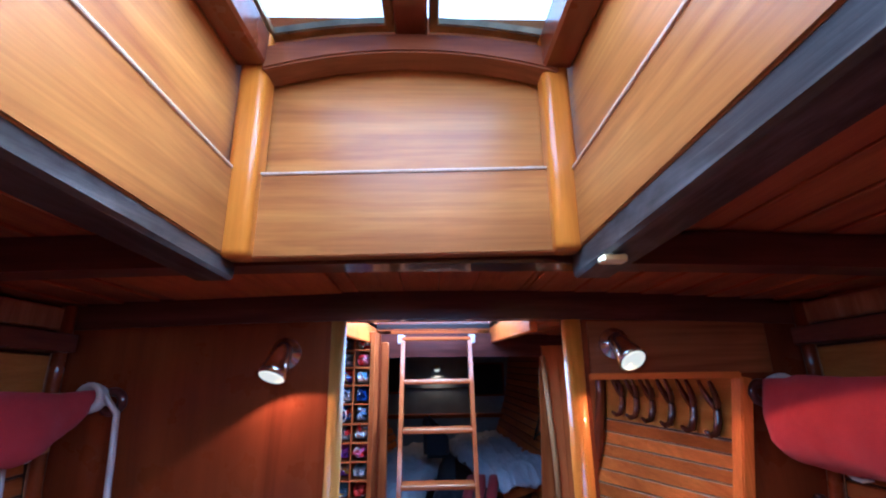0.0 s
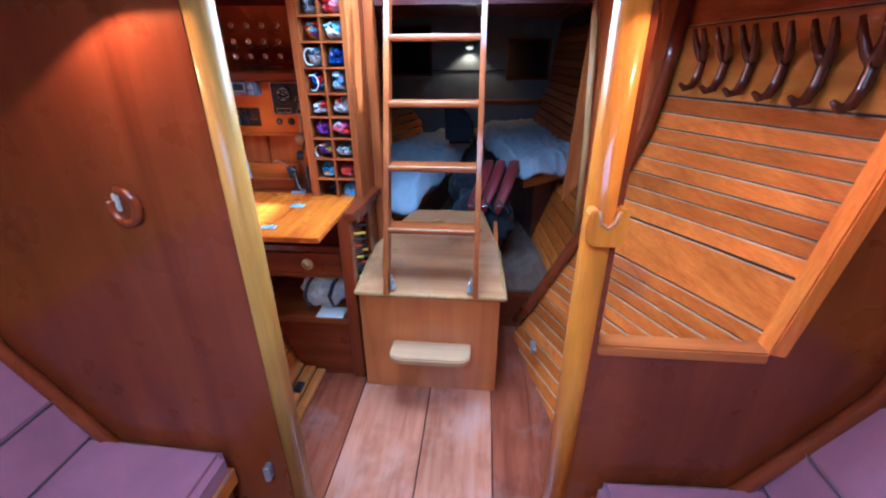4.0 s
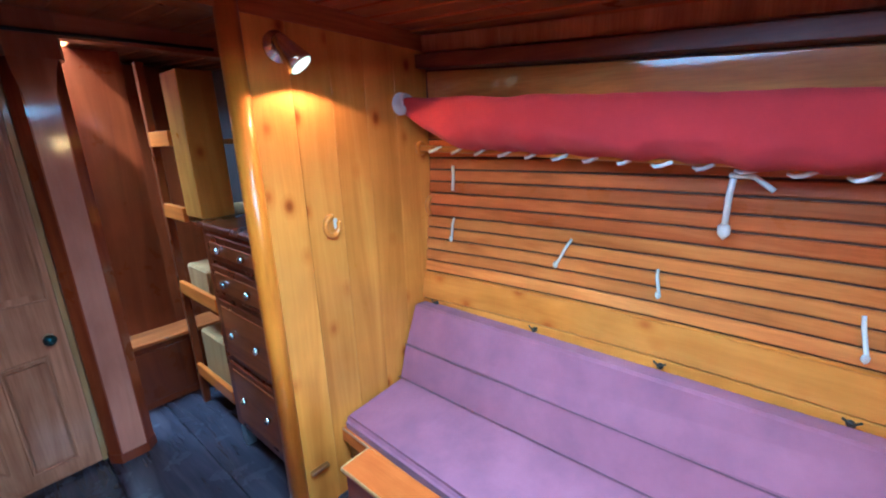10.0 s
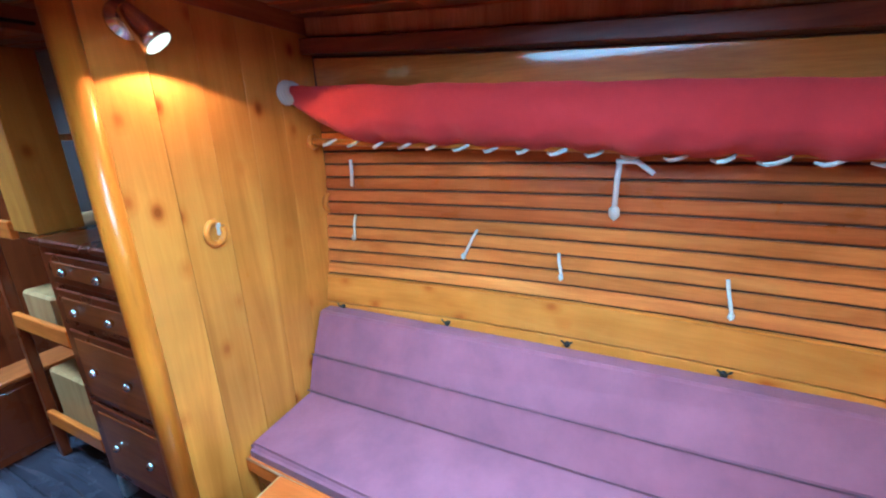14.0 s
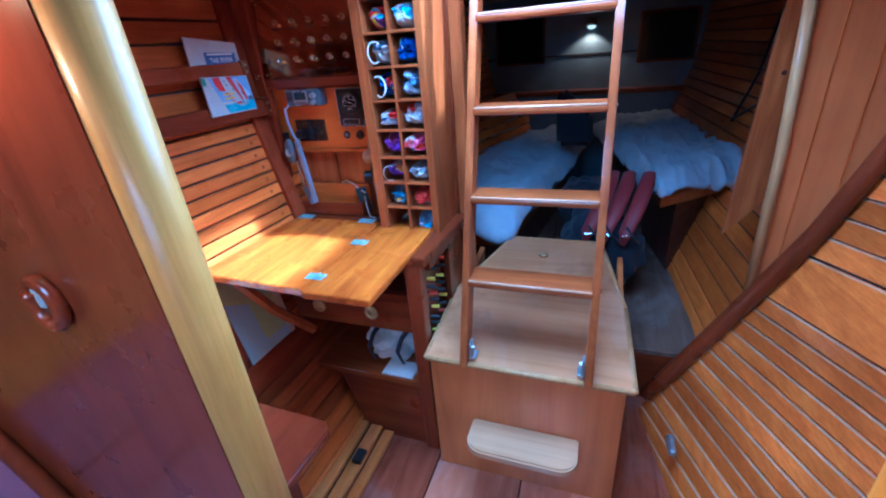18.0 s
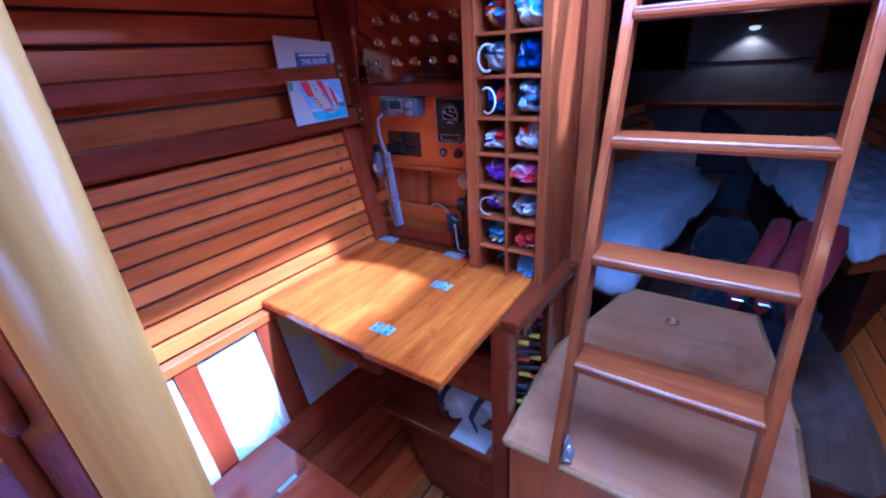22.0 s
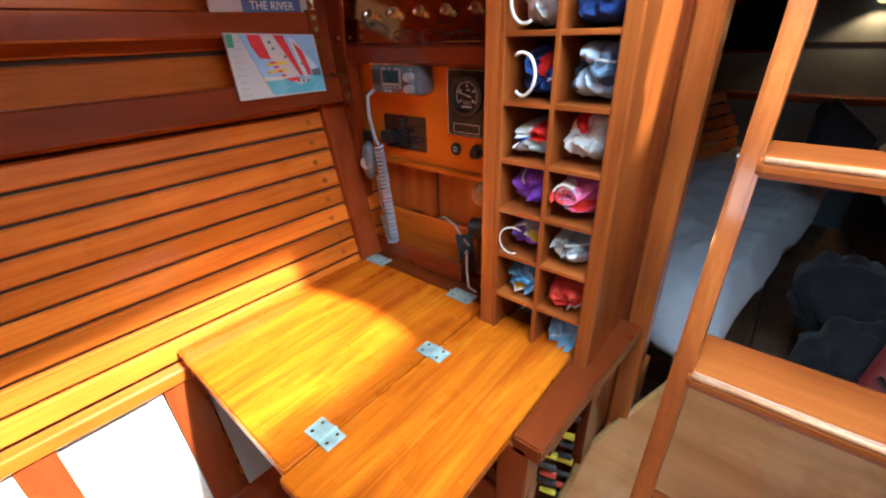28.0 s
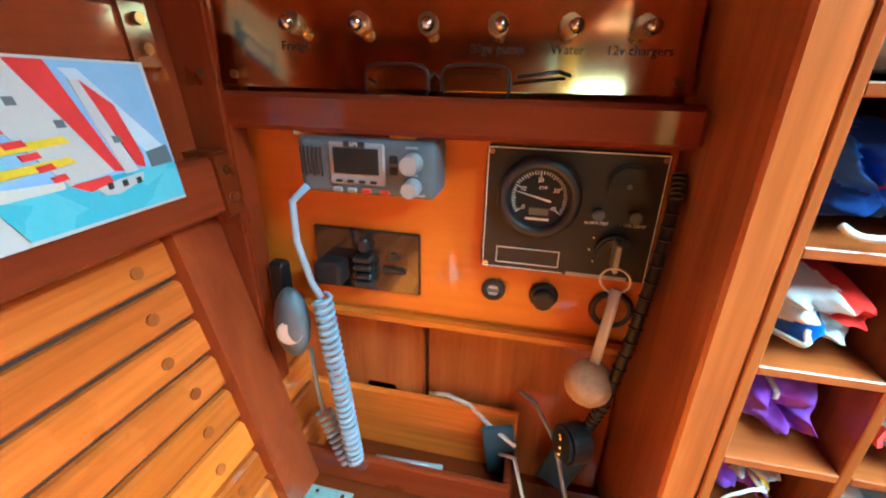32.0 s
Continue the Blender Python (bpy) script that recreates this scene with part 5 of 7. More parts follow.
part("side_panel", box(-0.35, -0.328, 1.44, 1.6, 0.5, 0.85, 0.002), MAH["y"], nc)
part("side_panel", box(-0.35, -0.328, 1.25, 1.44, 0.8, 0.85, 0.002), MAH["y"], nc)
part("back_panel", box(-0.98, -0.35, 1.58, 1.6, 0.0, 0.85), MAH["z"], nc)
part("shelf", box(-0.86, -0.4, 1.21, 1.58, 0.31, 0.335, 0.003), SIPO["x"], nc)
part("lower_panel", slab([(-0.4, 0.0), (-0.4, 0.31), (-0.76, 0.31), (-0.66, 0.0)], "y", 1.22, 1.24), REDRAIL["x"], nc)
part("rail", box(-0.95, -0.4, 1.235, 1.26, 0.67, 0.7, 0.003), MAH["x"], nc)
part("rail", box(-0.9, -0.4, 1.235, 1.26, 0.54, 0.565, 0.003), SIPO["x"], nc)
dr = part("drawer", box(-0.9, -0.41, 1.226, 1.25, 0.568, 0.668, 0.004), REDRAIL["x"], nc)
for x in (-0.787, -0.565):
    b = ring((x, 1.224, 0.615), (0, 1, 0), 0.022, 0.005, 22, 8)
    disc((x, 1.227, 0.615), (0, 1, 0), 0.02, 0.004, 20, bm=b)
    part("flush_pull", b, BRASS, dr, "round flush brass pull", smooth=True)
part("leg", pipe([(-0.9, 1.0, 0.84), (-0.86, 1.08, 0.68), (-0.82, 1.2, 0.52)], 0.02, 6), SIPO["z"], nc)

ns = thing("navigator_seat", (-0.7, 0.62, 0), "glossy mahogany navigator's seat board", "seat")
part("seat_board", slab([(-0.96, 0.47), (-0.52, 0.47), (-0.5, 0.808), (-0.53, 0.838), (-0.96, 0.85)], "z", 0.475, 0.5, bevel=0.005), REDRAIL["y"], ns)
part("front_support", box(-0.6, -0.575, 0.47, 0.72, 0.0, 0.475, 0.003), MAH["z"], ns)
part("piano_hinge", box(-0.765, -0.757, 0.472, 0.828, 0.4995, 0.501), DARK, ns)
for y in (0.475, 0.74):
    part("hinge_leaf", box(-0.768, -0.756, y, y + 0.055, 0.5, 0.5035, 0.001), PATINA, ns, "verdigris hinge leaf")
for x0, x1, z in ((-0.72, -0.66, 0.06), (-0.655, -0.6, 0.045), (-0.595, -0.55, 0.03)):
    solo("foot_grating_slat", box(x0, x1, 0.85, 1.215, z - 0.022, z, 0.006, seg=2), PITCH["y"], "golden teak slat of the foot grating", "slat", "foot grating slats")

# Panel bay aft of the table.
bay = solo("wall_panel_bay", box(-1.2, -0.33, 1.6, 1.62, 0.0, 1.8), MAH["z"], "dark mahogany bulkhead behind the chart table", "wall", kind="structure")
part("corner_post", slab([(-1.075, 0.85), (-1.02, 0.85), (-1.035, 1.8), (-1.1, 1.8)], "y", 1.5, 1.535, bevel=0.004), REDRAIL["z"], bay)
for z0, z1 in ((0.876, 1.29), (1.29, 1.8)):
    part("post_cheek", lining(z0, z1, 1.435, 1.498, nav_hull, 0.045, 1, -1, proud=0.016), REDRAIL["z"], bay)
part("side_board", box(-1.085, -1.07, 1.535, 1.6, 0.85, 1.8), TEAK["z"], bay)
part("inner_post", box(-0.575, -0.545, 1.405, 1.6, 0.86, 1.8, 0.003), SIPO["z"], bay)
part("fiddle_rail", box(-1.034, -0.577, 1.503, 1.524, 1.365, 1.402, 0.005), REDRAIL["x"], bay)
ip = thing("instrument_board", (-0.82, 1.57, 1.13), "orange-brown varnished instrument board with a brass trim", "panel")
part("board", box(-1.068, -0.578, 1.556, 1.575, 1.135, 1.375, 0.003), ORANGEBOARD, ip)
part("lower_edge", box(-1.068, -0.578, 1.545, 1.575, 1.122, 1.137, 0.004), ORANGEBOARD, ip)
part("knee_panel", box(-1.068, -0.84, 1.585, 1.6, 0.85, 1.122, 0.002), SIPO["z"], ip)
part("knee_panel", box(-0.835, -0.578, 1.592, 1.6, 0.85, 1.122, 0.002), SIPO["z"], ip)

# ---- instruments over the chart table ----
FY = 1.556


def facing(x, z, y):
    """Puts lettering upright on a face that looks forward (-y)."""
    return Matrix.Translation((x, y, z)) @ Euler((radians(90), 0, 0)).to_matrix().to_4x4()


radio = thing("marine_radio", (-0.88, 1.53, 1.3), "grey marine VHF radio with a small dark screen", "radio")
part("case", box(-0.955, -0.806, 1.506, FY, 1.302, 1.361, 0.008, seg=3), GREY, radio)
part("screen_surround", box(-0.918, -0.858, 1.5035, 1.507, 1.314, 1.357, 0.002), SILVER, radio)
part("screen", box(-0.912, -0.864, 1.5015, 1.504, 1.326, 1.352), SCREEN, radio)
part("badge", box(-0.9, -0.878, 1.5015, 1.504, 1.3525, 1.3585), BLACK, radio)
text("GPS", 0.0055, facing(-0.889, 1.3555, 1.5012), WHITE, radio)
for i in range(6):
    part("speaker_slot", box(-0.951 + i * 0.0045, -0.949 + i * 0.0045, 1.5045, 1.507, 1.322 - 0.002 * (i % 2), 1.351, 0.0005), BLACK, radio)
for i in range(4):
    part("soft_key", box(-0.911 + i * 0.0125, -0.904 + i * 0.0125, 1.5015, 1.504, 1.3165, 1.3195, 0.0005), BLACK, radio)
for x, m in ((-0.911, SILVER), (-0.895, SILVER), (-0.879, ORANGERED), (-0.859, ORANGERED)):
    part("key", box(x - 0.005, x + 0.005, 1.503, 1.507, 1.3055, 1.3105, 0.001), m, radio)
for z in (1.342, 1.331):
    part("arrow_key", box(-0.853, -0.845, 1.503, 1.507, z - 0.004, z + 0.004, 0.001), BLACK, radio)
for z, r in ((1.34, 0.0105), (1.316, 0.009)):
    part("knob", rod((-0.829, 1.507, z), (-0.829, 1.488, z), r, 20, r * 0.85), SILVER, radio, smooth=False)
for k, (x, z, w) in enumerate(((-0.83, 1.3545, 0.012), (-0.83, 1.328, 0.012), (-0.826, 1.3075, 0.018))):
    part("print_bar", box(x - w / 2, x + w / 2, 1.5045, 1.506, z - 0.001, z + 0.001), SILVER, radio)
part("mount_block", box(-0.855, -0.825, 1.51, 1.55, 1.361, 1.37, 0.002), PINE["x"], radio)

gauge = thing("rev_counter_unit", (-0.674, 1.55, 1.22), "black engine instrument panel with a rev counter", "instrument panel")
part("plate", box(-0.762, -0.586, 1.544, FY, 1.219, 1.356, 0.003), BLACK, gauge)
for a, b, c, d in ((-0.76, -0.588, 1.3535, 1.3545), (-0.76, -0.759, 1.222, 1.3545), (-0.589, -0.588, 1.222, 1.3545), (-0.76, -0.672, 1.2215, 1.2225)):
    part("border_line", box(a, b, 1.5432, 1.5442, c, d), WHITE, gauge)
tc = Vector((-0.705, 1.544, 1.306))
part("bezel", ring(tc + Vector((0, -0.008, 0)), (0, 1, 0), 0.036, 0.0065, 40, 10), BLACK, gauge, smooth=True)
dial = part("dial", disc(tc + Vector((0, -0.003, 0)), (0, 1, 0), 0.035, 0.006, 36), SCREEN, gauge)
for i in range(41):
    a = radians(215 - i * 250 / 40)
    long = 0.0065 if i % 10 == 0 else 0.0045 if i % 5 == 0 else 0.0035
    p = tc + Vector((math.cos(a) * 0.028, -0.0065, math.sin(a) * 0.028))
    q = tc + Vector((math.cos(a) * (0.028 - long), -0.0065, math.sin(a) * (0.028 - long)))
    part("tick", rod(p, q, 0.0005, 4), WHITE, dial)
for i, t in enumerate(("0", "10", "20", "30", "40")):
    a = radians(215 - i * 62.5)
    text(t, 0.0062, facing(tc.x + math.cos(a) * 0.0185, tc.z + math.sin(a) * 0.0185, tc.y - 0.0064), WHITE, dial, "numeral")
text("x100", 0.004, facing(tc.x + 0.003, tc.z + 0.011, tc.y - 0.0064), WHITE, dial)
part("needle", slab([(tc.x - 0.026, tc.z + 0.007), (tc.x + 0.012, tc.z - 0.0035), (tc.x + 0.012, tc.z - 0.0015)], "y", tc.y - 0.009, tc.y - 0.0075), WHITE, dial)
part("hour_window", box(tc.x - 0.009, tc.x + 0.011, tc.y - 0.0075, tc.y - 0.006, tc.z - 0.018, tc.z - 0.011), plain("lcd_olive", (0.12, 0.11, 0.06), 0.3), dial)
part("print_bar", box(tc.x - 0.012, tc.x + 0.012, tc.y - 0.0075, tc.y - 0.006, tc.z - 0.0235, tc.z - 0.0215), WHITE, dial)
part("buzzer", disc((-0.621, 1.541, 1.324), (0, 1, 0), 0.0205, 0.008, 30, 0.002), BLACK, gauge)
part("buzzer_hole", disc((-0.621, 1.5365, 1.324), (0, 1, 0), 0.0025, 0.002, 10), GREY, gauge)
for x in (-0.645, -0.61):
    part("push_button", disc((x, 1.54, 1.293), (0, 1, 0), 0.006, 0.012, 16, 0.0015), GREY, gauge)
text("ALARM TEST", 0.0042, facing(-0.645, 1.2825, 1.5436), WHITE, gauge)
text("INSTR. LIGHT", 0.0042, facing(-0.61, 1.2825, 1.5436), WHITE, gauge)
part("ignition_switch", disc((-0.625, 1.538, 1.255), (0, 1, 0), 0.0185, 0.014, 30, 0.003), BLACK, gauge)
for a in (150, 185, 220):
    part("switch_mark", disc((-0.625 + 0.023 * math.cos(radians(a)), 1.5435, 1.255 + 0.023 * math.sin(radians(a))), (0, 1, 0), 0.0011, 0.001, 8), WHITE, gauge)
for a, b, c, d in ((-0.745, -0.677, 1.2275, 1.2285), (-0.745, -0.677, 1.2455, 1.2465), (-0.745, -0.744, 1.2275, 1.2465), (-0.678, -0.677, 1.2275, 1.2465)):
    part("label_frame", box(a, b, 1.5432, 1.5442, c, d), WHITE, gauge)
part("print_bar", box(-0.668, -0.606, 1.5432, 1.5442, 1.2205, 1.2245), SILVER, gauge)
for x, z in ((-0.756, 1.35), (-0.592, 1.35), (-0.756, 1.225)):
    part("screw", disc((x, 1.5435, z), (0, 1, 0), 0.003, 0.002, 12), CHROME, gauge)
part("key_blade", box(-0.6275, -0.6225, 1.51, 1.535, 1.243, 1.272, 0.001), STEEL, gauge)

kf = thing("key_float", (-0.622, 1.49, 1.05), "ignition key ring with a cork ball float", "key float")
part("key_ring", ring((-0.624, 1.507, 1.237), (0.2, 1, 0.1), 0.014, 0.0012, 24, 6), STEEL, kf, smooth=True)
part("strap", pipe([(-0.622, 1.505, 1.228), (-0.624, 1.503, 1.2), (-0.63, 1.5, 1.14)], 0.006, 6, squash=0.5), CANVAS, kf, smooth=True)
part("cork_ball", ball((-0.632, 1.498, 1.118), 0.026, None, (1, 1, 1), 3), CORK, kf, smooth=True)

for nm, x, z, r, lab, inner in (("usb_socket", -0.746, 1.187, 0.0145, "round black USB charging socket", GREY), ("lighter_socket", -0.688, 1.187, 0.0165, "round black twelve volt socket with a cap", BLACK),
                                ("round_meter", -0.613, 1.18, 0.024, "round black gauge with a brown face", SIPO["x"])):
    t = thing(nm, (x, FY, z), lab, "socket")
    part("bezel", ring((x, FY - 0.004, z), (0, 1, 0), r - 0.004, 0.004, 28, 8), BLACK, t, smooth=True)
    part("face", disc((x, FY - 0.003, z), (0, 1, 0), r - 0.004, 0.006, 26), inner, t)
    if nm == "usb_socket":
        for dz in (0.004, -0.004):
            part("port", box(x - 0.005, x + 0.005, FY - 0.0075, FY - 0.006, z + dz - 0.0012, z + dz + 0.0012), SILVER, t)
    if nm == "lighter_socket":
        part("cap", disc((x, FY - 0.012, z - 0.001), (0, 1, -0.1), 0.0115, 0.014, 22, 0.002), BLACK, t)

sw = thing("fuse_plate", (-0.9, FY, 1.16), "smoked black switch plate with sockets", "switch plate")
part("plate", box(-0.972, -0.835, FY - 0.006, FY, 1.165, 1.247, 0.002), plain("smoked_plate", (0.035, 0.02, 0.016), 0.1, 0, 0.3, 20, 0.0, 0.6), sw)
part("plug", box(-0.962, -0.925, FY - 0.035, FY - 0.006, 1.18, 1.21, 0.006, seg=2), BLACK, sw)
for i in range(4):
    part("breaker", box(-0.915, -0.892, FY - 0.022, FY - 0.006, 1.176 + i * 0.011, 1.184 + i * 0.011, 0.002), BLACK, sw)
part("toggle", box(-0.908, -0.896, FY - 0.02, FY - 0.006, 1.222, 1.24, 0.003), BLACK, sw)
part("jack", disc((-0.868, FY - 0.007, 1.215), (0, 1, 0), 0.006, 0.006, 16), BLACK, sw)
part("slot", box(-0.885, -0.852, FY - 0.008, FY - 0.005, 1.193, 1.202, 0.003), BLACK, sw)

mic = thing("radio_handset", (-1.0, 1.5, 1.05), "grey radio handset clipped up with a coiled cord", "handset")
part("clip", box(-1.02, -0.998, 1.515, 1.535, 1.14, 1.205, 0.004), BLACKMETAL, mic)
body = ball((0, 0, 0), 1.0, None, (0.028, 0.019, 0.05), 3)
body.transform(pose(-0.982, 1.497, 1.137, 0, 8, -30))
part("body", body, GREY, mic, smooth=True)
part("ear_pad", disc((-0.974, 1.479, 1.135), (0.35, -1, 0), 0.016, 0.006, 20, 0.002), SILVER, mic)
part("lead", pipe([(-0.946, 1.505, 1.309), (-0.957, 1.49, 1.295), (-0.956, 1.488, 1.25), (-0.945, 1.49, 1.2), (-0.935, 1.49, 1.183)], 0.0042, 8), PALEGREY, mic, smooth=True)


def coil(a, b, turns, r, tube, per=10):
    a, b = Vector(a), Vector(b)
    q = (b - a).to_track_quat("Z", "Y").to_matrix()
    n = turns * per
    return [a + (b - a) * (i / n) + q @ Vector((r * math.cos(2 * math.pi * i / per), r * math.sin(2 * math.pi * i / per), 0)) for i in range(n + 1)]


part("coiled_cord", pipe(coil((-0.935, 1.49, 1.183), (-0.912, 1.495, 0.925), 27, 0.0098, 0.0035), 0.003, 6), PALEGREY, mic, smooth=True)
part("coiled_cord", pipe(coil((-0.925, 1.497, 0.922), (-0.965, 1.515, 0.985), 9, 0.0098, 0.0035), 0.003, 6), PALEGREY, mic, smooth=True)
part("lead", pipe([(-0.965, 1.515, 0.985), (-0.968, 1.51, 1.03), (-0.966, 1.505, 1.095)], 0.0032, 8), PALEGREY, mic, smooth=True)

# Brass switch panel with three rows of toggles.
bp_ = thing("brass_switch_panel", (-0.8, FY, 1.41), "polished brass electrical panel with rows of toggle switches", "switch panel")
part("plate", box(-1.03, -0.578, FY - 0.004, FY + 0.004, 1.405, 1.66, 0.001), PANELBRASS, bp_)
part("side_plate", box(-1.068, -1.034, FY - 0.003, FY + 0.004, 1.405, 1.66, 0.001), PANELBRASS, bp_)
part("backing_plate", box(-0.96, -0.58, FY - 0.0015, FY, 1.36, 1.376, 0.0005), PANELBRASS, bp_)
NAMES = ["Fridge", "", "", "Bilge pump", "Water", "12v chargers"]
for row, z in enumerate((1.463, 1.522, 1.585)):
    for i in range(6):
        x = -0.95 + i * 0.0642
        c = part("toggle_collar", disc((x, FY - 0.008, z), (0, 1, 0), 0.0105, 0.01, 6, 0.0015), OLDBRASS, bp_)
        part("toggle_lever", pipe([(x, FY - 0.01, z), (x + 0.001, FY - 0.02, z - 0.002), (x + 0.002, FY - 0.03, z - 0.005)], [0.0036, 0.0046, 0.0066], 10), CHROME, c, smooth=True)
        if row == 0 and NAMES[i]:
            text(NAMES[i], 0.0115, facing(x, z - 0.02, FY - 0.0042), BLACK, bp_)
        elif row:
            part("engraved_bar", box(x - 0.016, x + 0.016, FY - 0.0046, FY - 0.0036, z - 0.022, z - 0.018), BLACK, bp_)
for x in (-1.015, -0.592, -1.05):
    for z in (1.417, 1.648):
        part("screw", disc((x, FY - 0.005, z), (0, 1, 0), 0.004, 0.002, 12), OLDBRASS, bp_)
bp_.matrix_world = pose(-0.8, FY - 0.02, 1.41, -7, 0, 7.5)
gl = thing("spectacles", (-0.81, 1.51, 1.403), "folded thin-rimmed spectacles standing on the fiddle rail", "spectacles")
for x in (-0.846, -0.772):
    oval = [(x + 0.031 * math.copysign(abs(math.cos(q)) ** 0.55, math.cos(q)), 1.414 + 0.0155 * math.copysign(abs(math.sin(q)) ** 0.55, math.sin(q))) for q in [i * math.pi / 14 for i in range(28)]]
    part("lens", slab(oval, "y", 1.5105, 1.5125), GLASS, gl)
    part("rim", pipe([(p[0], 1.5115, p[1]) for p in oval], 0.0013, 6, True), BLACKMETAL, gl, smooth=True)
part("bridge", pipe([(-0.814, 1.5115, 1.418), (-0.809, 1.509, 1.422), (-0.804, 1.5115, 1.418)], 0.0012, 6), BLACKMETAL, gl, smooth=True)
part("temple", pipe([(-0.735, 1.512, 1.42), (-0.7, 1.516, 1.425), (-0.69, 1.535, 1.422)], 0.002, 6), BLACK, gl, smooth=True)
part("temple", pipe([(-0.872, 1.512, 1.416), (-0.87, 1.535, 1.409), (-0.76, 1.54, 1.409)], 0.002, 6), BLACK, gl, smooth=True)

# Tray at the back of the table, with its clutter.
tr = thing("pencil_tray", (-0.85, 1.52, 0.875), "mahogany pencil tray along the back of the chart table", "tray")
part("front_lip", box(-1.03, -0.7, 1.5, 1.512, 0.875, 0.925, 0.003), REDRAIL["x"], tr)
part("base", box(-1.03, -0.7, 1.512, 1.57, 0.875, 0.883), MAH["x"], tr)
part("back_lip", box(-1.03, -0.7, 1.57, 1.582, 0.875, 0.985, 0.003), TEAK["x"], tr)
part("end", box(-0.712, -0.7, 1.512, 1.57, 0.883, 0.93, 0.003), MAH["y"], tr)
solo("pen", rod((-0.9, 1.535, 0.89), (-0.8, 1.54, 0.89), 0.005, 10), SILVER, "silver ballpoint pen lying in the tray", "pen", smooth=True)
solo("pen", rod((-0.83, 1.53, 0.889), (-0.74, 1.525, 0.889), 0.0055, 10), BLACK, "black marker pen lying in the tray", "pen", smooth=True)
solo("divider_case", box(-0.93, -0.88, 1.585, 1.598, 0.96, 0.992, 0.003), BLACK, "small black case tucked behind the tray", "case")
solo("cable", pipe([(-0.83, 1.585, 0.985), (-0.8, 1.57, 1.0), (-0.77, 1.575, 0.985), (-0.74, 1.56, 0.97), (-0.7, 1.54, 0.96)], 0.003, 6), CANVAS, "tangled pale cable over the tray", "cable", smooth=True)
solo("cable", pipe([(-0.72, 1.55, 0.93), (-0.7, 1.53, 0.95), (-0.685, 1.51, 0.91), (-0.665, 1.49, 0.88), (-0.64, 1.485, 0.8785)], 0.003, 6), CANVAS, "thin white cable trailing onto the table", "cable", smooth=True)
solo("cable", pipe([(-0.7, 1.58, 1.02), (-0.68, 1.55, 1.03), (-0.65, 1.54, 0.98), (-0.625, 1.5, 0.9), (-0.62, 1.48, 0.8785)], 0.003, 6), PALEGREY, "thin grey charging cable", "cable", smooth=True)
pouch = bmesh.new()
for px, tilt in ((-0.715, -8), (-0.645, 14)):
    sheet = box(-0.022, 0.022, -0.004, 0.004, 0, 0.1, 0.003, seg=2)
    sheet.transform(pose(px, 1.565, 0.878, 6, tilt, 10 if tilt < 0 else -12))
    join(pouch, sheet)
solo("folded_cloth", pouch, cloth("blue_pouch", (0.05, 0.11, 0.16)), "dark blue folded cloth pouch standing behind the table", "pouch", smooth="edges")
fl = thing("gooseneck_lamp", (-0.6, 1.52, 1.3), "black flexible chart lamp with a small LED head", "lamp")
neck = [(-0.582, 1.53, 1.34), (-0.585, 1.515, 1.32), (-0.592, 1.5, 1.26), (-0.602, 1.492, 1.18), (-0.615, 1.488, 1.1), (-0.625, 1.488, 1.068)]
part("neck", pipe(neck, 0.0058, 10), BLACKMETAL, fl, smooth=True)
for i in range(26):
    u = i / 25 * (len(neck) - 1.001)
    a, b = Vector(neck[int(u)]), Vector(neck[int(u) + 1])
    p = a + (b - a) * (u % 1)
    part("neck_rib", ring(p, b - a, 0.0058, 0.0014, 10, 4), BLACKMETAL, fl)
hd = part("head", disc((-0.64, 1.482, 1.045), (-0.9, -0.5, 0.1), 0.022, 0.03, 22, 0.004), BLACKMETAL, fl)
for i in range(7):
    a = i * math.pi * 2 / 7
    part("led", ball((-0.6545, 1.474 + 0.011 * math.cos(a) * 0.8, 1.047 + 0.011 * math.sin(a)), 0.0022, None, (1, 1, 1), 1), CHROME, hd)

# ---- flag pigeonholes ----
ph = thing("pigeonhole_rack", (-0.45, 1.5, 0.86), "mahogany pigeonhole rack filled with signal flags", "rack")
GZ = [0.862, 0.957, 1.047, 1.136, 1.226, 1.32, 1.419, 1.515, 1.607, 1.7, 1.79]
part("side", box(-0.545, -0.537, 1.404, 1.598, 0.862, 1.8, 0.001), SIPO["z"], ph)
part("divider", box(-0.456, -0.448, 1.405, 1.598, 0.87, 1.8, 0.001), SIPO["z"], ph)
part("side", box(-0.366, -0.34, 1.403, 1.66, 0.862, 1.8, 0.003), SIPO["z"], ph)
part("back", box(-0.537, -0.366, 1.59, 1.598, 0.862, 1.8), MAH["z"], ph)
for i, z in enumerate(GZ):
    for x0, x1 in ((-0.537, -0.456), (-0.448, -0.366)):
        part("shelf", box(x0, x1, 1.405, 1.59, z - 0.004, z + 0.004, 0.001), SIPO["x"], ph)


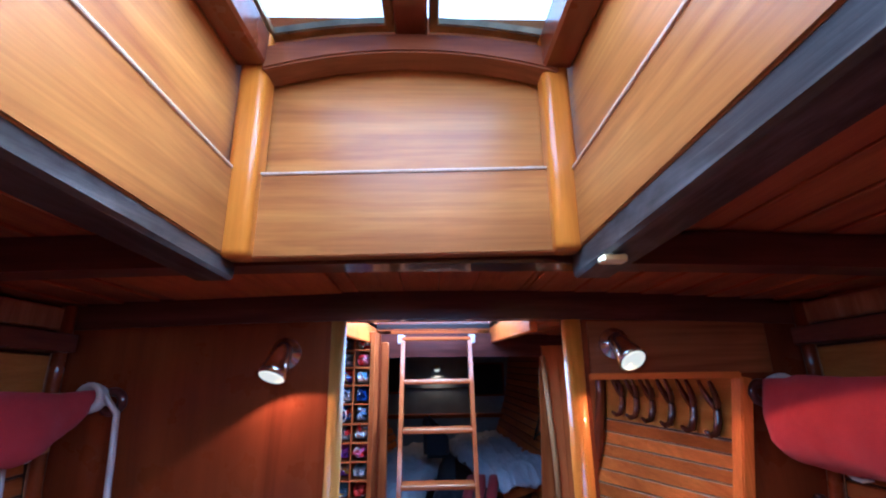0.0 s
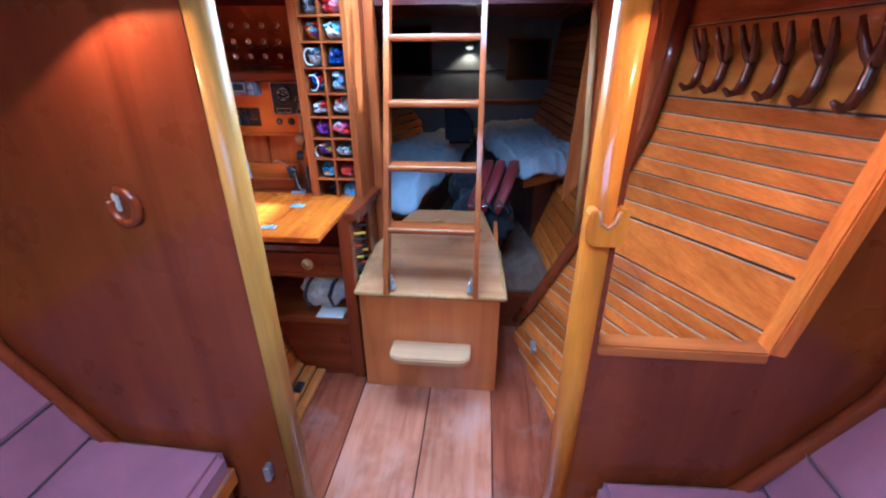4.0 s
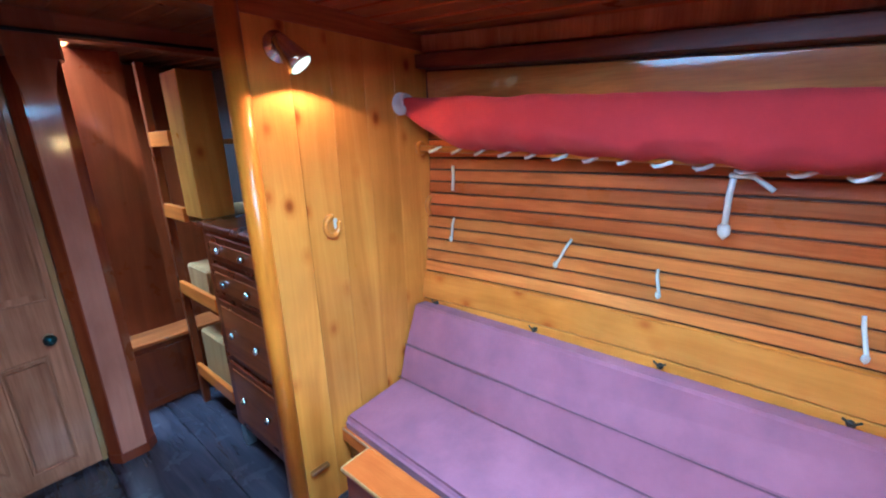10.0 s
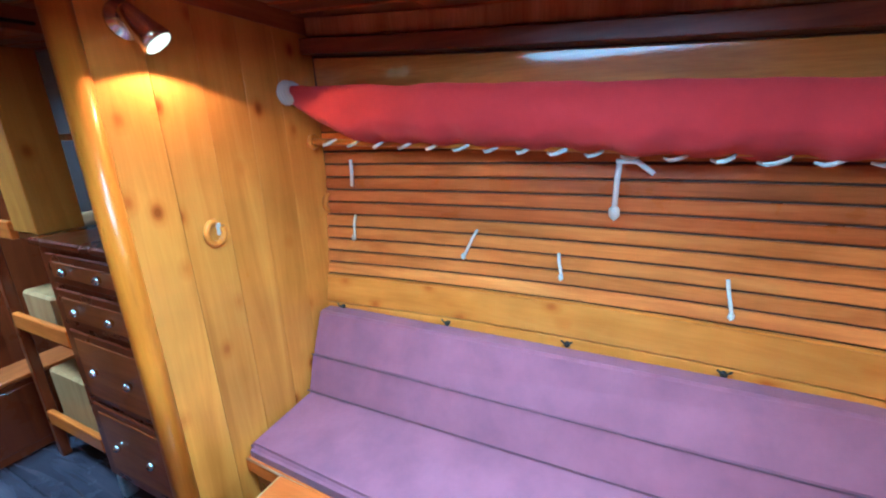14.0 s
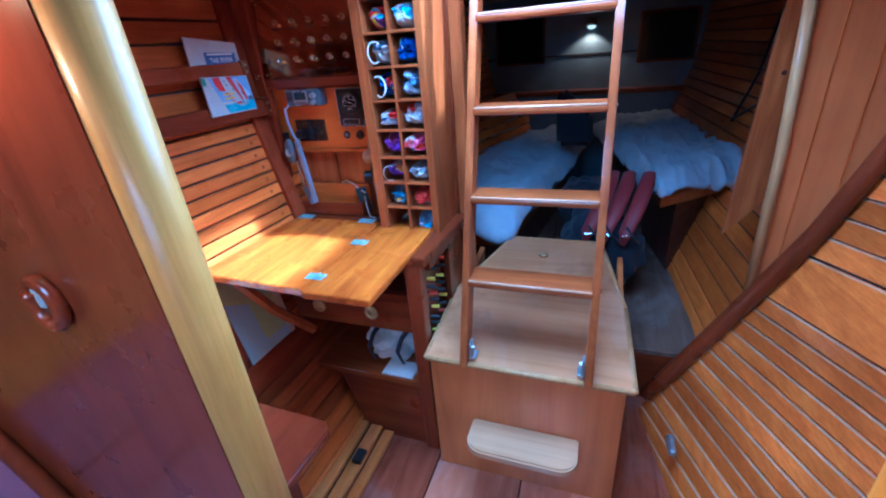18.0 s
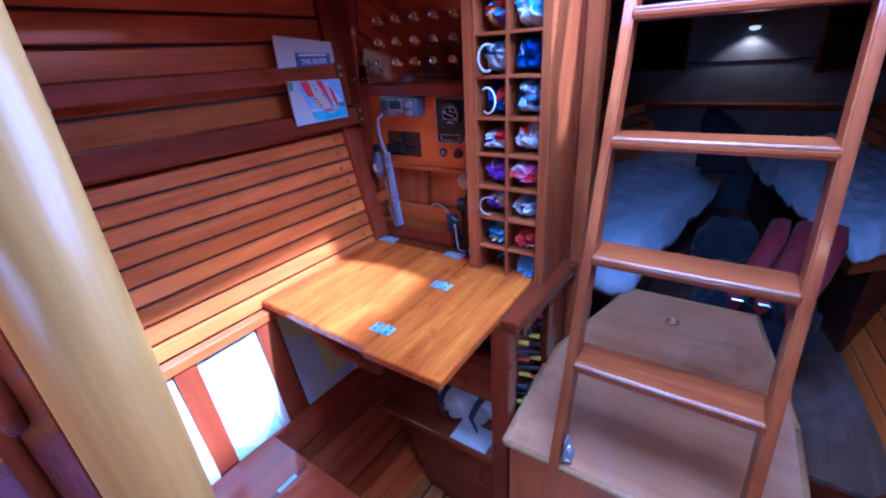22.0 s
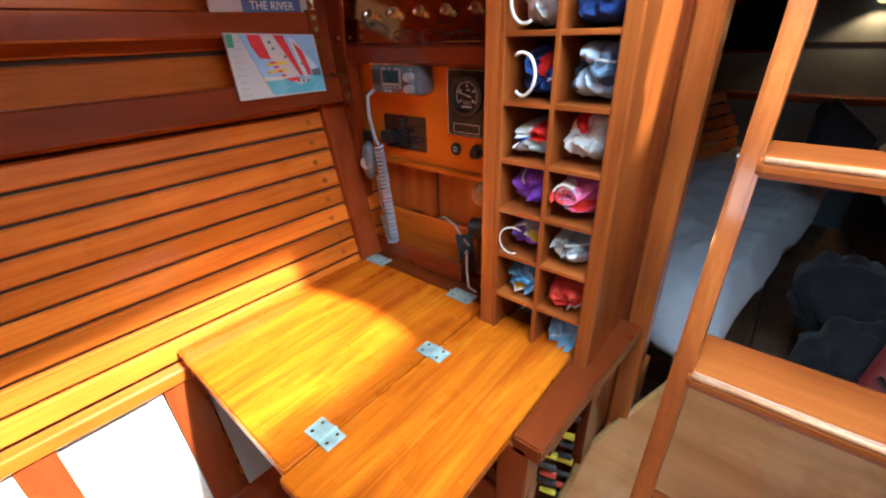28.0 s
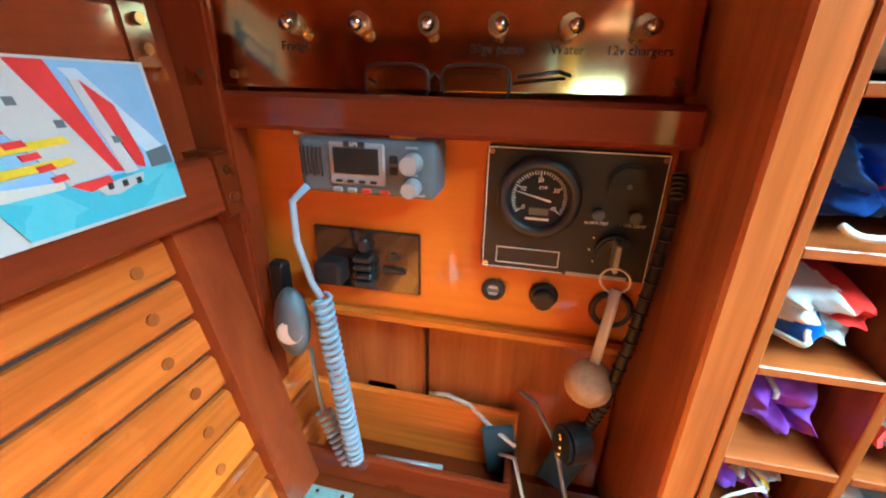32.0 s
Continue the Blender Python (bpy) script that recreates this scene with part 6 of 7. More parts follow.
def rolled(t, x, z, r, mat, depth=1.415, label="rolled flag end"):
    """The spiral end of a rolled flag, looking out of its hole."""
    n, turns, th = 44, 2.6, 0.0035
    bm = bmesh.new()
    rows = []
    for i in range(n + 1):
        u = i / n
        a = turns * 2 * math.pi * u
        q = r * (0.22 + 0.78 * u) * (1 + 0.08 * math.sin(3 * a + r * 900))
        ring_ = []
        for rr, y in ((q, depth + 0.012 * (1 - u)), (q, depth + 0.1), (q - th, depth + 0.1), (q - th, depth + 0.012 * (1 - u))):
            ring_.append(bm.verts.new((x + rr * math.cos(a) * 1.05, y, z + rr * math.sin(a) * 0.9)))
        rows.append(ring_)
    for A, B in zip(rows, rows[1:]):
        for j in range(4):
            bm.faces.new((A[j], A[(j + 1) % 4], B[(j + 1) % 4], B[j]))
    bm.faces.new(rows[0])
    bm.faces.new(rows[-1])
    part("rolled_end", bm, mat, t, label, smooth=False)


BUNTING = {}


def bunting(colour):
    """One plain woven flag cloth for each colour."""
    key = tuple(round(c, 3) for c in colour)
    if key not in BUNTING:
        BUNTING[key] = cloth("bunting_%d" % len(BUNTING), key, tuple(c * 0.82 for c in key), rough=0.95, weave=500, sheen=0.0, spread=0.2, relief=0.002)
        BUNTING[key].node_tree.nodes["Principled BSDF"].inputs["Specular IOR Level"].default_value = 0.12
    return BUNTING[key]


def flag(ix, row, colours, label, fill=0.8, loop=0, seed=0, roll=None):
    """A signal flag bunched up in one pigeonhole: folds run out from a gathered middle."""
    x = (-0.4965, -0.407)[ix]
    z0, z1 = GZ[row] + 0.0045, GZ[row + 1] - 0.0045
    t = thing("signal_flag", (x, 1.45, z0), label, "flag", "signal flags in the rack")
    h, hw = (z1 - z0) * fill, 0.0385
    rn = random.Random(seed * 7 + 1)
    gx, gz = rn.uniform(-0.45, 0.45), rn.uniform(-0.35, 0.5)
    swirl, folds = rn.uniform(-2.6, 2.6), rn.choice((4, 5, 6))
    front = 1.424 + (0.06 if fill < 0.5 else 0.0) + rn.uniform(0, 0.012)
    NA, NR = 72, 18
    hues = list(dict.fromkeys(colours))
    bands = [rn.choice(hues) for _ in range(len(colours) + 2)] if len(hues) > 1 else hues

    def surface(r, a):
        edge = (abs(math.cos(a)) ** 4 + abs(math.sin(a)) ** 4) ** -0.25
        edge *= 0.9 + 0.1 * noise.noise((math.cos(a) * 2 + seed, math.sin(a) * 2, 3))
        k = r ** 0.85
        u, w = mix(gx, edge * math.cos(a), k), mix(gz, edge * math.sin(a), k)
        bend = noise.noise((u * 1.3 + seed, w * 1.3, seed * 0.7))
        ph = a * folds * 0.5 + swirl * r + bend * 3.2
        crest = 1 - abs(math.sin(ph))
        small = 1 - abs(noise.noise((u * 3.2 + seed * 3, w * 3.2, 5.0))) * 2
        depth = 0.05 * r ** 4 + 0.016 * (1 - r) ** 2 - 0.028 * crest ** 1.4 * min(1, r * 2.2) * (1.15 - r) - 0.011 * small * (1.05 - r) - 0.012 * bend
        sag = 0.012 * math.sin(ph * 0.7) * r * (1 - r) * 3
        return Vector((x + max(-1, min(1, u)) * hw + sag * (1 - r), max(1.408, front + depth), z0 + h * 0.5 + max(-1, min(1, w)) * h * 0.49)), ph, bend

    bm = bmesh.new()
    hub = surface(0.0, 0.0)[0]
    tip = bm.verts.new(hub)
    rings, tags = [], []
    for i in range(1, NR + 1):
        row_v, row_t = [], []
        for j in range(NA):
            p, ph, bend = surface(i / NR, 2 * math.pi * j / NA)
            row_v.append(bm.verts.new(p))
            row_t.append(int(((2 * math.pi * j / NA + swirl * 0.35 * i / NR + bend * 0.9) / (2 * math.pi)) * len(bands)) % len(bands))
        rings.append(row_v)
        tags.append(row_t)
    rings.append([bm.verts.new(Vector((mix(v.co.x, x, 0.08), 1.575, mix(v.co.z, z0 + h * 0.5, 0.08)))) for v in rings[-1]])
    tags.append(tags[-1])
    for j in range(NA):
        f = bm.faces.new((tip, rings[0][j], rings[0][(j + 1) % NA]))
        f.material_index = hues.index(bands[tags[0][j]])
    for A, B, T in zip(rings, rings[1:], tags):
        for j in range(NA):
            f = bm.faces.new((A[j], B[j], B[(j + 1) % NA], A[(j + 1) % NA]))
            f.material_index = hues.index(bands[T[j]])
    bm.faces.new(rings[-1])
    part("bunting", bm, [bunting(c) for c in hues], t, smooth=True)
    hem = [surface(0.25 + 0.72 * i / 14, 1.2 + seed + swirl * 0.2 * i / 14)[0] + Vector((0, -0.0015, 0)) for i in range(15)]
    part("hem_cord", pipe(hem, 0.0022, 6), CANVAS, t, "white sewn hem", smooth=True)
    if roll:
        rolled(t, x + roll[0], z0 + h * roll[1], roll[2], patchwork("roll_%d_%d" % (ix, row), roll[3], 30), 1.408)
    if loop:
        thick, cx = (0.0026, x - 0.008) if row > 4 else (0.0014, x - 0.012)
        turn = 0.9 if loop == 1 else -2.2
        pts = [(cx + 0.023 * math.cos(q), 1.4025 + 0.018 * max(0.0, math.sin((q - turn) * 0.5 + 2.6)), z0 + h * 0.48 + h * 0.38 * math.sin(q)) for q in [turn + i * 0.27 for i in range(17)]]
        part("halyard_loop", pipe(pts, thick, 8), ROPE, t, "white rope loop", smooth=True)
    return t


W_, R_, B_, N_, Y_, S_ = (0.68, 0.68, 0.67), (0.68, 0.03, 0.025), (0.05, 0.13, 0.45), (0.02, 0.04, 0.17), (0.8, 0.52, 0.04), (0.1, 0.14, 0.2)
LB_, GR_, PU_ = (0.24, 0.46, 0.66), (0.52, 0.54, 0.54), (0.26, 0.07, 0.58)
flag(0, 0, [S_, N_, (0.1, 0.05, 0.04)], "dark blue flag with a yellow edge deep in its hole", 0.32, 0, 1)
flag(1, 0, [LB_, (0.26, 0.46, 0.64)], "light blue signal flag rolled into a ball", 0.66, 0, 2)
flag(0, 1, [LB_, Y_, (0.1, 0.25, 0.45), LB_], "light blue and yellow signal flag", 0.75, 0, 3)
flag(1, 1, [R_, (0.66, 0.06, 0.04)], "plain red signal flag bunched up", 0.68, 0, 4)
flag(0, 2, [Y_, W_, PU_, (0.16, 0.08, 0.4), Y_], "yellow, white and purple signal flag with a rope loop", 0.82, 1, 5)
flag(1, 2, [GR_, W_, (0.3, 0.34, 0.36)], "pale grey signal flag bunched up", 0.72, 0, 6)
flag(0, 3, [PU_, (0.27, 0.09, 0.58)], "purple signal flag folded into its hole", 0.92, 0, 7)
flag(1, 3, [R_, R_, (0.75, 0.15, 0.35), LB_], "red signal flag with pink and blue patches", 0.9, 0, 8, roll=(-0.012, 0.6, 0.024, [(0.75, 0.2, 0.4), LB_, W_, R_]))
flag(0, 4, [B_, W_, R_, GR_], "blue, white and red signal flag", 0.72, 0, 9)
flag(1, 4, [W_, W_, R_, GR_], "white signal flag with red edges", 0.95, 0, 10)
flag(0, 5, [R_, N_, W_, B_, R_], "red, white and navy signal flag with a rope loop", 0.9, 2, 11)
flag(1, 5, [(0.06, 0.09, 0.14), (0.07, 0.1, 0.15), (0.2, 0.28, 0.42), (0.065, 0.095, 0.145), (0.5, 0.6, 0.72)], "slate blue signal flag", 0.98, 0, 12)
flag(0, 6, [GR_, S_, W_, (0.12, 0.2, 0.3)], "grey-blue flag with a thick white rope loop", 0.92, 1, 13)
flag(1, 6, [N_, (0.03, 0.06, 0.22)], "navy blue signal flag with a white cord", 0.98, 0, 14)
flag(0, 7, [R_, Y_, LB_, (0.3, 0.12, 0.4)], "bright striped red, yellow and blue flag", 0.92, 0, 15)
flag(1, 7, [W_, LB_, S_], "pale blue and white signal flag", 0.92, 0, 16)
flag(0, 8, [GR_, S_], "plain grey signal flag", 0.85, 0, 17)
flag(1, 8, [R_, (0.7, 0.2, 0.25), W_], "red and pink signal flag", 0.85, 0, 18)
flag(0, 9, [S_, R_], "dark signal flag with red", 0.7, 0, 19)
flag(1, 9, [R_, W_], "red and white signal flag", 0.7, 0, 20)

# Tool rack in the cabinet side, sailing calendars, holder, bag.
tool = thing("tool_rack", (-0.345, 1.33, 0.52), "dark rack with red and yellow screwdriver handles", "tool rack")
part("rack_board", box(-0.38, -0.365, 1.252, 1.438, 0.5, 0.8, 0.002), MAH["y"], tool)
rnd = random.Random(4)
for i in range(9):
    z = 0.525 + i * 0.031
    for j in range(2):
        y = 1.3 + j * 0.085 + rnd.uniform(-0.012, 0.012)
        h = part("handle", rod((-0.365, y, z), (-0.335, y + 0.012, z - 0.004), 0.006, 10, 0.007), (YELLOW, BLACK, BLACK, ORANGERED, BLACK, BLACK, YELLOW)[(i * 2 + j) % 7], tool, smooth=False)
        part("collar", rod((-0.372, y - 0.002, z + 0.001), (-0.362, y, z), 0.0072, 10), BLACK, h)

SEA = patchwork("sea_print", [(0.12, 0.42, 0.55), (0.16, 0.48, 0.6), (0.1, 0.36, 0.5)], 30)
SKYP = plain("sky_print", (0.3, 0.5, 0.78), 0.45, 0, 0.2, 8, 0.0)


def wall_x(y, z, off):
    return nav_hull(y, z) + off


def leaf(poly, off, th=0.0015):
    """A flat sheet leaning on the ship's side; polygon in y, z."""
    bm = bmesh.new()
    A = [bm.verts.new((wall_x(1.33, z, off) + 0.06 * (z - 1.37), y, z)) for y, z in poly]
    B = [bm.verts.new((v.co.x - th, v.co.y, v.co.z)) for v in A]
    bm.faces.new(A)
    bm.faces.new(B[::-1])
    for i in range(len(A)):
        j = (i + 1) % len(A)
        bm.faces.new((A[i], A[j], B[j], B[i]))
    return bm


PAGE = plain("glossy_page", (0.52, 0.54, 0.55), 0.35, 0, 0.1, 8, 0.03, coat=0.3)
SAILRED = plain("printed_red", (0.6, 0.035, 0.04), 0.4, 0, 0.15, 30, 0.0)
cal = thing("sailing_magazine", (-1.05, 1.33, 1.3), "sailing magazine with a red-sailed yacht on its cover", "magazine")
part("cover", leaf([(1.225, 1.312), (1.432, 1.31), (1.42, 1.426), (1.222, 1.433)], 0.062, 0.006), PAGE, cal)


def cover(u, v):
    """A place on the cover: u along it, v down from its top edge."""
    return 1.2235 + 0.206 * u, 1.432 - 0.007 * u - v * 0.118


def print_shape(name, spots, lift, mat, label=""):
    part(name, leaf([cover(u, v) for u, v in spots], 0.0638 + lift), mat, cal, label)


print_shape("sky_picture", [(0.13, 0.01), (0.93, 0.01), (0.985, 0.7), (0.3, 0.72)], 0.0, SKYP)
print_shape("cloud_streak", [(0.62, 0.05), (0.68, 0.05), (0.97, 0.6), (0.95, 0.68), (0.88, 0.62)], 0.0004, plain("pale_sky_print", (0.55, 0.66, 0.78), 0.45, 0, 0.15, 8, 0.0))
print_shape("sea_picture", [(0.3, 0.72), (0.985, 0.68), (1.0, 0.95), (0.37, 0.97)], 0.0004, SEA)
print_shape("coast_print", [(0.28, 0.66), (0.52, 0.68), (0.52, 0.72), (0.3, 0.735)], 0.0008, CANVAS)
print_shape("coast_print", [(0.86, 0.58), (0.96, 0.55), (0.975, 0.68), (0.87, 0.69)], 0.0008, GREY)
RED_AND_WHITE = ((SAILRED, "red printed sail"), (PAGE, "white printed sail"))
for k, spots in ((0, [(0.2, 0.01), (0.33, 0.01), (0.405, 0.385), (0.293, 0.37), (0.227, 0.19)]), (1, [(0.335, 0.01), (0.465, 0.01), (0.706, 0.67), (0.535, 0.71), (0.405, 0.385)]),
                 (0, [(0.465, 0.01), (0.58, 0.01), (0.745, 0.68), (0.706, 0.67)]), (1, [(0.64, 0.11), (0.672, 0.11), (0.805, 0.69), (0.75, 0.7)]),
                 (0, [(0.672, 0.11), (0.776, 0.26), (0.84, 0.6), (0.838, 0.68), (0.805, 0.66)]), (0, [(0.535, 0.71), (0.68, 0.69), (0.69, 0.74), (0.6, 0.77)])):
    print_shape("sail_shape", spots, 0.0012, *RED_AND_WHITE[k])
print_shape("hull_shape", [(0.62, 0.76), (0.7, 0.73), (0.82, 0.71), (0.815, 0.76), (0.7, 0.82), (0.65, 0.81)], 0.0014, PAGE, "white printed hull")
for v in (0.45, 0.57):
    print_shape("yellow_stripe", [(0.34, v), (0.56, v - 0.03), (0.58, v + 0.01), (0.35, v + 0.045)], 0.0018, YELLOW)
for q in range(4):
    print_shape("red_stripe", [(0.38 + q * 0.035, 0.43 + q * 0.07), (0.44 + q * 0.03, 0.42 + q * 0.07), (0.45 + q * 0.03, 0.455 + q * 0.07), (0.39 + q * 0.035, 0.465 + q * 0.07)], 0.0022, SAILRED)
for u, v in ((0.4, 0.1), (0.43, 0.2), (0.55, 0.33), (0.73, 0.45)):
    print_shape("sail_number", [(u, v), (u + 0.03, v), (u + 0.036, v + 0.045), (u + 0.006, v + 0.045)], 0.0018, GREY)
# Small black marks print the crew along the yacht's deck.
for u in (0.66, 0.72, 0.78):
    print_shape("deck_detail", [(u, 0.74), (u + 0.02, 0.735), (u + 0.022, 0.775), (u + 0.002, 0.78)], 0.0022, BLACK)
part("green_tab", leaf([(1.224, 1.408), (1.236, 1.407), (1.236, 1.43), (1.224, 1.431)], 0.0648), plain("green_print", (0.05, 0.3, 0.16), 0.5), cal)
for i in range(9):
    part("print_bar", leaf([(1.232, 1.32 + i * 0.012), (1.25, 1.32 + i * 0.012), (1.25, 1.322 + i * 0.012), (1.232, 1.322 + i * 0.012)], 0.0648), SILVER, cal)
cal2 = thing("folded_brochure", (-1.06, 1.33, 1.47), "white brochure with a blue masthead behind the upper rail", "brochure")
part("sheet", leaf([(1.215, 1.44), (1.43, 1.44), (1.425, 1.53), (1.22, 1.55)], 0.045, 0.005), PAGE, cal2)
part("blue_band", leaf([(1.28, 1.462), (1.41, 1.462), (1.41, 1.5), (1.28, 1.505)], 0.047), plain("blue_print", (0.07, 0.16, 0.4), 0.5), cal2)
part("print_bar", leaf([(1.29, 1.496), (1.395, 1.494), (1.395, 1.499), (1.29, 1.501)], 0.0485), WHITE, cal2)
across_side = Matrix(((0, 0, 1, wall_x(1.33, 1.48, 0.049) + 0.06 * 0.11), (1, 0, 0, 1.343), (0, 1, 0, 1.479), (0, 0, 0, 1)))
text("THE RIVER", 0.021, across_side, WHITE, cal2, "masthead")

hold = thing("winch_handle_holder", (-0.99, 0.56, 1.18), "mahogany open box holder on the slatted side", "holder")
plan = [(-1.09, 0.622), (-0.975, 0.617), (-0.9, 0.594), (-0.9, 0.546), (-0.985, 0.506), (-1.09, 0.5)]
inner = [(-1.09, 0.61), (-0.98, 0.606), (-0.911, 0.585), (-0.911, 0.553), (-0.99, 0.518), (-1.09, 0.512)]
for i in range(5):
    part("wall_board", slab([plan[i], plan[i + 1], inner[i + 1], inner[i]], "z", 1.196, (1.315, 1.29, 1.282, 1.29, 1.315)[i], bevel=0.0015), SIPO["z"], hold)
part("bottom", slab(plan, "z", 1.186, 1.196), SIPO["y"], hold)
part("back_board", slab([(-1.07, 1.2), (-1.045, 1.2), (-1.085, 1.75), (-1.11, 1.75)], "y", 0.478, 0.622), SIPO["z"], hold)
bt = thing("rolled_umbrella", (-1.05, 0.66, 1.33), "dark navy rolled cover with a grey elastic strap", "roll")
part("roll", pipe([(-1.05, 0.664, 1.335), (-1.05, 0.664, 1.342), (-1.052, 0.66, 1.45), (-1.06, 0.655, 1.56), (-1.065, 0.652, 1.6)], [0.018, 0.028, 0.028, 0.025, 0.01], 16), NAVY, bt, smooth=True)
part("strap", ring((-1.051, 0.661, 1.425), (0, -0.03, 1), 0.0275, 0.006, 24, 8), GREY, bt, "grey elastic strap", smooth=True)
part("handle", rod((-1.065, 0.652, 1.6), (-1.068, 0.65, 1.65), 0.009, 10), BLACK, bt, smooth=True)

bag = bmesh.new()
bmesh.ops.create_icosphere(bag, subdivisions=5, radius=1)
for v in bag.verts:
    q = v.co * 1.6
    v.co *= 0.75 + 0.4 * abs(noise.noise(q)) + 0.2 * abs(noise.noise(q * 2.7))
    v.co = Vector((-0.54 + v.co.x * 0.125, 1.36 + v.co.y * 0.12, max(0.338, 0.425 + v.co.z * 0.1)))
lb_ = thing("canvas_bag", (-0.54, 1.36, 0.335), "white canvas bag with navy straps in the locker", "bag")
part("bag_body", bag, CANVAS, lb_, smooth=True)
for x in (-0.6, -0.48):
    part("strap", pipe([(x, 1.25, 0.38), (x - 0.01, 1.235, 0.44), (x + 0.01, 1.25, 0.5), (x + 0.03, 1.3, 0.525)], 0.014, 6, squash=0.4), NAVY, lb_, "navy strap", smooth=True)
solo("folded_paper", box(-0.56, -0.43, 1.215, 1.3, 0.336, 0.345, 0.002), PAPER, "folded white cloth at the locker edge", "cloth")
solo("floor_catch", box(-0.64, -0.6, 1.02, 1.08, 0.045, 0.065, 0.004), BLACKMETAL, "dark metal catch between the foot slats", "catch")
solo("towel_clip", box(-0.42, -0.4, 0.4, 0.431, 0.3, 0.36, 0.006), STEEL, "pale plastic clip on the bulkhead edge", "clip")

HOOKWOOD = wood("hook_mahogany", (0.07, 0.018, 0.01), (0.11, 0.03, 0.016), (0.16, 0.045, 0.024), axis="z", rough=0.22, coat=0.6, vary=0.1)
# ---- quarter: coat hooks, halyard, fittings ----
for y in (1.42, 1.29, 1.165, 1.03, 0.895, 0.765):
    x = quarter_hull(y, 1.45) - 0.002
    t = thing("coat_hook", (x, y, 1.36), "dark carved wooden forked coat hook", "hook", "coat hooks in the quarter")
    part("stem", pipe([(x - 0.008, y + 0.004, 1.5), (x - 0.012, y, 1.45), (x - 0.018, y - 0.002, 1.39), (x - 0.034, y - 0.004, 1.352), (x - 0.06, y - 0.006, 1.345), (x - 0.08, y - 0.008, 1.362)], [0.011, 0.015, 0.016, 0.015, 0.012, 0.007], 8), HOOKWOOD, t, smooth=True)
    for s_ in (-1, 1):
        part("prong", pipe([(x - 0.012, y, 1.435), (x - 0.02, y + s_ * 0.022, 1.465), (x - 0.035, y + s_ * 0.034, 1.505), (x - 0.05, y + s_ * 0.036, 1.55)], [0.013, 0.014, 0.012, 0.007], 8), HOOKWOOD, t, smooth=True)
solo("deck_catch", box(0.475, 0.5, 1.3, 1.38, 0.12, 0.15, 0.006), STEEL, "grey metal catch at the foot of the slats", "catch")
solo("stain_plate", slab([(0.835, 1.44), (0.89, 1.44), (0.893, 1.5), (0.878, 1.505), (0.872, 1.47), (0.852, 1.462), (0.838, 1.468)], "y", QUARTER_Y - 0.006, QUARTER_Y - 0.001, bevel=0.001), plain("verdigris", (0.05, 0.11, 0.13), 0.5, 0.3), "tarnished green hooked plate on the partition", "plate")

# ---- aft cabin ----
AC = [(0.0, 0.5), (0.4, 0.72), (0.8, 0.95), (1.2, 1.08), (1.7, 1.15)]


def cabin_hull(y, z):
    return along(AC, z) - 0.16 * (y - 1.65) * 0.5


def cabin_hull_left(y, z):
    return -cabin_hull(y, z)


for tag, hull, sgn in (("aft_right", cabin_hull, 1), ("aft_left", cabin_hull_left, -1)):
    w = solo("wall_lining_" + tag, backing(0.0, 1.75, 1.66, 4.6, hull, sgn), SHADOWGAP, "aft cabin side lined with dark slats", "wall", kind="structure")
    for i in range(24):
        part("slat", lining(0.1 + i * 0.066, 0.1 + i * 0.066 + 0.058, 1.66, 4.55, hull, 0.012, 4, sgn), TEAK["y"], w)
solo("wall_aft_cabin", box(-1.2, 1.2, 4.4, 4.43, 0, 1.8), plain("blue_grey_paint", (0.2, 0.26, 0.32), 0.3, 0, 0.2, 6, 0.05), "dark blue-grey painted transom wall", "wall", kind="structure")
solo("transom_shelf", box(-1.0, 1.0, 4.28, 4.4, 0.98, 1.02, 0.006), SIPO["x"], "varnished shelf across the transom", "shelf")


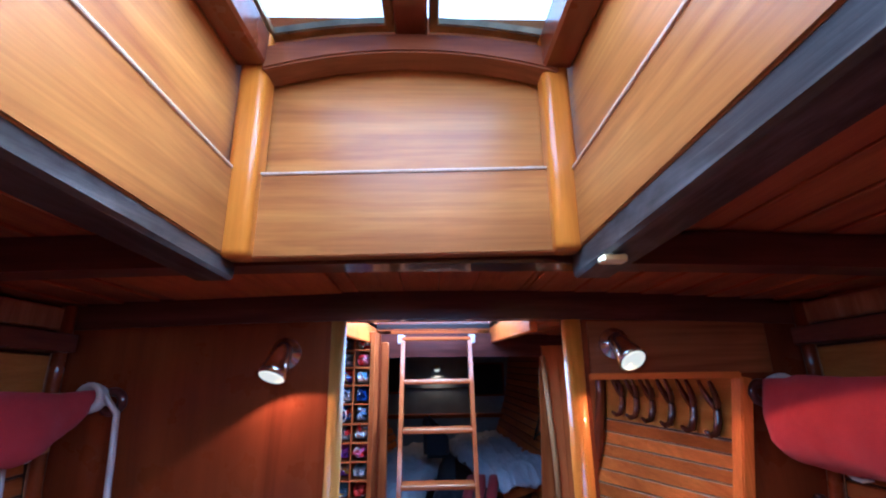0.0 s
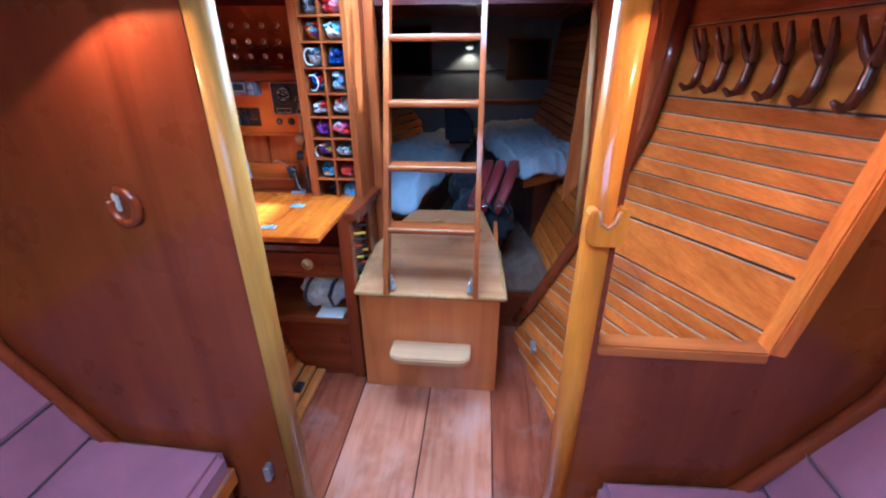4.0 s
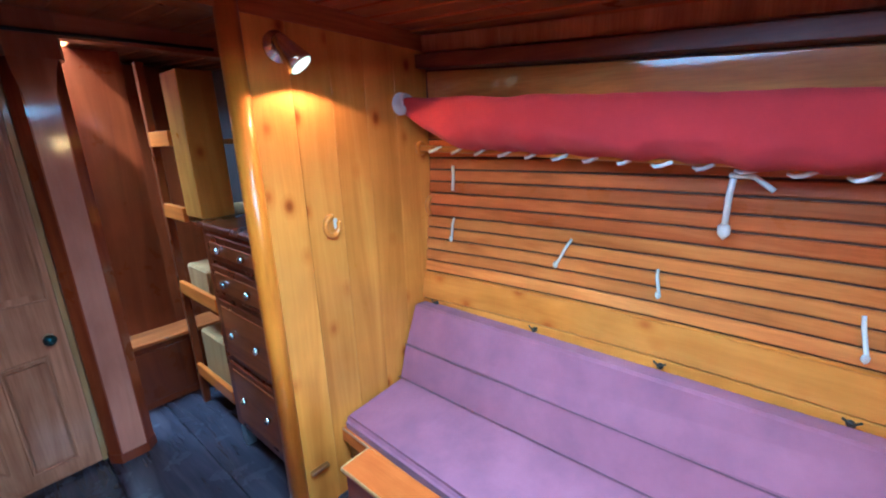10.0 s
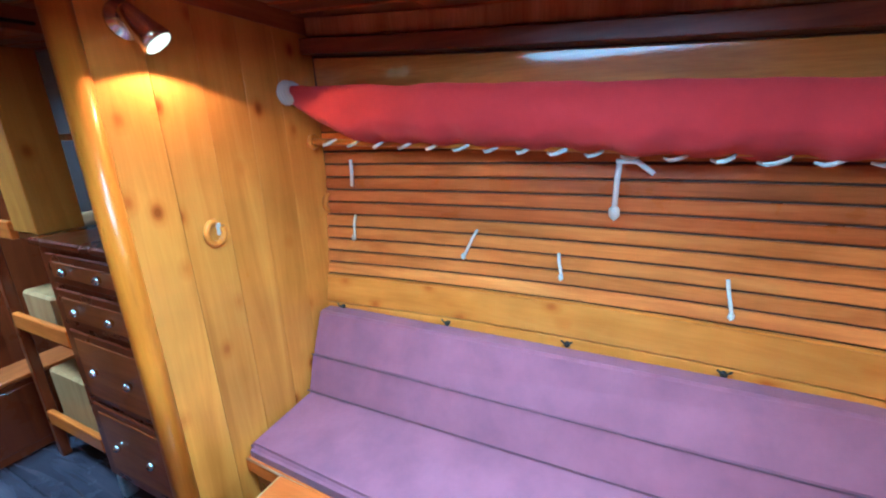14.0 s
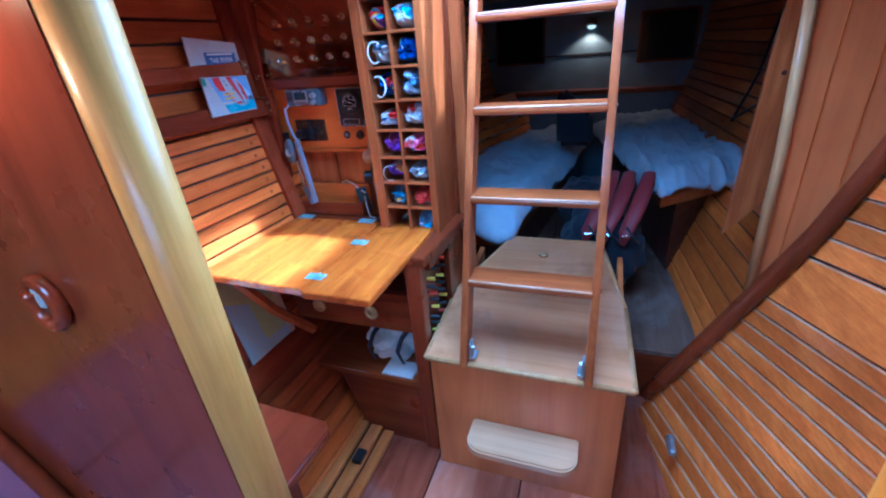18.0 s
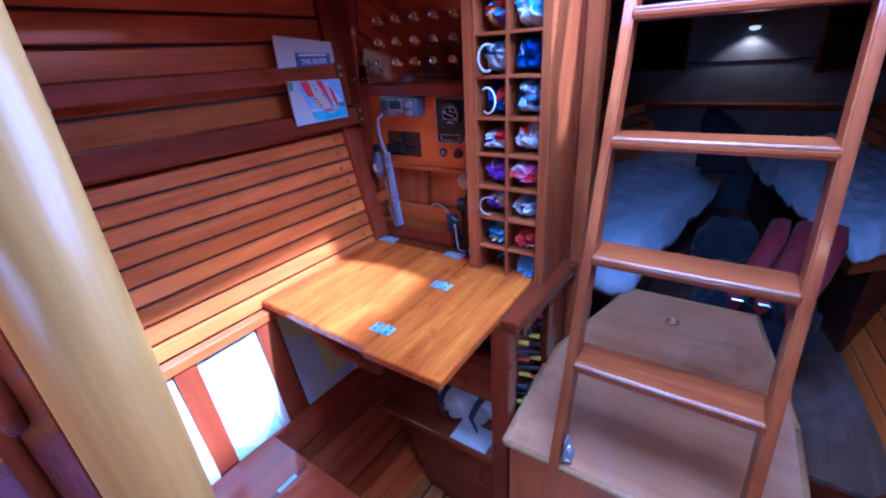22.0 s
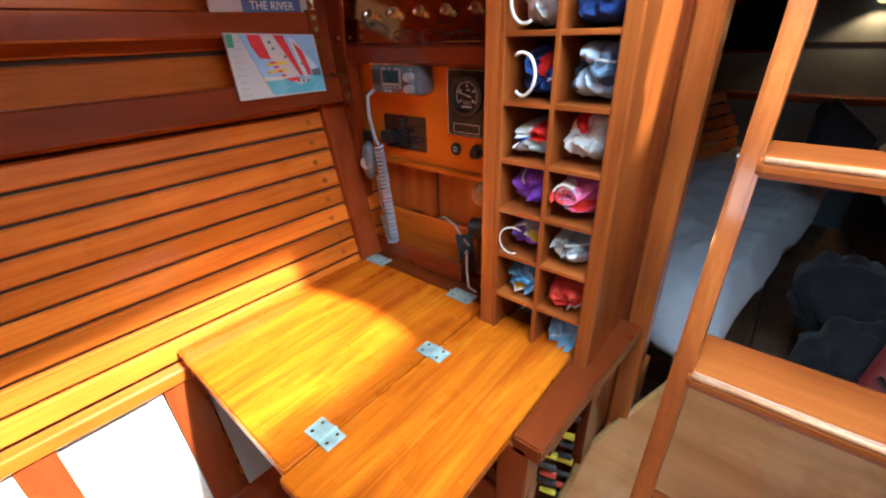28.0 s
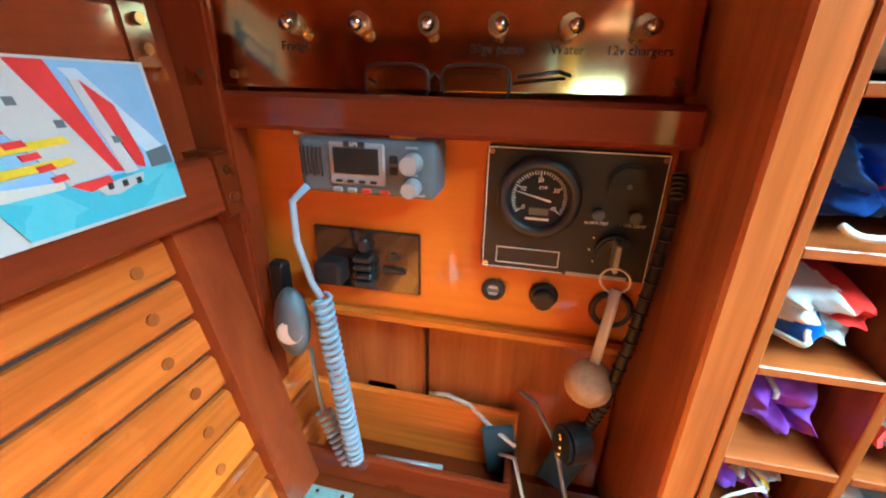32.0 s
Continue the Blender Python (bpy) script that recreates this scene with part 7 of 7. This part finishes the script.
def berth(x0, x1, y0, y1, z, seed, label, skew=0.0, slant=0.0):
    b = thing("berth", ((x0 + x1) / 2, (y0 + y1) / 2, 0), label, "bed", "berths in the aft cabin")
    # The near-black inset base puts the dark gap under the berth into its colour.
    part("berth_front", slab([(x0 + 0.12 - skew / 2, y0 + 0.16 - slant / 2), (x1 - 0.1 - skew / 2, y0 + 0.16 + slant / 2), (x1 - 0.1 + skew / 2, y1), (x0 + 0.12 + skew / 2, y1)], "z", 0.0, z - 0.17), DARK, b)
    part("berth_board", slab([(x0 + 0.03 - skew / 2, y0 + 0.03 - slant / 2), (x1 - 0.03 - skew / 2, y0 + 0.03 + slant / 2), (x1 - 0.03 + skew / 2, y1), (x0 + 0.03 + skew / 2, y1)], "z", z - 0.15, z - 0.085, bevel=0.006), SIPO["x"], b, "varnished berth edge board")
    n = 72
    bm = bmesh.new()
    g = []
    for i in range(n + 1):
        row = []
        for j in range(n + 1):
            u, v = i / n, j / n
            e = min(u, 1 - u, v, 1 - v) * 14
            crease = (1 - 2 * abs(noise.noise((u * 5 + v * 3 + seed, v * 9 - u * 2, seed)))) ** 2
            fine = (1 - 2 * abs(noise.noise((u * 13 - v * 7, v * 17 + u * 5, seed + 4)))) ** 2
            zz = z - 0.07 * max(0, 1 - e) ** 2 + 0.035 * noise.noise((u * 3 + seed, v * 4, 0)) + 0.03 * crease + 0.012 * fine
            row.append(bm.verts.new((mix(x0, x1, u) + skew * (v - 0.5) + 0.03 * noise.noise((v * 5, seed, 1)), mix(y0, y1, v) + slant * (u - 0.5) + 0.05 * noise.noise((u * 5, seed, 2)), zz)))
        g.append(row)
    for i in range(n):
        for j in range(n):
            bm.faces.new((g[i][j], g[i + 1][j], g[i + 1][j + 1], g[i][j + 1]))
    rim = [g[i][0] for i in range(n + 1)] + [g[n][j] for j in range(1, n + 1)] + [g[i][n] for i in range(n - 1, -1, -1)] + [g[0][j] for j in range(n - 1, 0, -1)]
    mid = Vector(((x0 + x1) / 2, (y0 + y1) / 2, z))
    rows = [rim]
    for k in (0.35, 0.7, 1.0):
        drop = []
        for i, v in enumerate(rim):
            out = (v.co - mid).normalized()
            wave = noise.noise((v.co.x * 5, v.co.y * 5, seed))
            drop.append(bm.verts.new((v.co.x + out.x * (0.02 + 0.02 * wave) * math.sin(k * 2.4), v.co.y + out.y * (0.02 + 0.02 * wave) * math.sin(k * 2.4), v.co.z - k * (0.035 + 0.03 * noise.noise((v.co.x * 3, v.co.y * 3, seed + 2))))))
        rows.append(drop)
    for A, B in zip(rows, rows[1:]):
        for i in range(len(A)):
            j = (i + 1) % len(A)
            bm.faces.new((A[i], A[j], B[j], B[i]))
    bm.faces.new(rows[-1])
    part("duvet", bm, SHEET, b, "crumpled blue-white duvet", smooth=True)
    return b


berth(-0.95, -0.02, 1.86, 4.2, 0.725, 3.0, "aft cabin berth with crumpled pale bedding", 0.3, 0.1)
berth(0.28, 0.86, 2.5, 4.2, 0.815, 9.0, "aft cabin berth with pale bedding on a shelf", -0.33, 0.46)
for x0, x1, z0, z1 in ((0.44, 0.84, 1.23, 1.58), (-0.77, -0.37, 1.27, 1.71)):
    w = thing("cabin_window", ((x0 + x1) / 2, 4.38, z0), "black glossy covered window in the transom wall", "window", "covered windows of the aft cabin")
    part("pane", box(x0, x1, 4.385, 4.398, z0, z1, 0.004), SCREEN, w)
    for b in ((x0 - 0.02, x0, z0 - 0.02, z1 + 0.02), (x1, x1 + 0.02, z0 - 0.02, z1 + 0.02), (x0, x1, z0 - 0.02, z0), (x0, x1, z1, z1 + 0.02)):
        part("frame_rail", box(b[0], b[1], 4.378, 4.399, b[2], b[3], 0.004), MAH["x"], w)
cabin_lamp = thing("cabin_lamp", (0.04, 4.39, 1.52), "small round lit lamp on the blue-grey transom wall", "wall lamp")
part("rose", disc((0.04, 4.394, 1.53), (0, 1, 0), 0.035, 0.012, 20, 0.003), BRASS, cabin_lamp)
part("shade", pipe([(0.04, 4.37, 1.57), (0.04, 4.37, 1.56), (0.04, 4.365, 1.525)], [0.02, 0.034, 0.045], 18), BRASS, cabin_lamp, smooth=True)
part("bulb", ball((0.04, 4.362, 1.518), 0.036, None, (1, 1, 0.5), 2), LAMPGLOW, cabin_lamp, smooth=True)
lamp("cabin_light", "SPOT", 1.8, look((0.04, 4.33, 1.49), (0.04, 4.36, 1.2)), (1.0, 0.5, 0.2), 0.02, None, 120)
solo("transom_batten", box(-1.0, 1.0, 4.39, 4.402, 1.3, 1.312, 0.002), HULLDARK, "dark seam batten across the transom wall", "batten")
lj = thing("life_jackets", (0.15, 2.2, 0.26), "red and navy life jackets heaped between the berths", "life jackets")
for i, (x, y, z, s) in enumerate(((0.17, 2.2, 0.5, (0.17, 0.25, 0.2)), (0.1, 2.5, 0.62, (0.14, 0.2, 0.14)), (0.3, 2.1, 0.52, (0.12, 0.12, 0.18)))):
    bm = bmesh.new()
    bmesh.ops.create_icosphere(bm, subdivisions=4, radius=1)
    for v in bm.verts:
        v.co *= 0.8 + 0.35 * abs(noise.noise(v.co * 2 + Vector((i, 0, 0))))
        v.co = Vector((x + v.co.x * s[0], y + v.co.y * s[1], z + v.co.z * s[2]))
    part("jacket", bm, INK, lj, smooth=True)
for k, x in enumerate((0.2, 0.275, 0.36)):
    lobe = part("red_lobe", pipe([(x - 0.06, 1.98, 0.6), (x - 0.05, 2.0, 0.65), (x - 0.01, 2.08, 0.73), (x + 0.03, 2.2, 0.81), (x + 0.045, 2.3, 0.84), (x + 0.05, 2.33, 0.84)], [0.01, 0.03, 0.036, 0.036, 0.03, 0.01], 12, squash=0.45), REDGEAR, lj, "red nylon bladder cover", smooth=True)
    part("buckle", box(x - 0.065, x - 0.03, 1.975, 1.987, 0.64, 0.652, 0.002), CHROME, lobe)
    part("webbing", pipe([(x - 0.05, 2.0, 0.68), (x - 0.02, 1.97, 0.65), (x + 0.01, 1.99, 0.61)], 0.009, 6, squash=0.3), BLACK, lobe, smooth=True)
wedge = slab([(-0.1, 0.8), (0.13, 0.8), (0.12, 1.0), (-0.08, 1.17), (-0.11, 1.1)], "y", 3.05, 3.2, bevel=0.03)
solo("navy_cushion", wedge, INK, "dark navy wedge cushion standing between the berths", "cushion", smooth="edges")


def stern_side(y, z):
    return -0.95 + (y - 2.3) * 0.31 - (z - 0.9) * 0.35


sp = thing("slatted_side_panel", (-0.6, 3.4, 0.66), "slatted varnished panel along the port berth", "panel")
for i in range(7):
    part("slat", lining(0.62 + i * 0.066, 0.675 + i * 0.066, 2.5, 3.95 - 0.03 * abs(i - 3), stern_side, 0.016, 4, -1), TEAK["y"], sp)
for y in (2.55, 3.3, 3.85):
    part("batten", lining(0.61, 1.07, y, y + 0.04, stern_side, 0.02, 1, -1, proud=-0.018), DARK, sp)
for pts in ([(cabin_hull(3.0, 1.5) - 0.02, 3.0, 1.5), (cabin_hull(3.0, 1.2) - 0.02, 3.0, 1.2), (cabin_hull(3.0, 0.95) - 0.02, 3.0, 0.95)],
            [(cabin_hull(3.0, 0.97) - 0.02, 3.0, 0.97), (cabin_hull(2.75, 1.1) - 0.02, 2.75, 1.1), (cabin_hull(2.45, 1.28) - 0.02, 2.45, 1.28)]):
    solo("shock_cord", pipe(pts, 0.008, 8), BLACK, "black elastic cord stretched over the cabin side", "cord", "cords in the aft cabin", smooth=True)
od = thing("open_door", (0.72, 1.9, 0.4), "varnished cabin door with a cut corner, standing open", "door")
part("leaf", slab([(0.65, 0.71), (0.74, 0.83), (0.82, 0.95), (0.84, 1.66), (0.69, 1.66)], "y", 1.9, 1.925, bevel=0.003), SIPO["z"], od)
part("knot_plug", disc((0.72, 1.898, 1.3), (0, 1, 0), 0.008, 0.004, 12), DARK, od)
sa = thing("cabin_sole_aft", (0.1, 2.9, 0), "dark raised cabin sole in the aft cabin", "platform")
for x0, x1 in ((-0.4, -0.062), (-0.058, 0.278), (0.282, 0.62)):
    part("floorboard", box(x0, x1, 1.7, 4.2, 0.235, 0.26, 0.003), TANSOLE, sa)
part("riser", box(-0.4, 0.62, 1.7, 1.72, 0.0, 0.234), MAH["x"], sa)
part("core", box(-0.4, 0.62, 1.725, 4.2, 0.0, 0.233), HULLDARK, sa)
solo("door_post", box(-0.33, -0.285, 1.6, 1.66, 0.0, 1.75, 0.006), SIPO["z"], "varnished door post beside the flag rack", "post")
solo("door_post_inner", box(-0.335, -0.3, 1.675, 1.7, 0.0, 1.75, 0.006), TEAK["z"], "paler door stop behind the post", "post")

# ---- forward passage ----
dz = thing("cabin_door", (0.33, -2.9, 0), "weathered brown panelled cabin door, closed, with chamfered corner", "door")
door = slab([(0.045, 0.02), (0.36, 0.03), (0.52, 0.2), (0.56, 0.6), (0.645, 1.95), (0.045, 1.98)], "y", -2.925, -2.9)
part("leaf", door, OAK, dz)


def door_panel(poly):
    bm = slab(poly, "y", -2.9, -2.892)
    c = Vector((sum(p[0] for p in poly) / len(poly), 0, sum(p[1] for p in poly) / len(poly)))
    inner = [(mix(p[0], c.x, 0.16), mix(p[1], c.z, 0.07)) for p in poly]
    leaf_ = part("raised_panel", bm, OAK, dz)
    part("panel_field", slab(inner, "y", -2.892, -2.886, bevel=0.003), OAK, leaf_)
    for a, b in zip(poly, poly[1:] + poly[:1]):
        part("moulding", rod((a[0], -2.894, a[1]), (b[0], -2.894, b[1]), 0.006, 6), OAK, leaf_)


door_panel([(0.39, 0.9), (0.54, 0.9), (0.56, 1.84), (0.39, 1.85)])
door_panel([(0.1, 0.9), (0.27, 0.9), (0.25, 1.845), (0.09, 1.855)])
door_panel([(0.15, 0.1), (0.31, 0.1), (0.31, 0.63), (0.15, 0.64)])
door_panel([(0.38, 0.15), (0.47, 0.24), (0.5, 0.63), (0.38, 0.63)])
part("door_edge", box(0.047, 0.07, -2.905, -2.888, 0.02, 1.975, 0.002), PALE, dz, "pale worn door edge")
part("knob", ball((0.13, -2.86, 0.72), 0.025, None, (1, 0.9, 1), 3), plain("tarnished_knob", (0.05, 0.1, 0.1), 0.25, 0.8), dz, smooth=True)
part("rose", disc((0.13, -2.89, 0.72), (0, 1, 0), 0.02, 0.02, 20), OLDBRASS, dz)
solo("wall_door_partition", box(0.03, 1.3, -2.96, -2.93, 0, 2.13), OAK, "brown panelling beside the cabin door", "wall", kind="structure")
solo("trim_door_head", box(0.02, 0.68, -2.93, -2.9, 1.985, 2.03, 0.005), MAH["x"], "door head moulding", "trim", kind="structure")
cl2 = thing("column", (-0.05, -2.88, 0), "chamfered mahogany column with a paler pinkish face beside the cabin door", "column")
part("shaft", slab([(-0.15, -2.86), (-0.11, -2.82), (0.005, -2.82), (0.045, -2.86), (0.045, -2.94), (-0.15, -2.94)], "z", 0, 1.9), REDRAIL["z"], cl2)
part("head_block", slab([(-0.165, -2.86), (-0.15, -2.815), (0.02, -2.815), (0.05, -2.86), (0.05, -2.94), (-0.165, -2.94)], "z", 1.9, 2.12), PINKWOOD["z"], cl2)
part("worn_face", slab([(-0.104, 0.0), (-0.001, 0.0), (-0.001, 1.76), (0.018, 1.86), (0.02, 1.9), (-0.14, 1.9), (-0.125, 1.86), (-0.104, 1.76)], "y", -2.8195, -2.8155, bevel=0.001), PINKWOOD["z"], cl2, "paler pinkish varnished face")
part("foot_block", slab([(-0.155, -2.86), (-0.112, -2.812), (0.008, -2.812), (0.05, -2.86), (0.05, -2.94), (-0.155, -2.94)], "z", 0, 0.05), REDRAIL["z"], cl2)
solo("curtain_rail", rod((-0.75, -2.78, 2.0), (0.62, -2.8, 1.99), 0.008, 10), BLACKMETAL, "thin dark curtain rail under the beam", "rail", smooth=True)
solo("wall_passage_end", box(-1.4, 1.4, -4.2, -4.17, 0, 2.1), MAH["z"], "dark mahogany bulkhead at the end of the passage", "wall", kind="structure")
solo("wall_passage_panel", box(-0.5, -0.14, -3.42, -3.4, 0.0, 2.05), MAH["z"], "dark mahogany panelling in the passage", "wall", kind="structure")
pl_ = thing("passage_locker", (-0.42, -3.3, 0), "low dark locker in the passage", "locker")
part("carcass", box(-0.7, -0.14, -3.4, -3.21, 0.0, 0.4, 0.004), MAH["x"], pl_)
part("top", box(-0.71, -0.13, -3.41, -3.2, 0.4, 0.425, 0.005), SIPO["x"], pl_)
part("door", box(-0.66, -0.18, -3.21, -3.2, 0.05, 0.37, 0.004), MAH["z"], pl_)
dd = thing("drawer_chest", (-0.6, -2.2, 0), "dark mahogany chest of drawers with brass cup knobs", "chest")
part("carcass", box(-0.9, -0.45, -2.5, FWD_Y - 0.03, 0.12, 1.17, 0.004), MAH["z"], dd)
part("top", box(-0.9, -0.43, -2.52, FWD_Y - 0.03, 1.17, 1.2, 0.008), MAH["y"], dd)
for z0, z1 in ((1.03, 1.15), (0.86, 1.01), (0.53, 0.84), (0.17, 0.51)):
    d_ = part("drawer", box(-0.45, -0.438, -2.44, -1.9, z0, z1, 0.006), MAH["y"], dd)
    part("moulding", box(-0.438, -0.432, -2.4, -1.94, z0 + 0.03, z1 - 0.03, 0.003), SIPO["y"], d_)
    for y in (-2.3, -2.07):
        part("knob", ball((-0.422, y, (z0 + z1) / 2), 0.016, None, (0.9, 1, 1), 2), CHROME, d_, "bright metal knob", smooth=True)
for y in (-2.45, -1.9):
    part("foot", box(-0.5, -0.45, y - 0.02, y + 0.02, 0.0, 0.12, 0.004), STEEL, dd)
cu = thing("shelf_unit", (-0.7, -2.8, 0), "pine shelves and cupboard with dark openings", "shelves")
part("upright", box(-0.62, -0.466, -2.72, -2.52, 1.2, 1.86, 0.004), PINE["z"], cu)
part("upright", box(-0.5, -0.46, -3.06, -3.02, 0.0, 1.95, 0.004), MAH["z"], cu)
part("back", box(-0.9, -0.88, -3.2, -2.5, 0.0, 1.95), HULLDARK, cu)
for z in (0.22, 0.74, 1.18, 1.55):
    part("shelf", box(-0.88, -0.482, -3.015, -2.525, z - 0.012, z + 0.012, 0.003), PALE, cu)
    part("fiddle", box(-0.48, -0.455, -3.015, -2.73 if z > 1.1 else -2.525, z - 0.014, z + 0.06, 0.004), TEAK["y"], cu)
solo("storage_bin", box(-0.8, -0.5, -2.98, -2.6, 0.232, 0.5, 0.012), PALE, "pale bin standing on the lowest shelf", "bin")
solo("plastic_tub", box(-0.8, -0.5, -2.98, -2.7, 0.752, 0.9, 0.012), PALE, "pale tub standing on the middle shelf", "tub")
gal = thing("galley_cabinet", (0.8, -2.3, 0), "dark mahogany galley cabinet with round knobs", "cabinet")
part("body", slab([(0.62, 0.0), (1.2, 0.0), (1.2, 0.86), (0.58, 0.86)], "y", -2.9, FWD_Y - 0.03), MAH["z"], gal)
part("worktop", box(0.55, 1.2, -2.9, FWD_Y - 0.03, 0.86, 0.9, 0.006), SIPO["y"], gal)
part("door", slab([(0.6, 0.12), (0.615, 0.12), (0.59, 0.8), (0.575, 0.8)], "y", -2.6, -2.0), SIPO["z"], gal)
part("knob", ball((0.565, -2.1, 0.7), 0.018, None, (1, 1, 1), 2), CHROME, gal, smooth=True)
part("knob", ball((0.565, -2.5, 0.7), 0.018, None, (1, 1, 1), 2), CHROME, gal, smooth=True)
